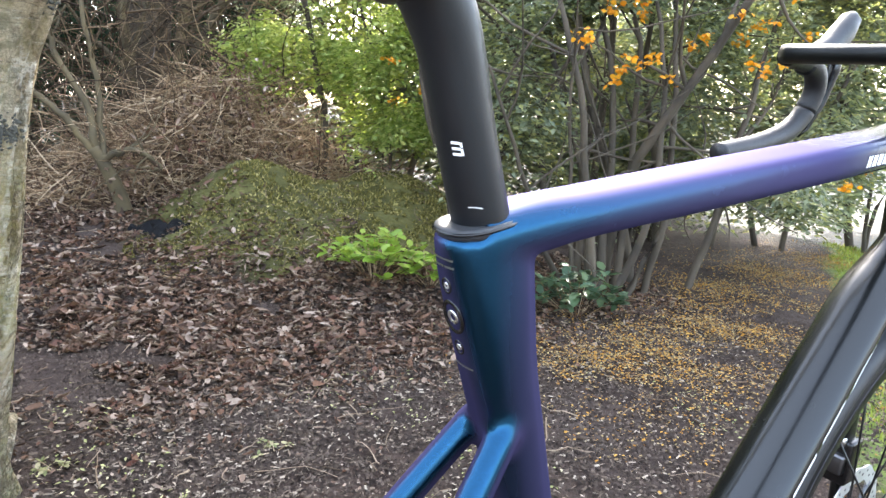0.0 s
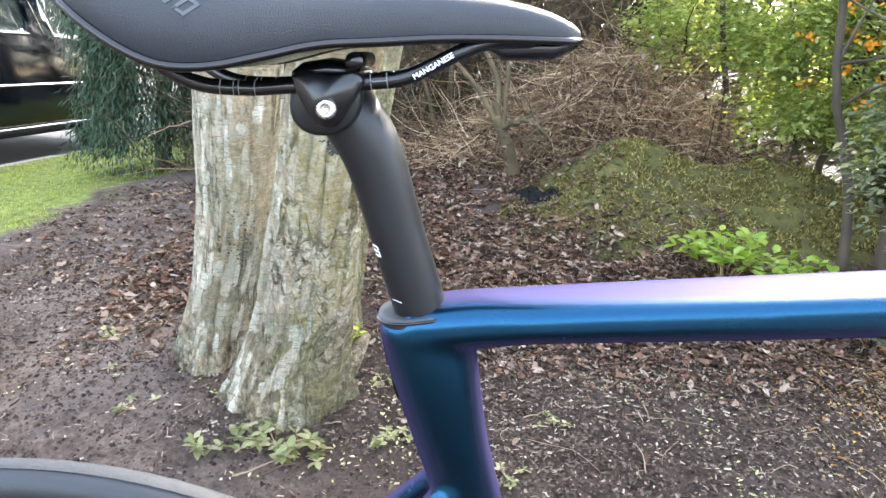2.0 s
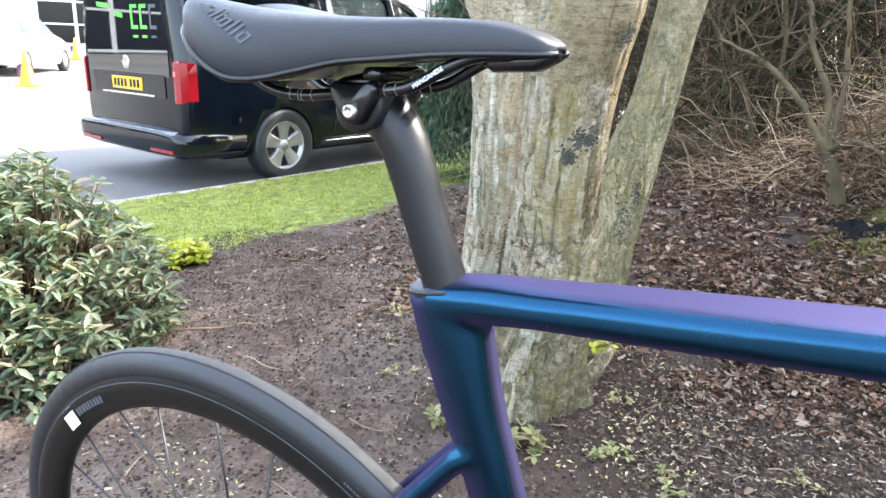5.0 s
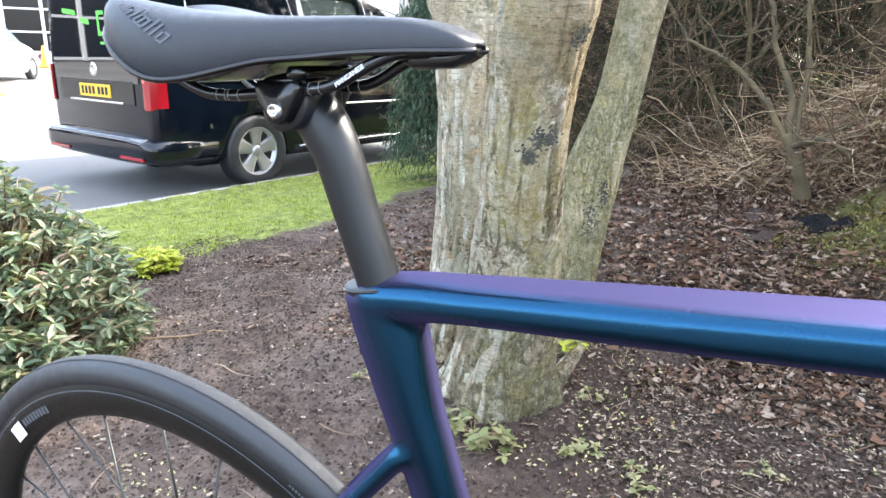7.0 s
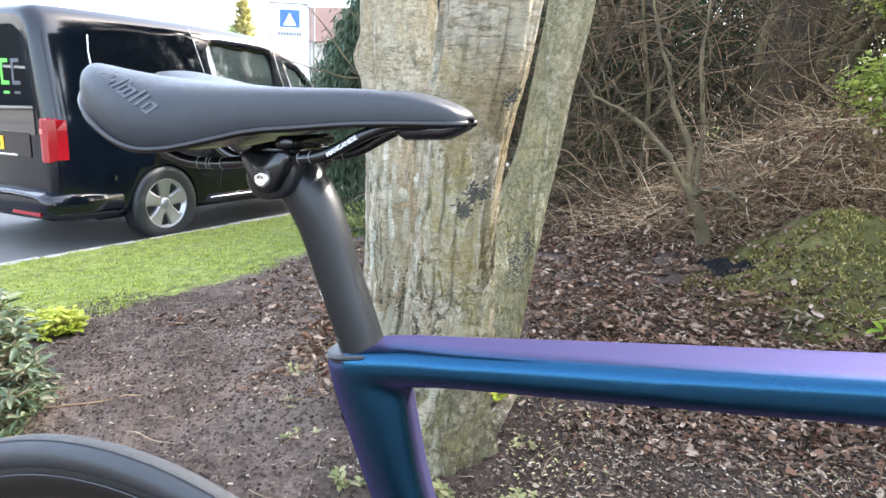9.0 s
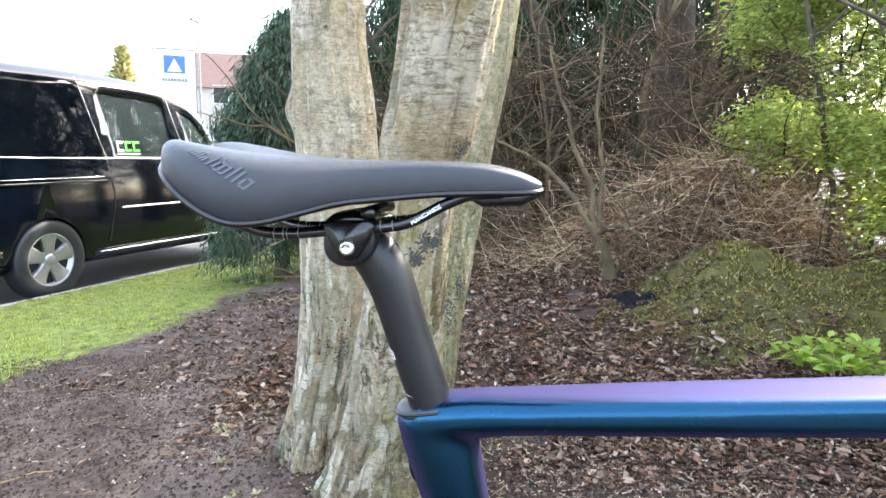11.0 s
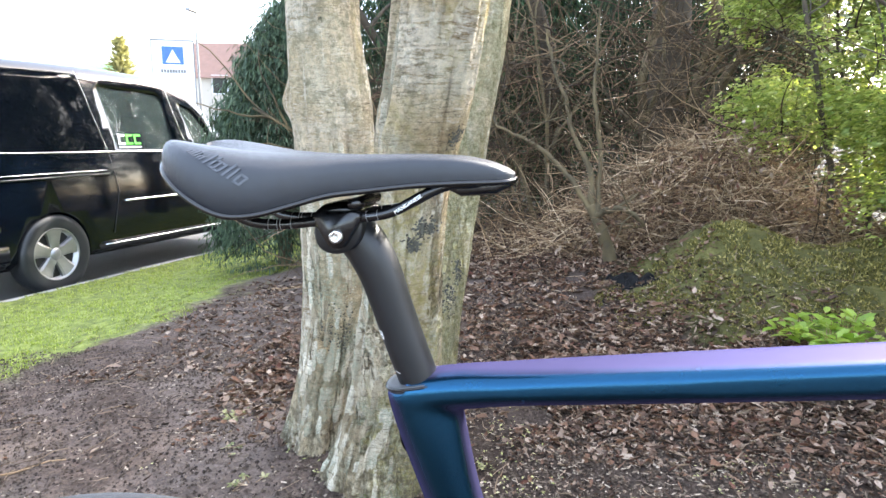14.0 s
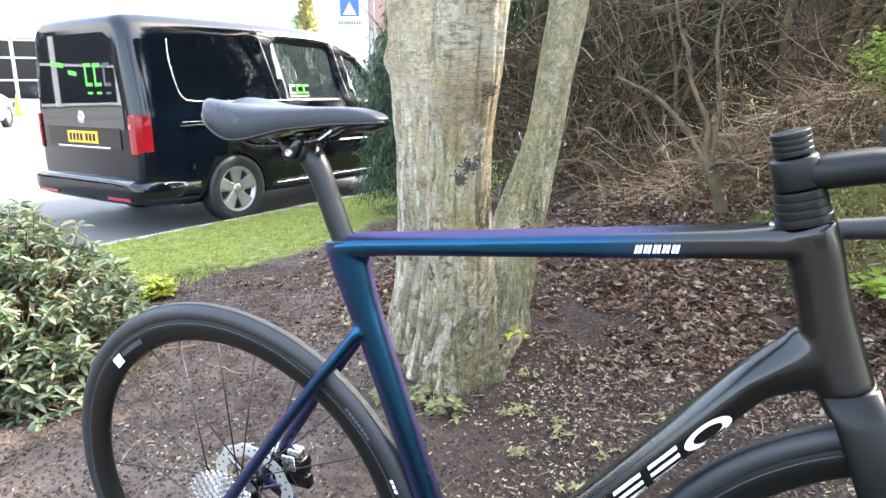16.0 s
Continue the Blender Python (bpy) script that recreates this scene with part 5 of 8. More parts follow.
# steerer, spacers, stem and handlebar
spacer_axis = Vector((-0.262, 0, 0.965))
for i in range(4):
    c = Vector((0.7500, 0, 0.8640)) + spacer_axis * (0.0085 * i)
    k = 0.0262 - 0.0008 * i
    on_bike(loft("spacer", [oval(c + spacer_axis * h, (0.965, 0, 0.262), (0, 1, 0), (k) * s, 0.0235 * s, 2.3, 32) for h, s in ((0.0, 0.975), (0.0002, 0.992), (0.0005, 0.995), (0.0078, 0.983), (0.0081, 0.980), (0.0084, 0.962))], CARBON, bike, "stacked black headset spacer"))
stem_c = Vector((0.7405, 0, 0.900))
on_bike(loft("stem_clamp", [oval(stem_c + spacer_axis * h, (0.965, 0, 0.262), (0, 1, 0), a, 0.021 * s, 2.4, 32) for h, a, s in ((-0.002, 0.0215, 0.97), (0.0, 0.0225, 1.0), (0.026, 0.0215, 1.0), (0.028, 0.0205, 0.97))], CARBON, bike, "matt black stem clamp"))
for i in range(4):
    c = Vector((0.7335, 0, 0.9295)) + spacer_axis * (0.0056 * i)
    on_bike(loft("top_spacer", [oval(c + spacer_axis * h, (0.965, 0, 0.262), (0, 1, 0), 0.0178 * s, 0.0178 * s, 2, 28) for h, s in ((0.0, 0.97), (0.0002, 0.996), (0.0005, 1.0), (0.0049, 1.0), (0.0052, 0.996), (0.0055, 0.97))], CARBON, bike, "black top cap spacer"))
on_bike(loft("stem", [oval(p, (-0.2, 0, 0.98), (0, 1, 0), a, b, 2.6, 28) for p, a, b in (((0.738, 0, 0.909), 0.014, 0.019), ((0.765, 0, 0.915), 0.0165, 0.0195), ((0.80, 0, 0.9215), 0.0165, 0.0195), ((0.835, 0, 0.924), 0.0155, 0.022), ((0.852, 0, 0.928), 0.0125, 0.024))], CARBON, bike, "matt black integrated stem"))
on_bike(loft("handlebar_top", [oval((x, y, z), (1, 0, 0), (0, 0, 1), a, b, 2.5, 24) for x, y, z, a, b in ((0.862, -0.208, 0.9265, 0.014, 0.0125), (0.850, -0.19, 0.9270, 0.0195, 0.0120), (0.846, -0.10, 0.9280, 0.0205, 0.0110), (0.844, -0.03, 0.9280, 0.0205, 0.0130), (0.844, 0.03, 0.9280, 0.0205, 0.0130), (0.846, 0.10, 0.9280, 0.0205, 0.0110), (0.850, 0.19, 0.9270, 0.0195, 0.0120), (0.862, 0.208, 0.9265, 0.014, 0.0125))], CARBON, bike, "flat black aero handlebar"))
for sgn in (-1, 1):
    on_bike(tube("bar_drop", [(0.8520, 0.198 * sgn, 0.9250), (0.8850, 0.205 * sgn, 0.9250), (0.9350, 0.207 * sgn, 0.9180), (0.9620, 0.211 * sgn, 0.8940), (0.9600, 0.217 * sgn, 0.8610), (0.9350, 0.223 * sgn, 0.8310), (0.8850, 0.229 * sgn, 0.8130), (0.8400, 0.233 * sgn, 0.8050), (0.8000, 0.236 * sgn, 0.8000)], [0.0125, 0.0138, 0.0142, 0.0140, 0.0140, 0.0142, 0.0142, 0.0138, 0.0128], TAPE, bike, 60, 18, "black wrapped bar drop"))
    on_bike(loft("brake_hood", [oval(p, u, (0, 1, 0), a, b, 2.4, 20) for p, u, a, b in (
        ((0.9130, 0.207 * sgn, 0.9180), (-0.3, 0, 0.95), 0.014, 0.0135), ((0.9380, 0.207 * sgn, 0.9290), (-0.4, 0, 0.9), 0.0165, 0.0150), ((0.9680, 0.206 * sgn, 0.9440), (-0.6, 0, 0.8), 0.0165, 0.0150), ((0.9930, 0.205 * sgn, 0.9660), (-0.8, 0, 0.6), 0.0165, 0.0155), ((1.0060, 0.204 * sgn, 0.9850), (-0.9, 0, 0.4), 0.0135, 0.0125), ((1.0100, 0.204 * sgn, 0.9920), (-0.9, 0, 0.4), 0.006, 0.005))], RUBBER, bike, "black rubber brake hood"))
    on_bike(loft("brake_lever", [oval(p, (1, 0, 0.2), (0, 1, 0), a, b, 2.2, 16) for p, a, b in (((0.9930, 0.205 * sgn, 0.9520), 0.008, 0.008), ((0.9960, 0.208 * sgn, 0.9160), 0.007, 0.009), ((0.9860, 0.213 * sgn, 0.8710), 0.006, 0.009), ((0.9680, 0.219 * sgn, 0.8340), 0.005, 0.008), ((0.9600, 0.221 * sgn, 0.8240), 0.003, 0.004))], BLACK_GLOSS, bike, "black brake lever"))


# lettering shapes on the frame: slanted bars on the top tube, a ring and stacked bars on the down tube
def patch(name, pts, m, material, thick=0.0003):
    """A thin plate from an outline in its own plane."""
    k = len(pts)
    v = [(x, y, 0) for x, y in pts] + [(x, y, thick) for x, y in pts]
    f = [tuple(range(k, 2 * k)), tuple(range(k))[::-1]] + [(i, (i + 1) % k, k + (i + 1) % k, k + i) for i in range(k)]
    flat = name == "frame_print"
    ob = make(name, [m @ Vector(p) for p in (v[k:] if flat else v)], [tuple(range(k))] if flat else f, material, bike, False)
    return wrap(on_bike(ob)) if flat else on_bike(ob)


tt = Matrix.Translation((0.5935, -0.02335, 0.8290)) @ pose(0, 0, 0, 90, -5.4, 0)
for i in range(5):
    x0 = 0.0092 * i
    patch("frame_print", [(x0, -0.0045), (x0 + 0.0030, -0.0045), (x0 + 0.0055, 0.0045), (x0 + 0.0025, 0.0045)], tt, WHITE_INK)
    patch("frame_print", [(x0 + 0.0040, -0.0045), (x0 + 0.0070, -0.0045), (x0 + 0.0095, 0.0045), (x0 + 0.0065, 0.0045)], tt, WHITE_INK)
on_bike(lathe("frame_port", [(0.0, 0.004), (0.0028, 0.004), (0.0036, 0.003), (0.0038, -0.004)], EDGE_STEEL, bike, 20, "z", (0.7225, -0.004, 0.8590), "small pale grey frame port"))


def ring_plate(name, cx, rx, ry, wx, wy, m, material, lo=0.0, hi=2 * math.pi, n=40):
    """A flat ring, or a piece of one."""
    v, f = [], []
    for i in range(n + 1):
        t = lo + (hi - lo) * i / n
        for kx, ky in ((rx, ry), (rx - wx, ry - wy)):
            v.append(m @ Vector((cx + kx * math.cos(t), ky * math.sin(t), 0.0)))
    for i in range(n):
        a = 2 * i
        f.append((a, a + 2, a + 3, a + 1))
    return wrap(on_bike(make(name, v, f, material, bike, False)))


dt = Matrix.Translation((0.6775, -0.0312, 0.6335)) @ pose(0, 0, 0, 90, -50.2, 1.2) @ Matrix.Translation((0, -0.0052, 0)) @ Matrix.Diagonal((1.42, 0.62, 1, 1))
ring_plate("frame_print", 0.0, 0.0225, 0.0185, 0.0085, 0.0075, dt, WHITE_INK)
for cx in (-0.044, -0.084, -0.124, -0.164):
    for low in (-0.0185, -0.0037, 0.0111):
        lean = low * 0.25
        patch("frame_print", [(cx - 0.0165 + lean, low), (cx + 0.0150 + lean, low), (cx + 0.0168 + lean, low + 0.0074), (cx - 0.0147 + lean, low + 0.0074)], dt, WHITE_INK, 0.0004)
# grey print on the saddle's flank: slanting strokes in two sizes, along one line
SADDLE_FINE = smooth_line(SADDLE, 60)


def saddle_skin(u, lift=0.0):
    """A place on the near flank, along the line of the print (u from 0 to 1)."""
    x = 0.0845 + 0.0395 * u
    w, ze, zt = (float(np.interp(x, SADDLE_FINE[:, 0], SADDLE_FINE[:, k])) for k in (1, 2, 3))
    s = 0.71 + 0.23 * u - lift
    z = zt - (zt - ze) * (1 - math.sqrt(max(0.0, 1 - s ** 2.6))) ** 1.15
    z += 0.0065 * max(0.0, 1 - (x - 0.0475) / 0.075) * math.exp(-((s - 0.55) / 0.3) ** 2) - 0.0025 * math.exp(-(s / 0.22) ** 2)
    return Vector((x, -w * math.sin(s * math.pi / 2), z))


def saddle_stroke(u, size, width, lean, low=0.0, high=1.0):
    o, along, up = saddle_skin(u), saddle_skin(u + 0.02) - saddle_skin(u - 0.02), saddle_skin(u, 0.04) - saddle_skin(u)
    along.normalize()
    n = along.cross(up).normalized()
    up = n.cross(along)
    m = Matrix(((along.x, up.x, n.x, o.x), (along.y, up.y, n.y, o.y), (along.z, up.z, n.z, o.z), (0, 0, 0, 1)))
    k = lean * size
    patch("saddle_print", [(k * low, size * low), (width + k * low, size * low), (width + k * high, size * high), (k * high, size * high)], m @ Matrix.Translation((0, 0, -0.0001)), GREY_INK, 0.0006)


for i in range(6):
    saddle_stroke(0.02 + 0.052 * i, 0.0042, 0.0013, 0.35, 0, 1.5 if i in (2, 3) else 1.0)
    if i in (0, 1, 4):
        saddle_stroke(0.02 + 0.052 * i, 0.0042, 0.0030, 0.35, 0.8, 1.0)
for i, (top, cross) in enumerate(((1.25, 0), (1.3, 1), (1.0, 1), (1.0, 0), (1.4, 0), (1.25, 0), (1.0, 1), (1.0, 0))):
    saddle_stroke(0.37 + 0.082 * i, 0.0078, 0.0015, 0.35, 0, top)
    if cross:
        saddle_stroke(0.37 + 0.082 * i, 0.0078, 0.0048, 0.35, 0.82, 1.0)
        saddle_stroke(0.37 + 0.082 * i, 0.0078, 0.0048, 0.35, 0.0, 0.16)


# ---- the black van on the road ----
def build_van():
    """Own space: x across (right side at 0.9), y ahead from the rear axle, z up from the road."""
    van = thing("van", "black delivery van parked at the kerb, dark rear glass", "van", (-4.789, 4.783, ROAD_Z), turn=-10.3)
    # cross-sections: y, half width, sill, shoulder, roof height, roof half width
    rows = [(-0.93, 0.755, 0.36, 1.10, 1.86, 0.62), (-0.915, 0.815, 0.32, 1.10, 1.93, 0.67), (-0.86, 0.872, 0.30, 1.10, 1.97, 0.71), (-0.78, 0.893, 0.29, 1.11, 1.985, 0.725), (-0.6, 0.90, 0.28, 1.12, 1.995, 0.735), (0.0, 0.902, 0.27, 1.13, 2.0, 0.74), (0.7, 0.902, 0.27, 1.13, 2.0, 0.74), (1.4, 0.90, 0.27, 1.12, 1.98, 0.73),
            (1.9, 0.898, 0.27, 1.10, 1.92, 0.70), (2.2, 0.895, 0.27, 1.08, 1.80, 0.68), (2.5, 0.89, 0.27, 1.05, 1.53, 0.69), (2.8, 0.885, 0.27, 1.02, 1.22, 0.76), (3.2, 0.87, 0.28, 0.95, 1.04, 0.74), (3.45, 0.83, 0.30, 0.80, 0.86, 0.70), (3.55, 0.76, 0.36, 0.66, 0.70, 0.66)]
    dense = smooth_line(rows, 80)
    rings = []
    for y, w, sill, shoulder, top, rw in dense:
        half = [(0.0, sill), (w * 0.90, sill), (w * 0.985, sill + 0.05), (w * 0.995, sill + 0.22), (w, (sill + shoulder) / 2), (w * 0.995, shoulder - 0.06), (w * 0.978, shoulder), (w * 0.968, shoulder + 0.05 * (top - shoulder) / 0.7)]
        for k in (0.25, 0.5, 0.75, 0.9):
            half.append((w * 0.968 + (rw - w * 0.968) * (k ** 1.25) * 0.92, shoulder + (top - shoulder - 0.03) * k))
        half += [(rw * 0.93, top - 0.022), (rw * 0.80, top - 0.006), (rw * 0.4, top + 0.002), (0.0, top + 0.004)]
        left = [(-x, z) for x, z in half[1:-1]][::-1]
        rings.append([(x, y, z) for x, z in half + left])
    body = loft("body", rings, VAN_PAINT, van, "gloss black body shell")
    # wheel arches and see-through front windows
    cutters = []
    for y in (0.0, 2.68):
        cutters.append(lathe("cutter", [(0.0, -1.2), (0.385, -1.2), (0.385, -0.62), (0.0, -0.62)], None, None, 48, "x", (0, y, 0.325)))
        cutters.append(lathe("cutter", [(0.0, 0.62), (0.385, 0.62), (0.385, 1.2), (0.0, 1.2)], None, None, 48, "x", (0, y, 0.325)))

    def prism(pts, lo, hi):
        k = len(pts)
        v = [(lo, y, z) for y, z in pts] + [(hi, y, z) for y, z in pts]
        return make("cutter", v, [tuple(range(k)), tuple(range(k, 2 * k))[::-1]] + [(i, k + i, k + (i + 1) % k, (i + 1) % k) for i in range(k)], None, None, False)

    side_win = [(0.78, 1.235), (1.56, 1.225), (1.57, 1.32), (1.50, 1.727), (1.42, 1.784), (0.66, 1.816)]
    door_win = [(1.96, 1.215), (2.44, 1.2), (2.35, 1.32), (2.02, 1.65), (1.80, 1.701), (1.78, 1.638)]
    cutters += [prism(side_win, -1.2, 1.2), prism(door_win, -1.2, 1.2)]
    for c in cutters:
        bm = bmesh.new()
        bm.from_mesh(c.data)
        bmesh.ops.remove_doubles(bm, verts=bm.verts, dist=1e-5)
        bmesh.ops.recalc_face_normals(bm, faces=bm.faces)
        bm.to_mesh(c.data)
        bm.free()
        c.parent = van
    carve(body, cutters)
    body.data.materials.clear()
    body.data.materials.append(VAN_PAINT)

    def side_x(y, z):
        """How far out the body's side is at a place."""
        i = int(np.clip(np.searchsorted(dense[:, 0], y), 1, len(dense) - 1))
        y0, w, sill, sh, top, rw = dense[i]
        if z <= sh:
            return w
        k = min(1.0, (z - sh) / (top - sh - 0.03))
        return w * 0.968 + (rw - w * 0.968) * (k ** 1.25) * 0.92

    def panel(name, pts, material, out, label="", sides=(1,)):
        """A flat-edged panel that follows the body's side; pts: (y, z) outline."""
        for s in sides:
            n = 12
            pts2 = smooth_line(list(pts) + [pts[0]], 6 * len(pts) + 1)[:-1] if len(pts) > 6 else np.array(pts)
            k = len(pts2)
            cy, cz = pts2.mean(0)
            v = [(s * (side_x(cy, cz) + out), cy, cz)]
            f = []
            rings = (0.5, 1.0)
            for q in rings:
                for y, z in pts2:
                    yy, zz = cy + (y - cy) * q, cz + (z - cz) * q
                    v.append((s * (side_x(yy, zz) + out), yy, zz))
            for i in range(k):
                f.append((0, 1 + i, 1 + (i + 1) % k))
                f.append((1 + i, 1 + k + i, 1 + k + (i + 1) % k, 1 + (i + 1) % k))
            make(name, v, f, material, van, False, label)

    panel("rear_side_window", [(-0.53, 1.235), (-0.58, 1.371), (-0.62, 1.638), (-0.60, 1.79), (-0.3, 1.835), (0.1, 1.847), (0.46, 1.841), (0.56, 1.511), (0.64, 1.225), (0.2, 1.225), (-0.3, 1.225)], TINTED, 0.004, "dark privacy glass", (1, -1))
    for nm, w in (("sliding_door_window", side_win), ("front_door_window", door_win)):
        for s in (1, -1):
            k = len(w)
            v = [(s * (side_x(y, z) - 0.012), y, z) for y, z in w] + [(s * (side_x(y, z) - 0.016), y, z) for y, z in w]
            ob = make(nm, v, [tuple(range(k)), tuple(range(k, 2 * k))[::-1]] + [(i, k + i, k + (i + 1) % k, (i + 1) % k) for i in range(k)], CLEAR, van, False, "clear window glass")
            ob.visible_shadow = False

    def strip(name, pts, r, material, label=""):
        tube(name, [(side_x(y, z) + 0.004, y, z) for y, z in pts], r, material, van, 6 * len(pts), 6, label)

    strip("window_trim", [(-0.60, 1.777), (-0.615, 1.6), (-0.58, 1.346), (-0.53, 1.25), (-0.42, 1.222), (0.0, 1.215), (0.7, 1.212), (1.58, 1.205)], 0.006, CHROME, "thin bright window strip")
    strip("door_pillar_strip", [(0.44, 1.93), (0.47, 1.86), (0.56, 1.52), (0.66, 1.20)], 0.004, CHROME)
    strip("door_gap", [(0.66, 1.19), (0.69, 0.95), (0.70, 0.8), (0.62, 0.45)], 0.0035, VAN_TRIM)
    strip("door_pillar_strip", [(1.58, 1.86), (1.67, 1.52), (1.80, 1.20)], 0.005, CHROME)
    strip("side_moulding", [(0.78, 0.745), (1.4, 0.745), (2.3, 0.74)], 0.011, CHROME, "bright side moulding")
    strip("sill_strip", [(0.50, 0.355), (1.5, 0.355), (2.35, 0.355)], 0.007, CHROME)
    strip("sliding_rail", [(-0.62, 1.00), (0.0, 1.005), (0.62, 1.01)], 0.010, VAN_TRIM)
    strip("sliding_rail", [(-0.60, 1.035), (0.0, 1.04), (0.58, 1.045)], 0.004, CHROME)
    boxed("door_handle", (0.895, 1.60, 1.035), (0.93, 1.80, 1.06), VAN_PAINT, van, 0.008)
    boxed("fuel_flap_mark", (0.899, -0.52, 0.60), (0.905, -0.50, 0.64), CHROME, van, 0.002)
    # cabin inside
    for sx in (-0.38, 0.38):
        part("headrest", box(bmesh.new(), (sx - 0.15, 0.98, 1.36), (sx + 0.15, 1.16, 1.66), 0.06), VAN_TRIM, van, "dark seat headrest")
        part("seat_back", box(bmesh.new(), (sx - 0.23, 1.00, 0.75), (sx + 0.23, 1.16, 1.38), 0.06), VAN_TRIM, van)
    wheel_ring = lathe("steering_wheel", [(0.185 + 0.014 * math.cos(t), 0.014 * math.sin(t)) for t in np.arange(8) / 8 * 2 * math.pi], VAN_TRIM, van, 32, "y", (0, 0, 0), closed=True)
    wheel_ring.matrix_basis = pose(0.38, 1.98, 1.20, -30, 0, 0)
    boxed("dashboard", (-0.72, 2.12, 0.9), (0.72, 2.5, 1.19), VAN_TRIM, van, 0.05)
    boxed("cabin_floor", (-0.8, 0.55, 0.5), (0.8, 2.2, 0.56), VAN_TRIM, van)
    # back: glass, lamps, plate, bumper
    rear_y = -0.93
    glass = [(-0.70, 0.98), (0.70, 0.98), (0.695, 1.2), (0.60, 1.76), (0.5, 1.82), (-0.5, 1.82), (-0.60, 1.76), (-0.695, 1.2)]
    v = [(x, rear_y - 0.008, z) for x, z in glass] + [(x, rear_y + 0.03, z) for x, z in glass]
    k = len(glass)
    make("rear_window", v, [tuple(range(k)), tuple(range(k, 2 * k))[::-1]] + [(i, k + i, k + (i + 1) % k, (i + 1) % k) for i in range(k)], REAR_GLASS, van, False, "dark glossy rear window")
    for s in (-1, 1):
        lamp = [(0.765, 0.78), (0.83, 0.77), (0.893, 0.79), (0.899, 1.02), (0.885, 1.10), (0.83, 1.115), (0.765, 1.10)]
        rings = [[(s * min(x, w), y0, z) for x, z in lamp] for y0, w in ((-0.942, 0.79), (-0.925, 0.834), (-0.875, 0.872), (-0.80, 0.893))]
        loft("tail_lamp", rings, RED_LENS, van, "red tail lamp", smooth=False)
        boxed("reversing_lens", (0.768 if s > 0 else -0.798, -0.947, 0.99), (0.798 if s > 0 else -0.768, -0.941, 1.03), plain("pale_red_lens", (0.7, 0.16, 0.14), 0.2), van, 0.002)
    boxed("plate_panel", (-0.62, -0.94, 0.80), (0.62, -0.925, 1.00), BLACK_GLOSS, van, 0.005)
    plate = boxed("number_plate", (-0.26, -0.948, 0.845), (0.26, -0.939, 0.955), YELLOW_PLATE, van, 0.003, "yellow number plate with dark bars")
    for i in range(7):
        x = -0.225 + 0.062 * i + (0.03 if i > 3 else 0)
        boxed("plate_bar", (x, -0.9495, 0.866), (x + 0.042, -0.9475, 0.934), BLACK_GLOSS, plate)
    boxed("tailgate_strip", (-0.45, -0.950, 0.800), (0.45, -0.938, 0.818), CHROME, van, 0.004)
    lathe("badge", [(0.0, -0.006), (0.03, -0.006), (0.045, -0.004), (0.055, -0.007), (0.06, 0.0)], CHROME, van, 32, "y", (0.0, -0.938, 1.08), "round bright badge")
    loft("rear_bumper", [oval((0, y, z), (1, 0, 0), (0, 0, 1), a, b, 5, 40) for y, z, a, b in ((-1.02, 0.45, 0.78, 0.05), (-1.01, 0.44, 0.86, 0.09), (-0.96, 0.43, 0.90, 0.12), (-0.80, 0.43, 0.912, 0.13), (-0.45, 0.42, 0.908, 0.12))], VAN_PAINT, van, "black rear bumper")
    # grey colour stands in for the sky's reflection along the black bumper's top
    boxed("bumper_top", (-0.80, -1.012, 0.495), (0.80, -0.92, 0.535), plain("worn_bumper_top", (0.20, 0.205, 0.22), 0.35), van, 0.015)
    for s in (-1, 1):
        boxed("reflector", (s * 0.44 if s > 0 else -0.80, -1.024, 0.350), (s * 0.80 if s > 0 else -0.44, -1.000, 0.380), RED_LENS, van, 0.004, "red bumper reflector")
    boxed("underbody", (-0.62, -0.50, 0.22), (0.62, 3.3, 0.30), VAN_TRIM, van, 0.02)
    # sticker shapes
    for i, (y0, y1) in enumerate(((0.80, 0.885), (0.90, 0.985), (1.0, 1.085))):
        mt = WHITE_INK if i == 0 else GREEN_INK
        z0, z1 = 1.275, 1.375
        for a0, a1, b0, b1 in ((y0, y1, z1 - 0.022, z1), (y0, y1, z0, z0 + 0.022), (y0, y0 + 0.024, z0, z1)):
            v = [(side_x(y, z) + 0.003, y, z) for y, z in ((a0, b0), (a1, b0), (a1, b1), (a0, b1))]
            make("window_sticker", v, [(0, 1, 2, 3)], mt, van, False)
    v = [(side_x(y, z) + 0.003, y, z) for y, z in ((0.80, 1.245), (1.085, 1.245), (1.085, 1.262), (0.80, 1.262))]
    make("window_sticker", v, [(0, 1, 2, 3)], WHITE_INK, van, False)
    for j in range(3):
        x0 = 0.16 + 0.15 * j
        for lo, hi in (((x0, 1.36), (x0 + 0.03, 1.56)), ((x0 + 0.03, 1.36), (x0 + 0.11, 1.39)), ((x0 + 0.03, 1.53), (x0 + 0.11, 1.56)), ((x0 + 0.02, 1.29), (x0 + 0.10, 1.31))):
            mt = GREEN_INK if j < 2 else GREY_INK
            v = [(x, rear_y - 0.011, z) for x, z in ((lo[0], lo[1]), (hi[0], lo[1]), (hi[0], hi[1]), (lo[0], hi[1]))]
            make("window_sticker", v, [(0, 1, 2, 3)], mt, van, False)
    for x0, x1, z in ((-0.42, -0.20, 1.55), (-0.12, 0.02, 1.47)):
        v = [(x, rear_y - 0.011, zz) for x, zz in ((x0, z), (x1, z - 0.02), (x1, z + 0.02), (x0, z + 0.04))]
        make("window_sticker", v, [(0, 1, 2, 3)], GREEN_INK, van, False)
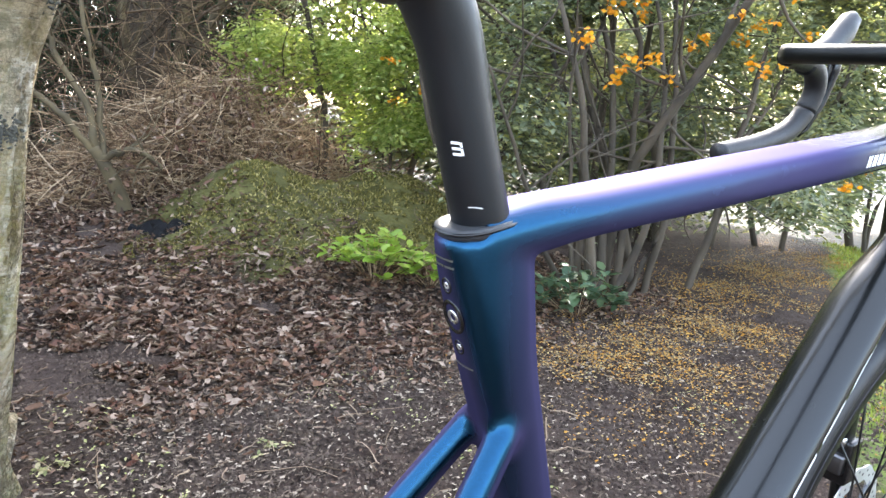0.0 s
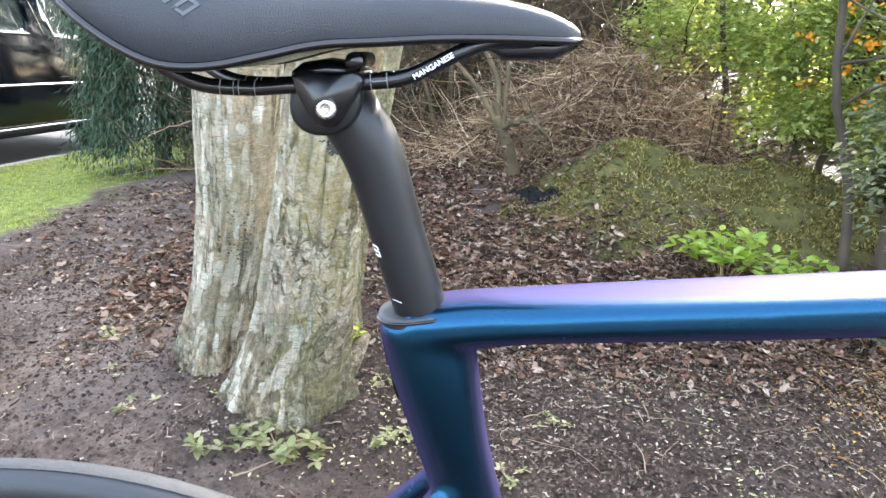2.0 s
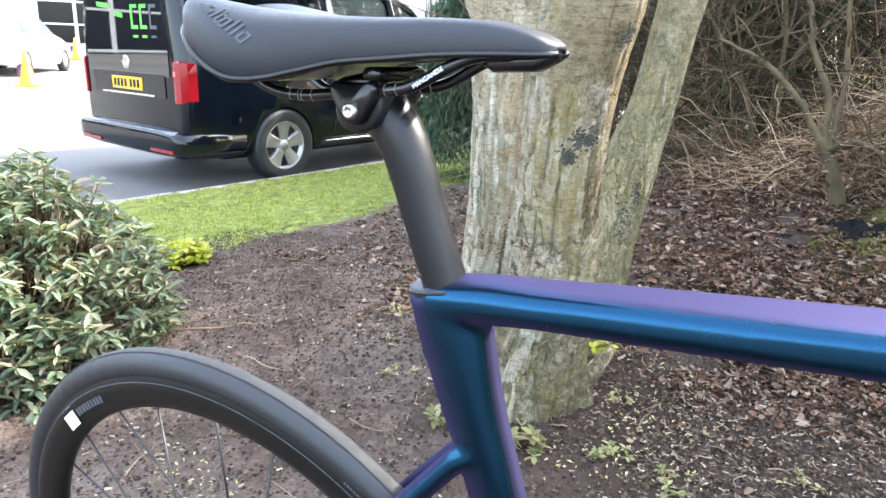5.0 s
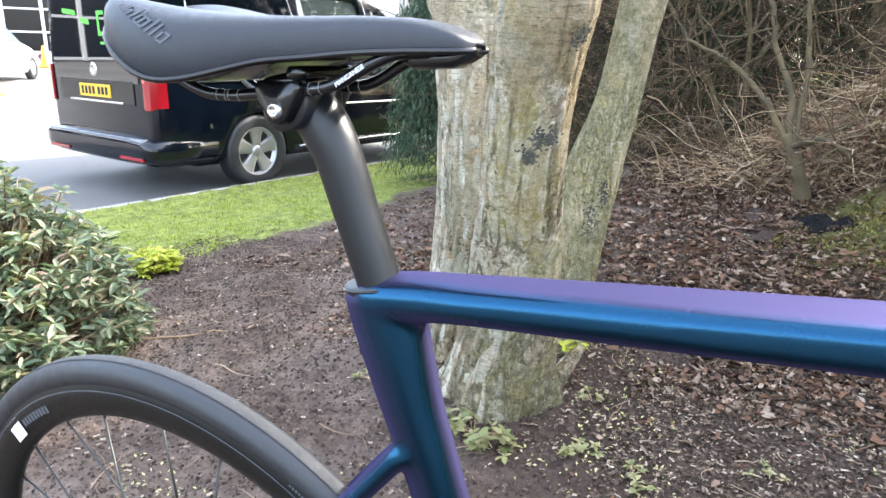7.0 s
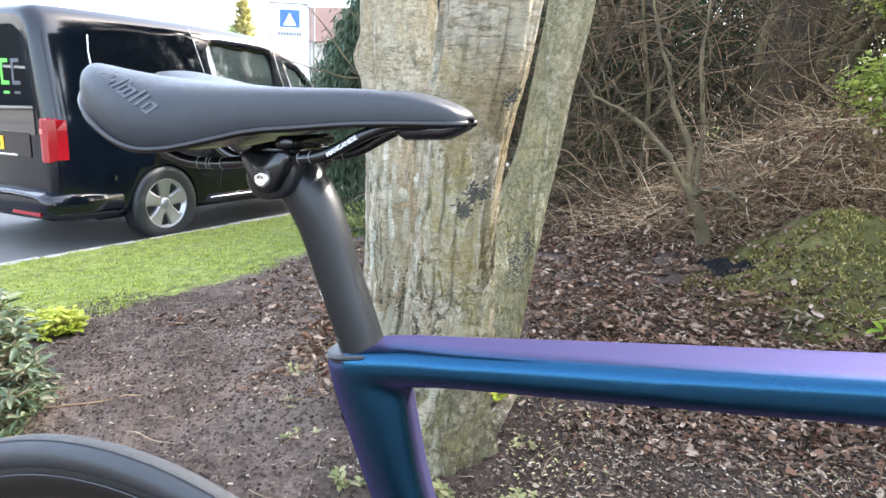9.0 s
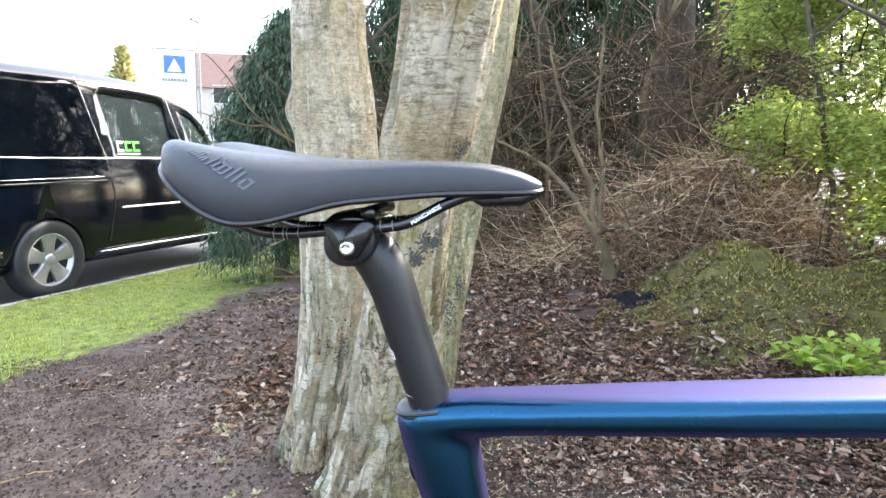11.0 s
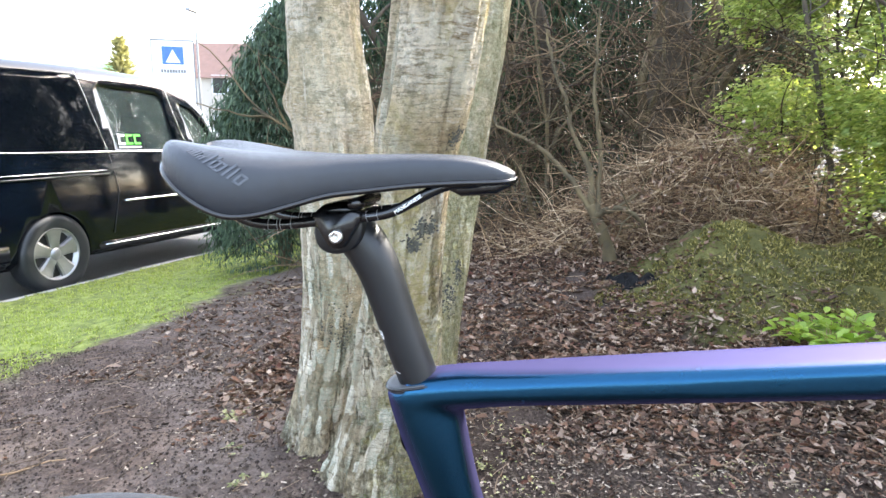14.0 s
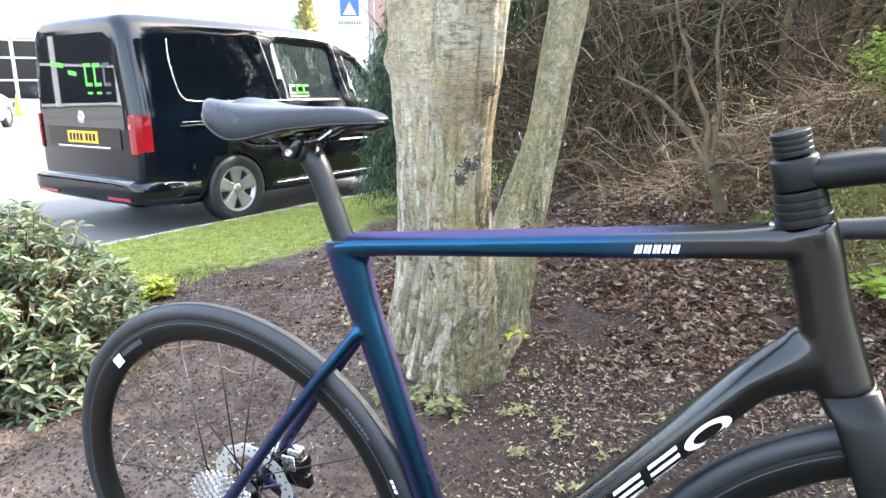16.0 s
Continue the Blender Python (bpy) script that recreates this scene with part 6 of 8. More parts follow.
    # wheels
    for s, y in ((1, 0.0), (1, 2.54), (-1, 0.0), (-1, 2.54)):
        w = new("wheel")
        w.parent = van
        w.matrix_basis = pose(s * 0.80, y, 0.345, 0, 0, 0 if s > 0 else 180) @ Matrix.Diagonal((1.0, 1.09, 1.09, 1.0))
        lathe("tyre", [(0.205, -0.09), (0.26, -0.10), (0.305, -0.095), (0.317, -0.07), (0.318, 0.07), (0.305, 0.09), (0.27, 0.098), (0.21, 0.085)], RUBBER, w, 48, "x", label="black car tyre")
        lathe("rim", [(0.212, 0.082), (0.205, 0.088), (0.196, 0.078), (0.190, 0.03), (0.0, 0.02)], ALLOY, w, 48, "x")
        lathe("wheel_well_disc", [(0.188, 0.0335), (0.0, 0.0335)], VAN_TRIM, w, 48, "x")
        lathe("hub_cap", [(0.0, 0.078), (0.025, 0.078), (0.032, 0.072), (0.05, 0.066), (0.06, 0.035)], ALLOY, w, 24, "x")
        for i in range(5):
            t = 2 * math.pi * i / 5 + 0.3
            c, sn = math.cos(t), math.sin(t)
            rings = []
            for r, half, out in ((0.035, 0.044, 0.066), (0.09, 0.046, 0.068), (0.15, 0.060, 0.072), (0.200, 0.080, 0.076)):
                rings.append([(x, c * r - sn * h, sn * r + c * h) for x, h in ((0.036, -half), (out - 0.008, -half), (out, -half * 0.7), (out, half * 0.7), (out - 0.008, half), (0.036, half))])
            loft("wheel_spoke", rings, ALLOY, w, "", smooth=False)
    # tail drawn out behind the rear axle and nose shortened, to fit the camera's view
    for ob in van.children_recursive:
        if ob.type == "MESH" and ob.parent.name.split(".")[0] != "wheel":
            for v in ob.data.vertices:
                v.co.y += -0.10 * float(step(-0.62, -0.80, v.co.y)) - 0.12 * max(0.0, v.co.y - 1.5)
    return van


build_van()
REAR_GLASS.node_tree.nodes["Principled BSDF"].inputs["IOR"].default_value = 1.75


# ---- beyond the road ----
def far_house(name, at, turn, w, d, h, wall, roof_h, label):
    ho = thing(name, label, "house", at, turn=turn)
    boxed("wall", (-w / 2, 0, 0), (w / 2, d, h), wall, ho)
    make("roof", [(-w / 2 - 0.3, -0.3, h), (w / 2 + 0.3, -0.3, h), (w / 2 + 0.3, d + 0.3, h), (-w / 2 - 0.3, d + 0.3, h), (-w / 2 - 0.3, d / 2, h + roof_h), (w / 2 + 0.3, d / 2, h + roof_h)], [(0, 1, 5, 4), (2, 3, 4, 5), (0, 4, 3), (1, 2, 5), (3, 2, 1, 0)], ROOF_TILE, ho, False)
    for i in range(3):
        for z in (0.9, 3.4):
            x = -w / 2 + w * (i + 0.5) / 3
            win = boxed("window", (x - 0.5, -0.06, z), (x + 0.5, 0.04, z + 1.2), SIGN_WHITE, ho)
            boxed("pane", (x - 0.42, -0.08, z + 0.08), (x + 0.42, -0.055, z + 1.12), TINTED, win)
    return ho


def shop(name, at, turn, w, h, bays, label, colours):
    """A flat-fronted showroom: posts, transoms and glazing in white frames with coloured fascia panels."""
    s = thing(name, label, "building", at, turn=turn)
    boxed("wall", (-w / 2, 0.12, 0), (w / 2, 9.0, h), WHITE_WALL, s)
    boxed("fascia", (-w / 2, -0.25, h * 0.66), (w / 2, 0.12, h * 0.84), colours[0], s)
    boxed("fascia", (-w / 2 - 0.01, -0.28, h * 0.84), (w / 2 + 0.01, 0.12, h), colours[1], s)
    step_w = w / bays
    for i in range(bays + 1):
        x = -w / 2 + i * step_w
        boxed("post", (x - 0.09, -0.05, 0), (x + 0.09, 0.11, h * 0.66), SIGN_WHITE, s)
    for z in (0.05, h * 0.22, h * 0.45, h * 0.63):
        boxed("transom", (-w / 2, -0.03, z), (w / 2, 0.10, z + 0.1), SIGN_WHITE, s)
    for i in range(bays):
        x = -w / 2 + i * step_w
        boxed("pane", (x + 0.09, 0.02, 0.15), (x + step_w - 0.09, 0.06, h * 0.63), TINTED, s)
    return s


shop("showroom", (-34.0, 33.0, 0.3), 52, 20, 5.6, 10, "white showroom with green fascia panels across the road", (WHITE_WALL, GREEN_PANEL))
shop("showroom", (-45.0, 16.0, 0.5), 75, 14, 5.2, 8, "white showroom with blue fascia panels across the road", (WHITE_WALL, BLUE_PANEL))
shop("showroom", (-30.0, -6.0, 0.3), 75, 34, 7.5, 12, "white glazed showroom front mirrored in the van", (WHITE_WALL, WHITE_WALL))
far_house("brick_house", (-20.6, 40.0, 0.4), 20, 7, 7, 4.4, BRICK, 2.6, "red brick house with tiled roof far off")


def sign_board():
    s = thing("sign_board", "white roadside sign with a blue square on posts", "sign", (-13.37, 22.6, 0.1), turn=29)
    boxed("board", (-0.70, -0.04, 1.75), (0.70, 0.04, 4.4), SIGN_WHITE, s, 0.01)
    boxed("frame", (-0.74, -0.03, 4.4), (0.74, 0.03, 4.46), DARK_STEEL, s)
    boxed("frame", (-0.74, -0.03, 1.7), (-0.70, 0.03, 4.4), DARK_STEEL, s)
    boxed("frame", (0.70, -0.03, 1.7), (0.74, 0.03, 4.4), DARK_STEEL, s)
    boxed("blue_square", (-0.36, -0.05, 3.58), (0.36, -0.041, 4.2), BLUE_PANEL, s)
    make("white_triangle", [(-0.25, -0.055, 3.64), (0.25, -0.055, 3.64), (0, -0.055, 4.1), (-0.25, -0.051, 3.64), (0.25, -0.051, 3.64), (0, -0.051, 4.1)], [(0, 1, 2), (3, 5, 4), (0, 3, 4, 1), (1, 4, 5, 2), (2, 5, 3, 0)], SIGN_WHITE, s, False)
    for i in range(9):
        boxed("sign_bar", (-0.42 + 0.095 * i, -0.05, 3.28), (-0.35 + 0.095 * i, -0.041, 3.40), DARK_STEEL, s)
    for i in range(4):
        boxed("sign_bar", (-0.15 + 0.09 * i, -0.05, 2.2), (-0.09 + 0.09 * i, -0.041, 2.32), GREY_INK, s)
    for x in (-0.4, 0.4):
        boxed("post", (x - 0.04, 0.04, 0), (x + 0.04, 0.10, 3.9), DARK_STEEL, s)
    return s


sign_board()
lamp = thing("street_lamp", "thin grey street lamp post far off", "street lamp", (-17.3, 31.5, 0.2))
tube("post", [(0, 0, 0), (0, 0, 3), (0, 0, 7.0)], [0.07, 0.06, 0.045], DARK_STEEL, lamp, 12, 10)
boxed("lamp_head", (-0.12, -0.7, 6.95), (0.12, 0.05, 7.08), DARK_STEEL, lamp, 0.03)


def cone(at):
    c = thing("traffic_cone", "orange traffic cone with a round blue and red sign", "traffic cone", at, "cones on the forecourt")
    boxed("base", (-0.2, -0.2, 0), (0.2, 0.2, 0.05), CONE_ORANGE, c, 0.015)
    lathe("cone", [(0.16, 0.05), (0.115, 0.30), (0.10, 0.36), (0.075, 0.5), (0.035, 0.74), (0.0, 0.75)], CONE_ORANGE, c, 24, "z")
    d = lathe("round_sign", [(0.0, -0.012), (0.085, -0.012), (0.085, 0.0)], BLUE_PANEL, c, 24, "y", (0, -0.13, 0.36))
    lathe("red_ring", [(0.085, -0.002), (0.085, -0.016), (0.108, -0.016), (0.108, -0.002)], RED_LENS, c, 24, "y", (0, -0.13, 0.36))
    b = boxed("red_bar", (-0.08, -0.150, 0.35), (0.08, -0.143, 0.372), RED_LENS, c)
    c.rotation_euler[2] = radians(-55)
    return c


def parked_car(at, turn):
    c = thing("car", "white hatchback parked on the forecourt", "car", at, turn=turn)
    rows = [(-2.0, 0.70, 0.5, 0.75, 0.8), (-1.9, 0.82, 0.3, 0.9, 1.05), (-1.5, 0.86, 0.22, 0.95, 1.40), (-0.6, 0.87, 0.2, 0.95, 1.47), (0.2, 0.87, 0.2, 0.95, 1.43), (0.8, 0.87, 0.2, 0.93, 1.1), (1.3, 0.86, 0.22, 0.86, 0.92), (1.9, 0.80, 0.3, 0.7, 0.74), (2.05, 0.68, 0.4, 0.55, 0.58)]
    rings = []
    for y, w, sill, sh, top in smooth_line(rows, 40):
        half = [(0, sill), (w * 0.93, sill), (w, sill + 0.1), (w, (sill + sh) / 2), (w * 0.97, sh), (w * 0.82, sh + (top - sh) * 0.8), (w * 0.70, top - 0.01), (0.0, top)]
        rings.append([(x, y, z) for x, z in half + [(-x, z) for x, z in half[1:-1]][::-1]])
    loft("body", rings, CAR_WHITE, c)
    for s in (-1, 1):
        v = [(s * 0.835, -1.35, 0.98), (s * 0.835, 0.75, 0.98), (s * 0.72, 0.25, 1.34), (s * 0.70, -0.5, 1.39), (s * 0.72, -1.2, 1.33)]
        make("side_window", v, [(0, 1, 2, 3, 4)], TINTED, c, False)
        for y in (-1.3, 1.3):
            w = lathe("wheel", [(0.20, s * 0.10), (0.27, s * 0.11), (0.31, s * 0.09), (0.315, -s * 0.05)], RUBBER, c, 28, "x", (s * 0.78, y, 0.315))
            lathe("rim", [(0.0, s * 0.095), (0.06, s * 0.10), (0.2, s * 0.09), (0.205, s * 0.08)], ALLOY, w, 10, "x", (s * 0.78, y, 0.315))
    return c


cone((-14.1, 8.37, -0.12))
cone((-23.1, 15.68, 0.13))
parked_car((-17.9, 10.3, -0.02), 38)
fir = thing("far_conifer", "dull olive conifer far across the road", "tree", (-25.6, 37.5, 0.2))
tube("trunk", [(0, 0, 0), (0, 0, 3), (0, 0, 6.5)], [0.2, 0.14, 0.03], LIMB, fir, 12, 8)
fn = 1800
fh = 1.0 + 5.8 * rng.random(fn) ** 0.8
fr = (7.0 - fh) * 0.22 * np.sqrt(rng.random(fn)) * rng.uniform(0.7, 1.15, fn)
fa = rng.uniform(0, 2 * np.pi, fn)
spread("crown", [(0, -0.06, 0), (0.3, -0.03, 0.06), (0.3, 0.03, 0.06), (0, 0.06, 0)], [(0, 1, 2, 3)], affine(np.column_stack([1.5 * fr * np.cos(fa), 1.5 * fr * np.sin(fa), fh]), fa, rng.uniform(-0.6, 0.2, fn), rng.uniform(-0.5, 0.5, fn), rng.uniform(0.8, 1.6, fn)), FAR_LEAF, fir)


# ---- planting ----
LEAF_V = [(0, 0, 0), (0.35, -0.26, 0.05), (0.35, 0, -0.03), (0.35, 0.26, 0.05), (0.75, -0.2, 0.02), (0.75, 0, -0.05), (0.75, 0.2, 0.02), (1.0, 0, -0.09)]
LEAF_F = [(0, 1, 2), (0, 2, 3), (1, 4, 5), (1, 5, 2), (2, 5, 6), (2, 6, 3), (4, 7, 5), (5, 7, 6)]
KITE_V = [(0, 0, 0), (0.45, -0.25, 0.06), (1.0, 0, -0.08), (0.45, 0.25, 0.06)]
KITE_F = [(0, 1, 2), (0, 2, 3)]
CURL_V = [(-0.5, 0, 0.03), (-0.2, -0.3, 0.10), (-0.15, 0, 0.0), (-0.2, 0.27, 0.14), (0.25, -0.24, 0.12), (0.25, 0.02, 0.02), (0.22, 0.22, 0.06), (0.55, 0.03, 0.12)]
SPRIG_V = [(0, -0.035, 0), (0.5, -0.09, -0.06), (1, -0.02, -0.2), (1, 0.02, -0.2), (0.5, 0.09, -0.06), (0, 0.035, 0)]
SPRIG_F = [(0, 1, 4, 5), (1, 2, 3, 4)]


def uni(lo, hi, n):
    return rng.uniform(lo, hi, n)


def in_ellipsoids(blobs, n):
    """n places in a crown of blobs (x, y, z, rx, ry, rz), thicker towards the skin."""
    blobs = np.asarray(blobs, float)
    vol = np.prod(blobs[:, 3:], axis=1)
    pick = blobs[rng.choice(len(blobs), n, p=vol / vol.sum())]
    d = rng.normal(size=(n, 3))
    d /= np.linalg.norm(d, axis=1)[:, None]
    r = rng.random(n) ** 0.45 * uni(0.8, 1.12, n)
    return pick[:, :3] + d * r[:, None] * pick[:, 3:], d


def foliage(name, blobs, n, size, material, parent, droop=0.3, shape=(LEAF_V, LEAF_F), gap=-0.16):
    pos, d = in_ellipsoids(blobs, n)
    keep = np.array([noise.noise(Vector(p) * 3.1) + 0.35 * noise.noise(Vector(p) * 9) > gap for p in pos])
    pos, d = pos[keep], d[keep]
    m = len(pos)
    yaw = np.arctan2(d[:, 1], d[:, 0]) + uni(-1.2, 1.2, m)
    return spread(name, shape[0], shape[1], affine(pos, yaw, uni(-0.5, 0.5, m) + droop, uni(-0.8, 0.8, m), uni(size * 0.6, size * 1.25, m)), material, parent)


def wander(start, way, length, n, bend, sag=0.0):
    """A crooked line of n points."""
    p, d = np.array(start, float), np.array(way, float)
    d /= np.linalg.norm(d)
    out = [p.copy()]
    for i in range(n - 1):
        d = d + rng.normal(size=3) * bend
        d[2] -= sag
        d /= np.linalg.norm(d)
        p = p + d * length / (n - 1)
        out.append(p.copy())
    return np.array(out)


def taper(n, r0, r1):
    return np.linspace(r0, r1, n)


def branchy(name, base, ways, length, r0, material, parent, kids=5, bend=0.18):
    """Limbs with side branches from one foot, a mesh for each limb."""
    for way in ways:
        lines = []
        L = length * rng.uniform(0.8, 1.15)
        main = wander(base, way, L, 12, bend * 0.6)
        lines.append((main, taper(12, r0, r0 * 0.35)))
        for k in range(kids):
            i = rng.integers(3, 11)
            sub = wander(main[i], (main[i] - main[i - 1]) / np.linalg.norm(main[i] - main[i - 1]) + rng.normal(size=3) * 0.7, L * rng.uniform(0.3, 0.6), 8, bend)
            lines.append((sub, taper(8, r0 * 0.4, r0 * 0.12)))
        tubes(name, lines, material, parent, 7)


# -- litter on the ground --
def litter_places(n, boxes):
    """Places over patches of ground (x0, x1, y0, y1, share)."""
    w = np.array([b[4] for b in boxes], float)
    pick = np.array(boxes)[rng.choice(len(boxes), n, p=w / w.sum())]
    x, y = pick[:, 0] + (pick[:, 1] - pick[:, 0]) * rng.random(n), pick[:, 2] + (pick[:, 3] - pick[:, 2]) * rng.random(n)
    keep = np.array([noise.noise(Vector((a * 1.9, b * 1.9, 3))) + 0.6 * noise.noise(Vector((a * 6, b * 6, 8))) > (-0.42 if a < -0.2 else -0.50) for a, b in zip(x, y)])
    return x[keep], y[keep]


x, y = litter_places(40000, [(-1.0, 1.1, 1.75, 3.8, 5.5), (0.2, 2.6, 1.35, 2.2, 4), (0.2, 1.5, 1.2, 2.6, 2), (-0.2, 1.9, 0.9, 1.8, 0.9), (-2.0, 1.6, 0.2, 1.8, 0.35), (-0.3, 0.7, 3.0, 4.6, 1.5), (-0.9, -0.2, 1.3, 2.2, 0.6), (-1.9, -0.4, 2.0, 4.2, 1.2)])
keep = ~((((x - 1.62) / 0.95) ** 2 + ((y - 2.85) / 0.62) ** 2 < 1) & (rng.random(len(x)) > 0.42))
x, y = x[keep], y[keep]
keep = (y > 1.75) | (rng.random(len(x)) < 0.25 + 0.65 * np.clip((y - 1.15) / 0.6, 0, 1))
x, y = x[keep], y[keep]
n = len(x)
near = 0.5 + 0.6 * np.clip((y - 1.0) / 0.8, 0, 1)[:, None]
tagged(spread("leaf_litter", CURL_V, LEAF_F, affine(np.column_stack([x, y, height(x, y) + uni(0.001, 0.016, n)]), uni(0, 6.3, n), uni(-0.5, 0.5, n), uni(-0.6, 0.6, n), near * np.column_stack([0.010 + 0.052 * rng.random(n) ** 2.6, 0.007 + 0.040 * rng.random(n) ** 2.3, uni(0.02, 0.09, n)])), LITTER), "dead brown leaves strewn over the soil", "leaf litter", kind="stuff")
x, y = litter_places(60000, [(-2.4, 0.6, -0.3, 2.4, 3), (0.2, 2.6, 0.4, 2.0, 4), (-0.4, 1.6, 1.0, 2.8, 4), (-2.0, -0.4, 2.0, 4.0, 1.2)])
n = len(x)
tagged(spread("wood_chips", [(-0.5, -0.16, 0), (0.5, -0.13, 0.02), (0.46, 0.15, 0.05), (-0.48, 0.14, 0.04)], [(0, 1, 2, 3)], affine(np.column_stack([x, y, height(x, y) + uni(0.001, 0.007, n)]), uni(0, 6.3, n), uni(-0.3, 0.3, n), uni(-0.5, 0.5, n), np.column_stack([uni(0.004, 0.018, n), uni(0.005, 0.022, n), uni(0.02, 0.05, n)])), PALE_BITS), "pale bark chips and crumbs on the soil", "wood chips", kind="stuff")
x, y = np.concatenate([uni(-2.6, 0.7, 40000), uni(0.2, 2.8, 45000)]), np.concatenate([uni(-0.3, 2.6, 40000), uni(0.3, 2.3, 45000)])
n = len(x)
tagged(spread("soil_crumbs", [(-0.5, -0.4, -0.1), (0.5, -0.35, -0.1), (0.05, 0.55, -0.1), (0.05, -0.05, 0.55)], [(0, 1, 3), (1, 2, 3), (2, 0, 3)], affine(np.column_stack([x, y, height(x, y)]), uni(0, 6.3, n), uni(-0.4, 0.4, n), uni(-0.4, 0.4, n), uni(0.005, 0.015, n)), CRUMB), "loose dark soil crumbs", "soil", kind="stuff")
px0, py0 = rng.normal(2.15, 0.72, 76000), rng.normal(1.16, 0.33, 76000)
far = rng.random(76000) < 0.3
px0[far], py0[far] = rng.normal(3.7, 0.55, far.sum()), rng.normal(1.5, 0.25, far.sum())
keep = np.array([noise.noise(Vector((a * 3, b * 3, 2))) + 0.7 * noise.noise(Vector((a * 9, b * 9, 4))) > rng.uniform(-0.6, 0.9) for a, b in zip(px0, py0)])
keep &= px0 > 1.15 + 0.45 * rng.random(76000)
x, y = px0[keep], py0[keep]
n = len(x)
tagged(spread("fallen_petals", [(-0.5, -0.35, 0), (0.5, -0.3, 0.1), (0.45, 0.35, 0.2), (-0.45, 0.3, 0.1)], [(0, 1, 2, 3)], affine(np.column_stack([x, y, height(x, y) + uni(0.002, 0.012, n)]), uni(0, 6.3, n), uni(-0.4, 0.4, n), uni(-0.5, 0.5, n), uni(0.004, 0.0095, n)), PETALS), "orange petals fallen on the soil", "petals", kind="stuff")
lines = []
for k in range(1100):
    a, b = rng.uniform(-2.3, 2.4), rng.uniform(0.2, 3.8)
    L = rng.uniform(0.03, 0.06) + 0.2 * rng.random() ** 3
    w = wander((a, b, 0), (rng.normal(), rng.normal(), 0), L, 6, 0.22)
    w[:, 2] = height(w[:, 0], w[:, 1]) + 0.006 + 0.01 * rng.random()
    lines.append((w, taper(6, rng.uniform(0.0008, 0.0026), 0.0006)))
tagged(tubes("fallen_twigs", lines, DRY_TWIG, None, 5), "thin dry twigs lying on the soil", "twigs", kind="stuff")


# -- grass and moss --
def blades(name, x, y, h, w, material, label, lean=0.5):
    n = len(x)
    m = affine(np.column_stack([x, y, height(x, y) - 0.004]), uni(0, 6.3, n), uni(-lean, lean, n), uni(-lean, lean, n), np.column_stack([w * uni(0.7, 1.3, n), w * uni(0.7, 1.3, n), h * uni(0.5, 1.3, n)]))
    return tagged(spread(name, [(-0.5, 0, 0), (0.5, 0, 0), (0.35, 0.25, 0.55), (-0.35, 0.25, 0.55), (0.0, 0.9, 1.0)], [(0, 1, 2), (0, 2, 3), (3, 2, 4)], m, material), label, "grass", kind="stuff")


def wobble(x, y, s):
    return np.array([noise.noise(Vector((a * s, b * s, 5))) + 0.5 * noise.noise(Vector((a * s * 2.7, b * s * 2.7, 9))) for a, b in zip(x, y)])


x, y = uni(-4.4, -1.6, 60000), 1.6 + 7.5 * rng.random(60000) ** 1.5
keep = (x > kerb_x(y) + 0.02) & (x - 0.12 * (y - 3) + 0.45 * wobble(x, y, 1.4) < -2.12) & (y + 0.35 * wobble(x, y, 2.2) > 2.12) & (wobble(x, y, 3.3) + 0.5 * wobble(x, y, 8.0) > -0.30) & (rng.random(60000) < 0.50 + 0.9 * (wobble(x, y, 6.0) + 0.3))
blades("lawn_grass", x[keep], y[keep], 0.022, 0.006, GRASS, "short bright lawn grass beside the road")
x, y = uni(1.6, 4.8, 26000), uni(-0.45, 1.9, 26000)
keep = (y - 0.5 * x + 0.12 * wobble(x, y, 3.0) < -0.56) & (x > 1.65 + 0.2 * rng.random(26000))
blades("lawn_grass", x[keep], y[keep], 0.028, 0.006, GRASS, "sunny lawn grass past the front wheel")
x, y = uni(0.4, 2.9, 95000), uni(1.95, 3.8, 95000)
d = ((x - 1.62) / 1.02) ** 2 + ((y - 2.85) / 0.70) ** 2 + 0.75 * wobble(x, y, 2.4)
keep = (d < 0.95) & (wobble(x, y, 9.0) + 0.6 * wobble(x, y, 3.4) > -0.16)
blades("moss", x[keep], y[keep], 0.018, 0.010, MOSS, "low green moss over the mound", 0.9)


# -- small plants --
def plant(name, at, n, size, spreadr, tall, material, label, category="plant", group="", stalk=True):
    """A small plant: stalks from one foot, each ending in leaves."""
    p = thing(name, label, category, (at[0], at[1], float(height(at[0], at[1]))), group)
    lines, pos, yaw, pit = [], [], [], []
    for k in range(n):
        a, r = rng.uniform(0, 6.28), spreadr * math.sqrt(rng.random())
        tip = np.array([r * math.cos(a), r * math.sin(a), tall * rng.uniform(0.35, 1.0) * (1 - 0.4 * r / spreadr)])
        lines.append((np.array([[0.2 * tip[0], 0.2 * tip[1], 0], [0.7 * tip[0], 0.7 * tip[1], 0.6 * tip[2]], tip]), 0.0012))
        for j in range(5):
            pos.append(tip - np.array([0, 0, rng.uniform(0, 0.25) * tip[2]]))
            yaw.append(2 * math.pi * j / 5 + rng.uniform(-0.5, 0.5))
            pit.append(rng.uniform(-0.7, 0.35))
    if stalk:
        tubes("stalk", lines, TWIG, p, 4)
    m = len(pos)
    spread("leaves", LEAF_V, LEAF_F, affine(np.array(pos), np.array(yaw), np.array(pit), uni(-0.4, 0.4, m), uni(size * 0.7, size * 1.2, m)), material, p)
    return p


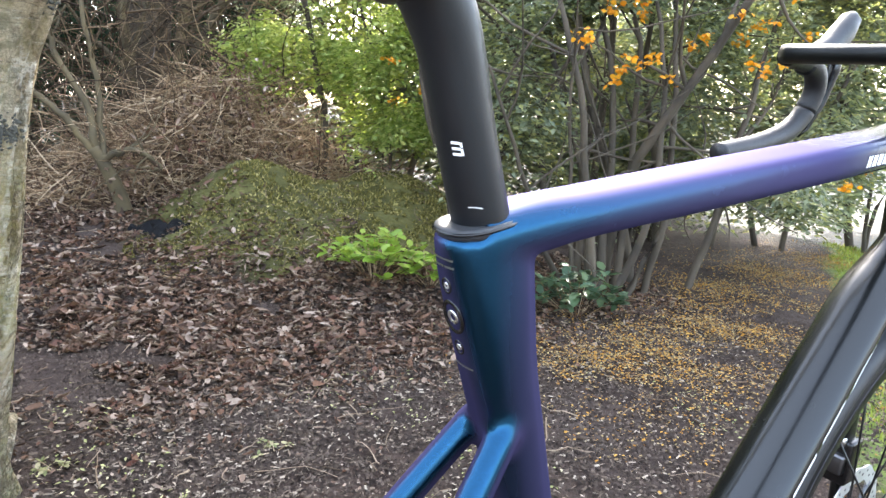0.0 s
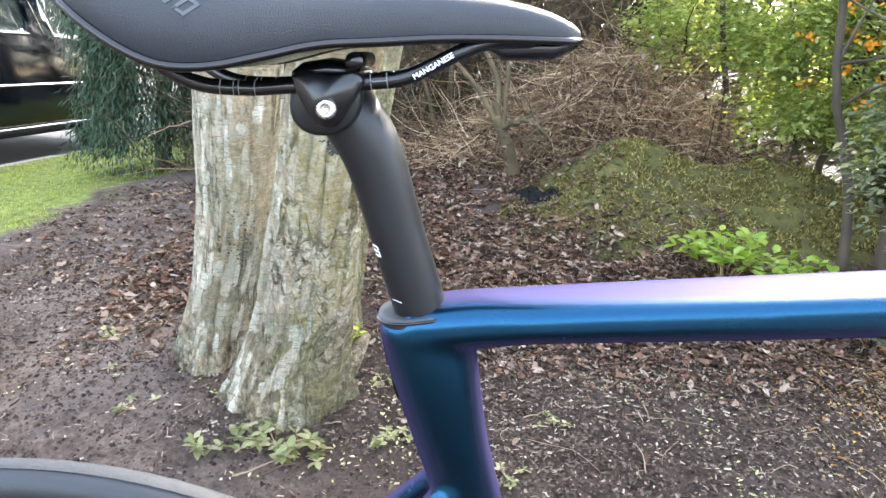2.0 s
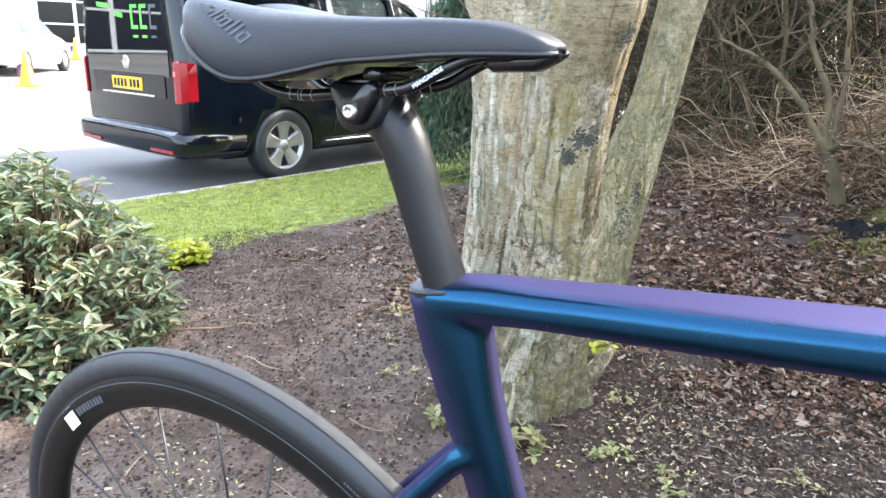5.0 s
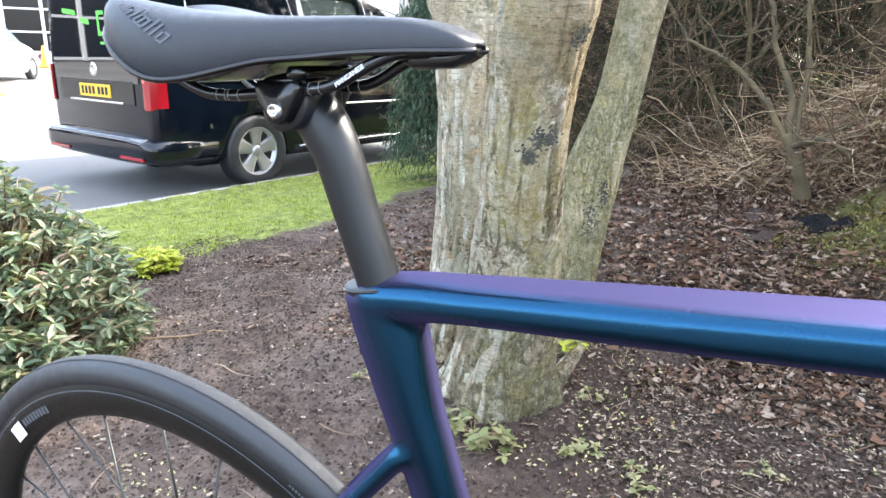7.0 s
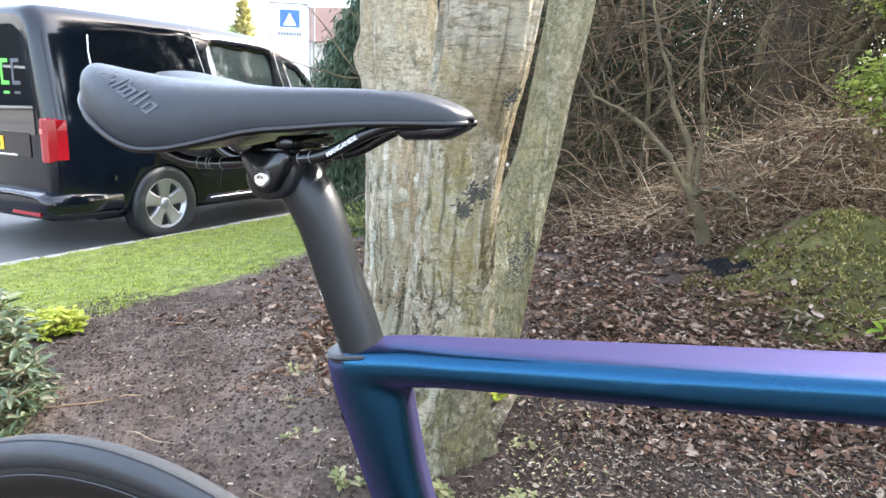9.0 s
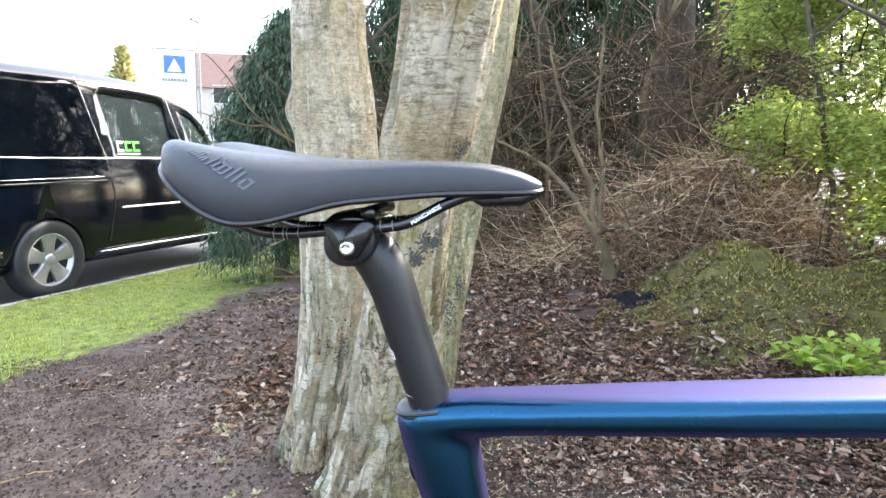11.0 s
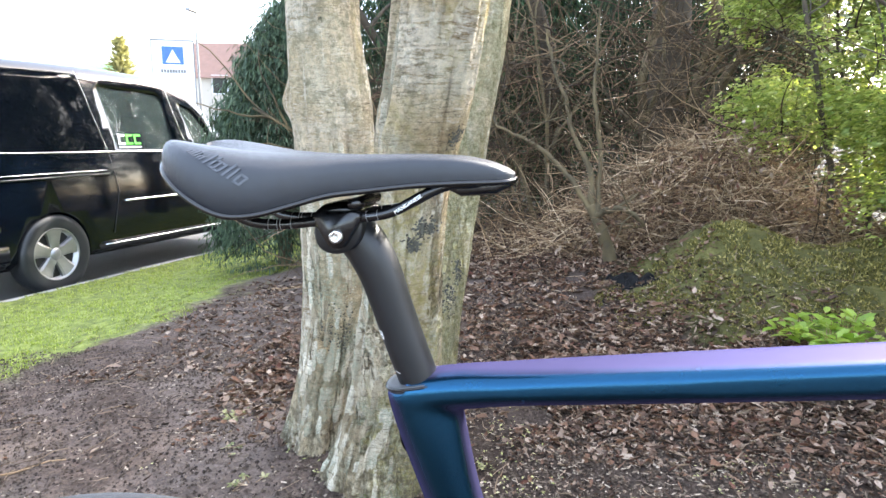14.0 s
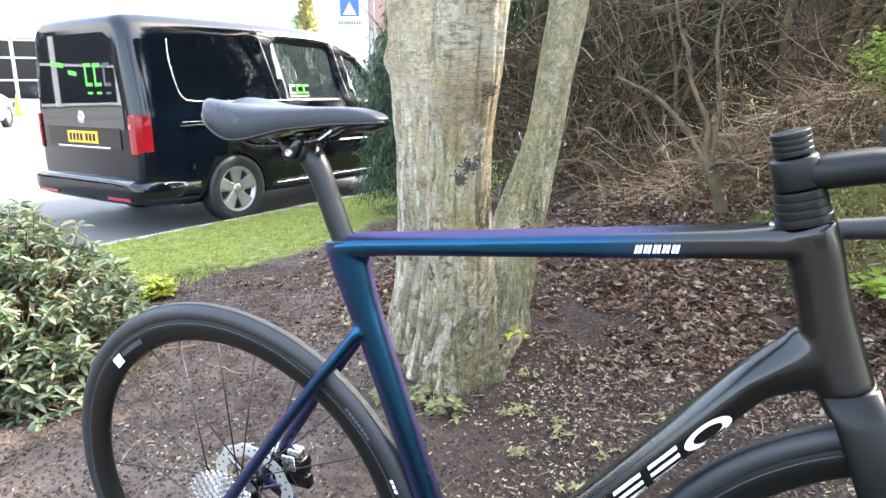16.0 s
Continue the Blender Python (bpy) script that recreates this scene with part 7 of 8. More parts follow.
plant("lime_shrub", (1.30, 1.98), 46, 0.058, 0.19, 0.25, LIME_LEAF, "young shrub with bright lime-green leaves", "shrub")
plant("lime_shrub", (1.52, 1.90), 22, 0.05, 0.12, 0.22, LIME_LEAF, "young shrub with bright lime-green leaves", "shrub")
plant("yellow_shrub", (-2.20, 1.86), 110, 0.042, 0.125, 0.17, YELLOW_LEAF, "small rounded yellow-green shrub", "shrub")
plant("yellow_sprout", (-0.02, 1.52), 6, 0.035, 0.04, 0.10, YELLOW_LEAF, "yellow-green sprout at the tree's foot")
for ax, ay, n, sz, r, tl in ((-0.12, 1.02, 16, 0.032, 0.09, 0.07), (-0.05, 0.99, 10, 0.028, 0.06, 0.05), (-0.27, 0.99, 7, 0.026, 0.04, 0.05), (0.14, 1.05, 8, 0.02, 0.05, 0.03), (0.28, 1.0, 7, 0.02, 0.05, 0.03), (0.20, 0.86, 6, 0.02, 0.04, 0.03), (0.42, 0.95, 6, 0.018, 0.05, 0.025), (0.38, 0.75, 5, 0.02, 0.04, 0.03), (0.12, 1.28, 6, 0.018, 0.05, 0.025), (0.56, 1.15, 6, 0.018, 0.05, 0.025), (-0.75, 1.55, 7, 0.022, 0.08, 0.03), (-0.5, 1.15, 5, 0.018, 0.05, 0.025), (-0.65, 1.3, 5, 0.018, 0.05, 0.025), (0.62, 0.8, 5, 0.018, 0.05, 0.025)):
    plant("weed", (ax, ay), n, sz, r, tl, WEED_LEAF, "low pale green weed in the soil", "weed", "weeds in the soil")


# pale seedlings and fallen yellow bracts, in drifts over the soil
x, y = uni(-0.9, 1.9, 5200), uni(0.25, 1.75, 5200)
keep = wobble(x, y, 2.6) + 0.5 * wobble(x, y, 8.0) > 0.32
x, y = x[keep], y[keep]
n = len(x)
tagged(spread("seedlings", KITE_V, KITE_F, affine(np.column_stack([x, y, height(x, y) + uni(0.003, 0.014, n)]), uni(0, 6.3, n), uni(-0.5, 0.3, n), uni(-0.5, 0.5, n), uni(0.006, 0.016, n)), BRACT), "tiny pale yellow-green seedlings scattered on the soil", "seedlings", kind="stuff")


# -- the leathery bush behind the rear wheel --
def leathery_bush():
    b = thing("rhododendron_bush", "dense rhododendron bush with leathery grey-green leaves", "bush", (-1.80, 0.85, float(height(-1.8, 0.85))))
    foot = np.array([0.0, 0, 0])
    lines, pos, yaw, pit = [], [], [], []
    for k in range(900):
        d = rng.normal(size=3)
        d[2] = abs(d[2]) * 0.9 + 0.05
        d /= np.linalg.norm(d)
        tip = d * np.array([0.50, 0.46, 0.66]) * rng.uniform(0.72, 1.06)
        mid = tip * 0.5 + rng.normal(size=3) * 0.04
        lines.append((np.array([tip * 0.1, mid, tip]), np.array([0.006, 0.004, 0.002])))
        for ring in range(2):
            base = tip - d * 0.035 * ring
            k2 = rng.integers(5, 8)
            for j in range(k2):
                pos.append(base)
                yaw.append(2 * math.pi * j / k2 + rng.uniform(-0.4, 0.4))
                pit.append(rng.uniform(-0.75, 0.6))
    tubes("woody_framework", lines, TWIG, b, 5)
    m = len(pos)
    shape = [(x, y * 0.62, z * 1.6) for x, y, z in LEAF_V]
    spread("leaves", shape, LEAF_F, affine(np.array(pos), np.array(yaw), np.array(pit), uni(-0.5, 0.5, m), uni(0.030, 0.062, m)), BUSH_LEAF, b)
    return b


leathery_bush()


# -- drooping conifer beside the van --
def weeping_conifer():
    c = thing("weeping_conifer", "dark weeping conifer with hanging sprays", "tree", (-1.98, 4.95, float(height(-1.98, 4.95))))
    tube("trunk", [(0, 0, 0), (0.05, 0, 0.9), (0.0, 0, 1.8)], [0.06, 0.045, 0.02], LIMB, c, 12, 10)
    pos, yaw, pit, siz = [], [], [], []
    for k in range(2100):
        a = rng.uniform(0, 6.28)
        h = 0.25 + 2.0 * rng.random() ** 0.75
        r = (0.46 + 0.18 * step(0.8, 1.3, h)) * math.sqrt(max(0.03, 1 - (h / 2.35) ** 2.0)) * rng.uniform(0.55, 1.05)
        top = np.array([r * math.cos(a), r * math.sin(a), h])
        L = rng.uniform(0.15, 0.45)
        for j in range(26):
            u = rng.random()
            pos.append(top + np.array([0.05 * rng.normal() + 0.06 * u * math.cos(a), 0.05 * rng.normal() + 0.06 * u * math.sin(a), -L * u]))
            yaw.append(a + rng.normal() * 1.1)
            pit.append(rng.uniform(0.2, 1.4))
            siz.append(rng.uniform(0.04, 0.08) * (1.1 - 0.4 * u))
    pos = np.array(pos)
    pos[:, 2] = np.maximum(pos[:, 2], 0.06)
    pos[:, 0] += 0.02 + 0.20 * (pos[:, 2] - 1.0)
    spread("crown", SPRIG_V, SPRIG_F, affine(pos, np.array(yaw), np.array(pit), uni(-0.6, 0.6, len(pos)), np.array(siz)), WEEPING, c)
    return c


weeping_conifer()


# -- brush pile and bare shrubs on the bank --
lines = []
for k in range(4600):
    a, b = rng.normal(1.22, 0.56), max(3.42, rng.normal(3.62, 0.30))
    top = 0.66 * math.exp(-((a - 1.22) / 0.80) ** 2)
    z0 = float(height(a, b)) + top * rng.random()
    lines.append((wander((a, b, z0), (rng.normal(), rng.normal() * 0.4, rng.normal() * 0.45), 0.10 + 0.50 * rng.random() ** 2, 8, 0.17, 0.02), taper(8, 0.0011 + 0.0042 * rng.random() ** 2.5, 0.0007)))
tagged(tubes("brush_pile", lines, TWIG, None, 4), "tangled heap of dry brown cut twigs", "brush pile", kind="stuff")
bx, by = rng.normal(1.05, 0.60, 2600), rng.normal(3.55, 0.34, 2600)
bz = height(bx, by) + 0.55 * np.exp(-((bx - 1.15) / 0.75) ** 2) * rng.random(2600) ** 0.8
tagged(spread("caught_leaves", CURL_V, LEAF_F, affine(np.column_stack([bx, by, bz]), uni(0, 6.3, 2600), uni(-1.2, 1.2, 2600), uni(-1.2, 1.2, 2600), np.column_stack([uni(0.012, 0.045, 2600), uni(0.010, 0.032, 2600), uni(0.02, 0.07, 2600)])), LITTER), "dead leaves caught among the cut twigs", "leaf litter", kind="stuff")
lines = []
for k in range(3900):
    a, b = rng.uniform(-1.25, 2.0), rng.uniform(3.35 if k % 3 else 4.2, 5.1)
    if ((a - 0.42) / 0.34) ** 2 + ((b - 4.0) / 0.6) ** 2 < 1 and k % 4:
        continue
    up = rng.uniform(-0.1, 1.2)
    lines.append((wander((a, b, float(height(a, b)) + rng.uniform(0, 1.3) ** 1.3), (rng.normal() * 0.8, rng.normal() * 0.5, up), rng.uniform(0.2, 1.2), 9, 0.26, 0.05), taper(9, 0.0012 + 0.0045 * rng.random() ** 3, 0.0006)))
tagged(tubes("bare_thicket", lines, SHOOT, None, 4), "thicket of thin bare grey-brown shoots", "thicket", kind="stuff")


def bare_shrub(at, ways, length, r0, label, kids=6):
    s = thing("bare_shrub", label, "shrub", (at[0], at[1], float(height(at[0], at[1])) - 0.03))
    branchy("limb", (0, 0, 0), ways, length, r0, LIMB, s, kids)
    return s


stump = thing("bare_shrub", "crooked mossy stump with bent limbs on the bank", "shrub", (0.62, 3.25, float(height(0.62, 3.25)) - 0.04))
tube("stump", [(0.02, 0, 0), (0.0, 0, 0.12), (-0.05, 0.0, 0.26), (-0.10, 0.02, 0.36)], [0.050, 0.036, 0.031, 0.026], LIMB, stump, 18, 12)
for pts, r in (([(-0.08, 0, 0.30), (0.0, -0.05, 0.33), (0.10, -0.08, 0.31), (0.19, -0.06, 0.22)], [0.024, 0.022, 0.02, 0.014]), ([(-0.10, 0.02, 0.34), (-0.22, 0.08, 0.50), (-0.40, 0.2, 0.66), (-0.66, 0.3, 0.78)], [0.026, 0.022, 0.016, 0.010]), ([(-0.08, 0.02, 0.34), (-0.15, 0.1, 0.62), (-0.28, 0.2, 0.95), (-0.38, 0.3, 1.35)], [0.026, 0.02, 0.016, 0.010]), ([(-0.06, 0.0, 0.32), (-0.05, 0.10, 0.60), (-0.12, 0.12, 0.95), (-0.10, 0.2, 1.4)], [0.022, 0.018, 0.014, 0.008])):
    line = smooth_line(pts, 24)
    line[2:] += np.cumsum(rng.normal(size=(22, 3)) * 0.0055, 0)
    girth = np.interp(np.linspace(0, 1, 24), np.linspace(0, 1, 4), r) * 0.72 * uni(0.85, 1.15, 24)
    twigs = [(line, girth)]
    for k in range(7):
        i = rng.integers(8, 24)
        twigs.append((wander(line[i], rng.normal(size=3) + np.array([0, 0, 0.3]), rng.uniform(0.15, 0.5), 8, 0.25), taper(8, 0.005, 0.0012)))
    tubes("limb", twigs, LIMB, stump, 9)
trunk_thing = thing("old_tree", "old brown tree trunk among the brush", "tree", (1.12, 4.75, float(height(1.12, 4.75)) - 0.05))
tube("trunk", [(0, 0, 0), (-0.03, 0, 0.6), (0.02, 0.02, 1.3), (0.0, 0.05, 2.2), (0.03, 0.05, 3.0)], [0.19, 0.15, 0.14, 0.13, 0.11], STEM, trunk_thing, 40, 20)
bare_shrub((1.05, 4.35), [(-0.2, 0, 1), (0.25, 0.1, 1), (0.0, 0.2, 1)], 2.2, 0.05, "old bare shrub with thick mossy stems", 8)
bare_shrub((0.25, 4.2), [(-0.5, 0, 0.9), (0.3, 0, 1), (-0.1, 0.3, 1)], 1.7, 0.018, "bare shrub with arching grey shoots", 5)
bare_shrub((-0.75, 4.4), [(-0.4, 0, 0.9), (0.3, 0, 1)], 1.9, 0.025, "bare shrub with arching grey shoots", 8)


# -- evergreen screen behind --
def screen(name, blobs, n, size, material, label, shape=(SPRIG_V, SPRIG_F), droop=0.9, stems=(), gap=-0.16):
    blobs = np.asarray(blobs, float)
    at = (blobs[:, 0].mean(), blobs[:, 1].mean())
    base = float(height(*at))
    s = thing(name, label, "shrub", (at[0], at[1], base))
    blobs = blobs - np.array([at[0], at[1], base, 0, 0, 0])
    foliage("crown", blobs, n, size, material, s, droop, shape, gap)
    if len(stems):
        for sx, sy, tx, ty, tz, r in stems:
            lines = []
            z0 = float(height(sx, sy)) - base - 0.04
            p = wander((sx - at[0], sy - at[1], z0), (tx - sx, ty - sy, tz), math.dist((sx, sy, 0), (tx, ty, tz)), 12, 0.10)
            lines.append((p, taper(12, r, r * 0.4)))
            for k in range(7):
                i = rng.integers(4, 12)
                lines.append((wander(p[i], rng.normal(size=3) + np.array([0, 0, 0.5]), rng.uniform(0.3, 0.8), 7, 0.15), taper(7, r * 0.35, 0.0015)))
            tubes("stem", lines, STEM, s, 7)
    return s


screen("dark_evergreen", [(-0.6, 5.4, 1.4, 0.9, 0.5, 1.5), (0.5, 5.5, 1.5, 1.0, 0.5, 1.7), (1.6, 5.4, 1.3, 0.9, 0.5, 1.4), (0.2, 5.6, 2.9, 1.5, 0.5, 0.8), (-1.2, 5.2, 1.2, 0.5, 0.4, 1.2), (-1.5, 5.9, 1.3, 0.5, 0.4, 1.3), (-0.5, 6.3, 2.4, 1.0, 0.5, 1.8), (0.8, 6.3, 2.4, 1.1, 0.5, 1.8), (2.0, 6.0, 2.2, 0.9, 0.5, 1.6)], 240000, 0.066, CONIFER, "tall dark conifer screen behind the bank", gap=-0.32, stems=[(-0.6, 5.3, -0.7, 5.3, 2.6, 0.06), (0.4, 5.4, 0.5, 5.4, 3.2, 0.08), (1.7, 5.3, 1.8, 5.3, 3.0, 0.07)])
# mostly hidden row, added so that the van's side mirrors dark trees
screen("dark_evergreen", [(-1.0, 7.0, 2.2, 0.7, 0.8, 2.2), (-0.8, 8.8, 2.4, 0.8, 1.0, 2.5), (-0.8, 10.8, 2.4, 0.9, 1.0, 2.5), (-0.6, 13.0, 2.4, 1.0, 1.2, 2.5)], 60000, 0.14, CONIFER, "row of tall dark evergreens along the lawn, added to darken the van's reflections", stems=[(-1.0, 7.0, -1.0, 7.0, 4.0, 0.09), (-0.8, 8.8, -0.8, 8.8, 4.2, 0.09), (-0.8, 10.8, -0.8, 10.8, 4.2, 0.09)])
screen("green_shrub", [(1.62, 3.55, 1.25, 0.45, 0.3, 0.5), (2.15, 3.15, 1.05, 0.5, 0.35, 0.6), (1.7, 3.7, 1.8, 0.55, 0.35, 0.5), (2.4, 3.4, 1.75, 0.6, 0.4, 0.5), (2.1, 3.0, 0.62, 0.35, 0.25, 0.22), (2.0, 3.6, 2.4, 0.8, 0.4, 0.4)], 84000, 0.040, GREEN_LEAF, "bright green leafy shrub on the bank", (KITE_V, KITE_F), 0.2, gap=-0.03, stems=[(1.8, 3.5, 1.7, 3.6, 2.2, 0.02), (2.3, 3.3, 2.3, 3.3, 2.2, 0.022), (2.0, 3.4, 1.8, 3.4, 1.8, 0.015), (2.1, 3.2, 2.1, 3.1, 1.5, 0.012)])
screen("blossom_shrub", [(2.0, 2.0, 0.70, 0.32, 0.32, 0.42), (2.45, 1.95, 1.30, 0.55, 0.45, 0.40), (2.2, 2.2, 1.45, 0.5, 0.4, 0.5), (3.0, 1.75, 1.15, 0.5, 0.4, 0.4), (2.9, 1.9, 1.7, 0.6, 0.5, 0.4), (3.4, 1.6, 0.55, 0.45, 0.35, 0.22), (3.3, 1.5, 1.5, 0.5, 0.5, 0.4), (2.3, 1.7, 1.85, 0.5, 0.4, 0.25), (3.5, 1.15, 1.5, 0.5, 0.45, 0.45), (3.8, 1.0, 1.9, 0.6, 0.5, 0.4), (3.9, 1.5, 0.62, 0.45, 0.3, 0.28), (3.15, 1.30, 0.47, 0.36, 0.22, 0.16), (3.65, 1.45, 0.42, 0.35, 0.25, 0.18)], 92000, 0.038, DARK_LEAF, "flowering evergreen shrub with many stems and orange blossom", (KITE_V, KITE_F), 0.2, gap=-0.06, stems=[(2.2, 1.62, 2.0, 1.6, 1.5, 0.022), (2.24, 1.66, 2.35, 1.75, 1.6, 0.024), (2.18, 1.7, 2.15, 2.0, 1.6, 0.02), (2.28, 1.62, 2.7, 1.5, 1.3, 0.02), (2.3, 1.7, 2.6, 1.9, 1.7, 0.022), (2.35, 1.6, 3.0, 1.6, 1.1, 0.018), (2.2, 1.75, 1.9, 1.9, 1.1, 0.015), (2.4, 1.7, 2.9, 1.8, 1.8, 0.02), (2.15, 1.66, 2.1, 1.7, 1.2, 0.012), (2.45, 1.8, 2.5, 1.85, 1.9, 0.03), (2.6, 1.75, 2.75, 1.8, 1.9, 0.026), (2.75, 1.55, 3.1, 1.3, 1.4, 0.02), (2.5, 1.6, 2.55, 1.55, 1.8, 0.018), (2.0, 2.1, 1.9, 2.15, 1.9, 0.03), (1.9, 2.25, 1.85, 2.3, 1.9, 0.022), (2.1, 2.3, 2.2, 2.35, 1.9, 0.024)])
blossom = bpy.data.objects["blossom_shrub"]
bpos, bd = in_ellipsoids([(2.1, 1.5, 1.15, 0.45, 0.28, 0.35), (2.6, 1.35, 1.15, 0.5, 0.28, 0.3), (2.5, 1.1, 1.25, 0.5, 0.2, 0.25), (3.1, 1.4, 1.5, 0.4, 0.3, 0.3), (3.2, 1.4, 0.55, 0.35, 0.25, 0.2), (2.0, 2.7, 1.1, 0.3, 0.3, 0.4), (3.0, 1.0, 0.62, 0.4, 0.25, 0.2), (4.3, 1.4, 0.6, 0.4, 0.3, 0.25)], 60)
bpos = np.repeat(bpos, 12, 0) + rng.normal(size=(60 * 12, 3)) * np.array([0.017, 0.017, 0.012])
n = len(bpos)
bl = spread("blossom", [(x * 0.7, y * 1.2, z) for x, y, z in LEAF_V], LEAF_F, affine(bpos - np.array(blossom.location), uni(0, 6.3, n), uni(-1, 1, n), uni(-1, 1, n), uni(0.022, 0.042, n)), ORANGE_FLOWER, blossom)
bl["label"] = "clusters of small orange flowers"
hedge_stems = []
for k in range(16):
    a, r = rng.uniform(0.0, 1.0), rng.uniform(0.012, 0.03)
    sx, sy = 2.7 + 2.3 * a + rng.normal() * 0.15, 3.3 - 2.0 * a + rng.normal() * 0.2
    hedge_stems.append((sx, sy, sx + rng.normal() * 0.35, sy + rng.normal() * 0.25, rng.uniform(1.6, 2.6), r))
screen("mixed_hedge", [(3.1, 3.3, 0.7, 0.7, 0.5, 0.8), (3.7, 2.7, 0.6, 0.7, 0.5, 0.7), (4.2, 2.3, 0.7, 0.5, 0.4, 0.6), (4.4, 1.75, 0.75, 0.5, 0.35, 0.4), (5.2, 2.0, 0.95, 0.5, 0.4, 0.4), (5.5, 1.0, 1.0, 0.5, 0.4, 0.4), (4.7, 1.2, 0.70, 0.45, 0.35, 0.35), (3.2, 3.4, 1.4, 0.8, 0.55, 0.6), (4.0, 2.7, 1.4, 0.8, 0.55, 0.6), (4.8, 2.0, 1.4, 0.8, 0.55, 0.6), (5.5, 1.2, 1.4, 0.7, 0.6, 0.6)], 80000, 0.055, DARK_LEAF, "mixed evergreen hedge behind the blossom shrub", (KITE_V, KITE_F), 0.2, hedge_stems)
screen("mixed_hedge", [(3.6, 4.6, 1.0, 1.0, 0.5, 1.1), (4.8, 3.8, 1.0, 1.0, 0.5, 1.1), (5.9, 2.8, 1.6, 1.0, 0.5, 0.7), (6.5, 1.7, 1.75, 0.8, 0.6, 0.65), (6.8, 0.6, 1.8, 0.7, 0.6, 0.65), (2.6, 5.0, 1.0, 0.9, 0.4, 1.1)], 46000, 0.11, DARK_LEAF, "taller evergreen hedge further back", (KITE_V, KITE_F), 0.2)
# added tree: its crown, out of view, keeps the sun off the bicycle
tall = thing("tall_evergreen", "tall evergreen tree with an unseen high crown, added to shade the bicycle", "tree", (4.9, 5.6, float(height(4.9, 5.6)) - 0.05))
tube("trunk", [(0, 0, 0), (0.03, 0, 1.6), (-0.05, 0.02, 3.2), (-0.1, 0, 4.6)], [0.13, 0.11, 0.09, 0.04], STEM, tall, 30, 14)
foliage("crown", np.array([(4.0, 5.0, 4.45, 1.1, 0.9, 0.75), (5.0, 4.6, 4.55, 0.9, 0.9, 0.7), (3.6, 5.8, 4.7, 0.9, 0.7, 0.7), (4.6, 5.8, 4.9, 1.0, 0.8, 0.7), (5.6, 5.4, 4.7, 0.7, 0.7, 0.6)]) - np.array([4.9, 5.6, 0, 0, 0, 0]), 26000, 0.10, DARK_LEAF, tall, 0.3, (KITE_V, KITE_F), -0.12)
# three more added crowns above the view, to shade lawn and bank
for cx, cy, blobs in ((0.2, 6.6, [(-0.6, 6.2, 4.2, 1.2, 0.7, 0.8), (0.7, 6.2, 4.4, 1.2, 0.7, 0.9), (0.1, 6.6, 5.6, 1.3, 0.8, 0.9)]), (2.6, 6.8, [(1.9, 6.4, 4.0, 1.0, 0.7, 0.8), (3.1, 6.6, 4.3, 1.0, 0.7, 0.8), (2.5, 6.8, 5.5, 1.2, 0.8, 0.9)]), (-1.6, 7.4, [(-1.9, 7.2, 4.6, 0.9, 0.7, 0.8), (-1.2, 7.4, 5.4, 1.0, 0.7, 0.9)])):
    con = thing("tall_conifer", "tall dark conifer with an unseen high crown, added to shade the bank", "tree", (cx, cy, float(height(cx, cy)) - 0.05))
    tube("trunk", [(0, 0, 0), (0.04, 0, 2.0), (-0.03, 0.02, 4.0), (0.0, 0, 6.0)], [0.16, 0.13, 0.09, 0.03], STEM, con, 30, 14)
    foliage("crown", np.array(blobs) - np.array([cx, cy, float(height(cx, cy)), 0, 0, 0]), 20000, 0.15, CONIFER, con, 0.7, (SPRIG_V, SPRIG_F), -0.02)
plant("ivy_clump", (1.98, 1.52), 40, 0.06, 0.16, 0.26, IVY_LEAF, "dark green ivy at the shrub's foot", "ivy")
plant("ivy_clump", (1.72, 1.72), 26, 0.05, 0.13, 0.2, IVY_LEAF, "dark green ivy at the shrub's foot", "ivy")


# -- scraps on the soil --
def plastic_scrap():
    """A crumpled clear sheet lying beside the bush."""
    n, v, f = 22, [], []
    for i in range(n):
        for j in range(n):
            x, y = (i / (n - 1) - 0.5) * 0.30, (j / (n - 1) - 0.5) * 0.17
            q = Vector((x * 13, y * 15, 2))
            v.append((x + 0.02 * noise.noise(q * 1.7), y + 0.02 * noise.noise(q * 1.3 + Vector((5, 0, 0))), 0.05 + 0.055 * noise.noise(q) + 0.02 * abs(noise.noise(q * 2.6)) + 0.05 * max(0.0, -x * 3)))
    f = [(i * n + j, (i + 1) * n + j, (i + 1) * n + j + 1, i * n + j + 1) for i in range(n - 1) for j in range(n - 1)]
    ob = make("plastic_scrap", v, f, glass_mat("clear_film", (0.86, 0.86, 0.86), 0.18, 0.75))
    ob.matrix_basis = pose(-2.27, 1.60, float(height(-2.27, 1.60)), 0, 0, -25)
    return tagged(ob, "crumpled clear plastic scrap on the soil", "plastic scrap")


plastic_scrap()


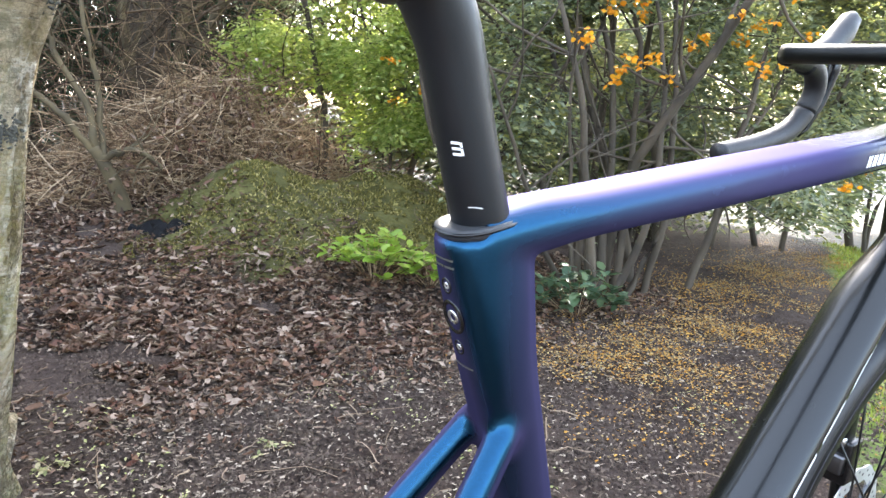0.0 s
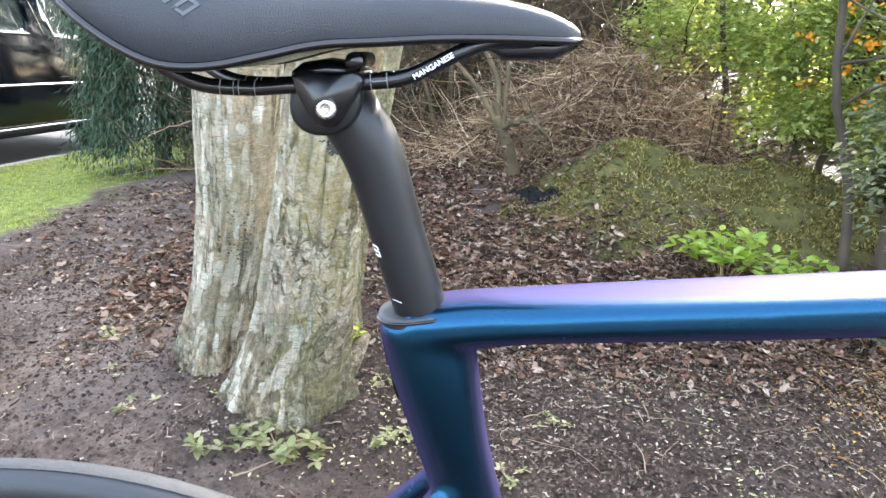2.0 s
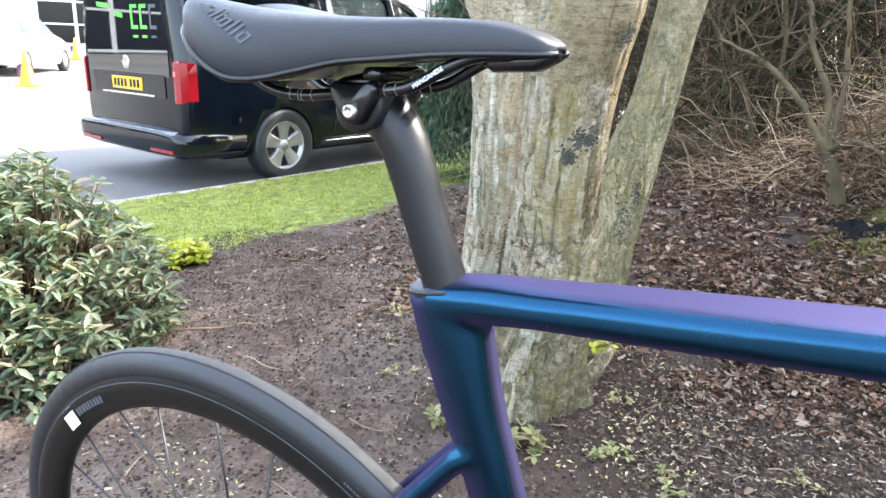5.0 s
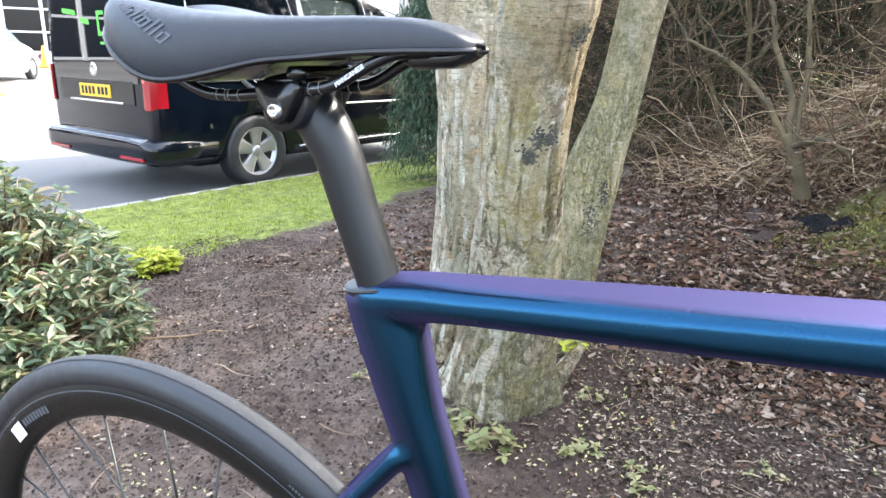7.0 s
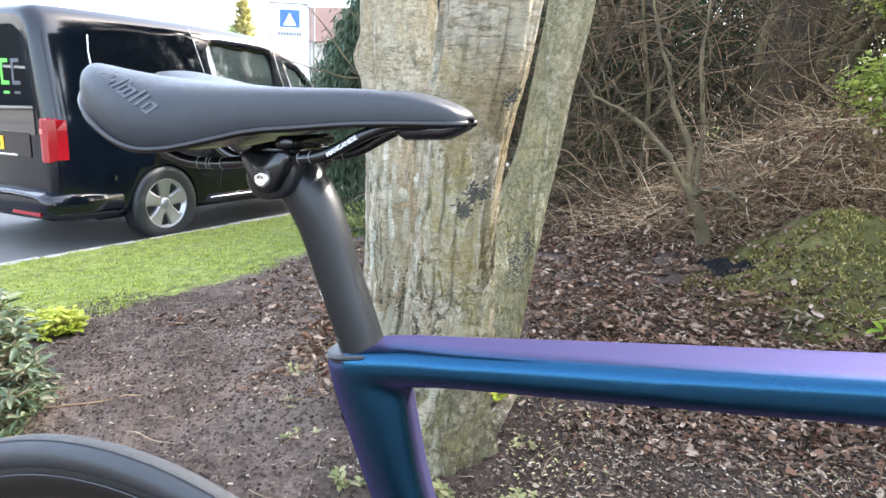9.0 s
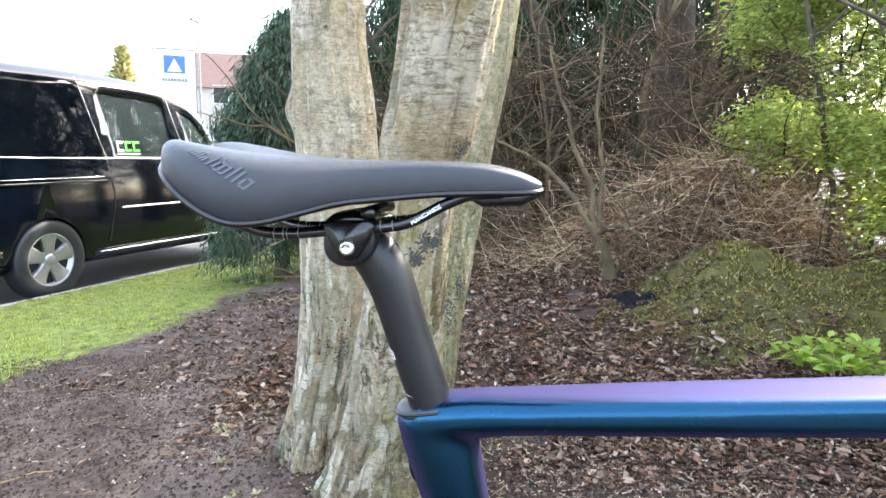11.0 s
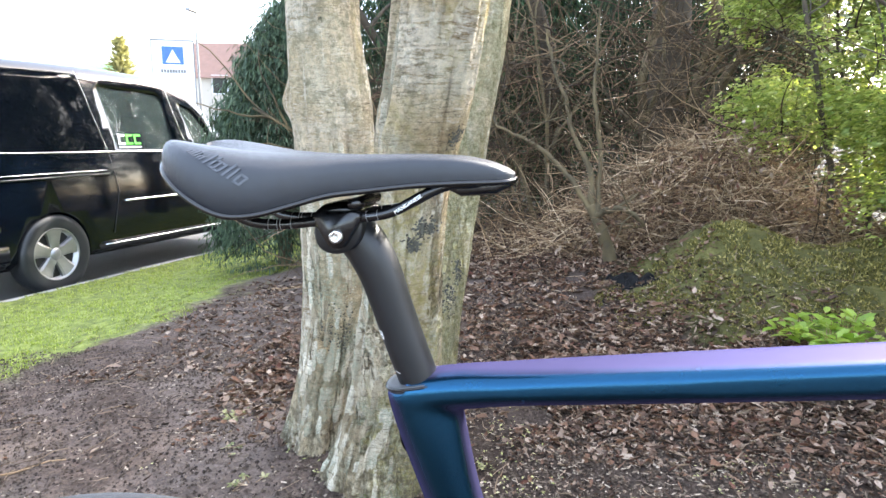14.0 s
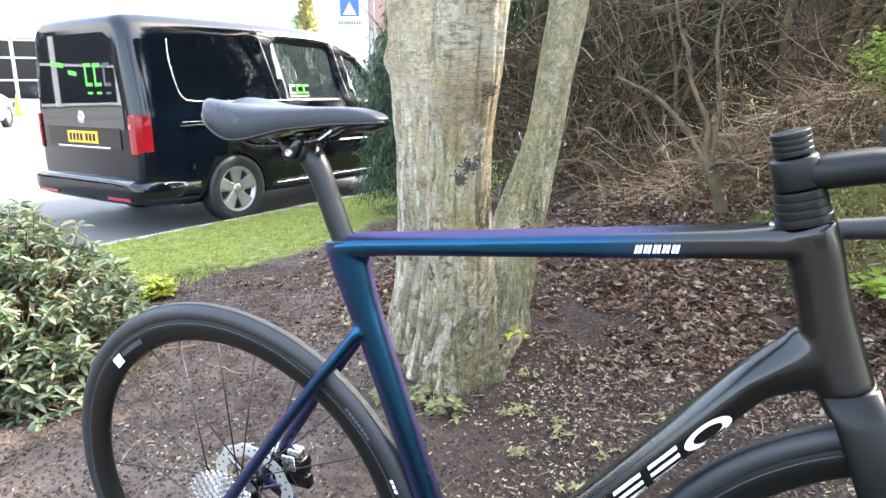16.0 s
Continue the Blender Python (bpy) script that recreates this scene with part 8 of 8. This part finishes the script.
def black_film():
    """Crumpled black sheeting in the hollow beside the mound."""
    n, v = 26, []
    for i in range(n):
        for j in range(n):
            x, y = (i / (n - 1) - 0.5) * 0.24, (j / (n - 1) - 0.5) * 0.20
            q = Vector((x * 16, y * 16, 7))
            r = math.hypot(x, y)
            v.append((x + 0.03 * noise.noise(q * 1.4), y + 0.03 * noise.noise(q * 1.2 + Vector((4, 0, 0))), 0.05 - 2.4 * r * r + 0.055 * noise.noise(q) + 0.03 * abs(noise.noise(q * 2.3))))
    f = [(i * n + j, (i + 1) * n + j, (i + 1) * n + j + 1, i * n + j + 1) for i in range(n - 1) for j in range(n - 1)]
    ob = make("black_film", v, f, plain("black_sheeting", (0.004, 0.004, 0.0045), 0.8, 0, 0.4, 120, spec=0.15), None, False)
    ob.matrix_basis = pose(0.74, 2.90, float(height(0.74, 2.90)) - 0.012, 0, 0, 20)
    return tagged(ob, "crumpled black plastic film in the litter beside the mound", "plastic film")


black_film()
for name, at, way, L, r, label in (("stick", (-1.62, 3.87), (1, -0.35, 0), 0.30, 0.010, "pale grey broken stick on the soil"), ("stick", (0.60, 2.42), (0.35, -0.3, 0), 0.22, 0.006, "thin pale forked stick on the litter"), ("stick", (-0.75, 2.2), (1, 0.3, 0), 0.26, 0.004, "thin dry stick on the soil"), ("stick", (-1.5, 1.15), (1, 0.5, 0), 0.34, 0.004, "thin dry stick beside the bush")):
    line = wander((at[0], at[1], 0), way, L, 8, 0.12)
    line[:, 2] = height(line[:, 0], line[:, 1]) + r * 0.8
    st = thing(name, label, "stick", (at[0], at[1], float(height(*at))))
    line = line - np.array(st.location)
    tubes("stick_wood", [(line, taper(8, r, r * 0.6)), (np.array([line[4], line[4] + np.array([0.03, 0.02, 0.012]), line[4] + np.array([0.07, 0.03, 0.02])]), np.array([r * 0.5, r * 0.4, r * 0.3]))], TWIG, st, 8)

# -- bare upper limbs of the birch, above the path --
for (x, y, z), ways in (((0.28, 0.55, 2.6), ((0.5, -0.2, 1), (-0.4, -0.4, 1), (0.1, 0.5, 1))), ((-0.35, 1.36, 2.8), ((-0.6, 0.1, 1), (-0.1, -0.5, 1), (0.2, 0.4, 1))), ((0.25, 1.86, 2.7), ((0.6, 0.3, 1), (0.0, 0.6, 1)))):
    branchy("limb", (x - tx, y - ty, z), ways, 2.4, 0.032, BARK, tree, 9, 0.12)
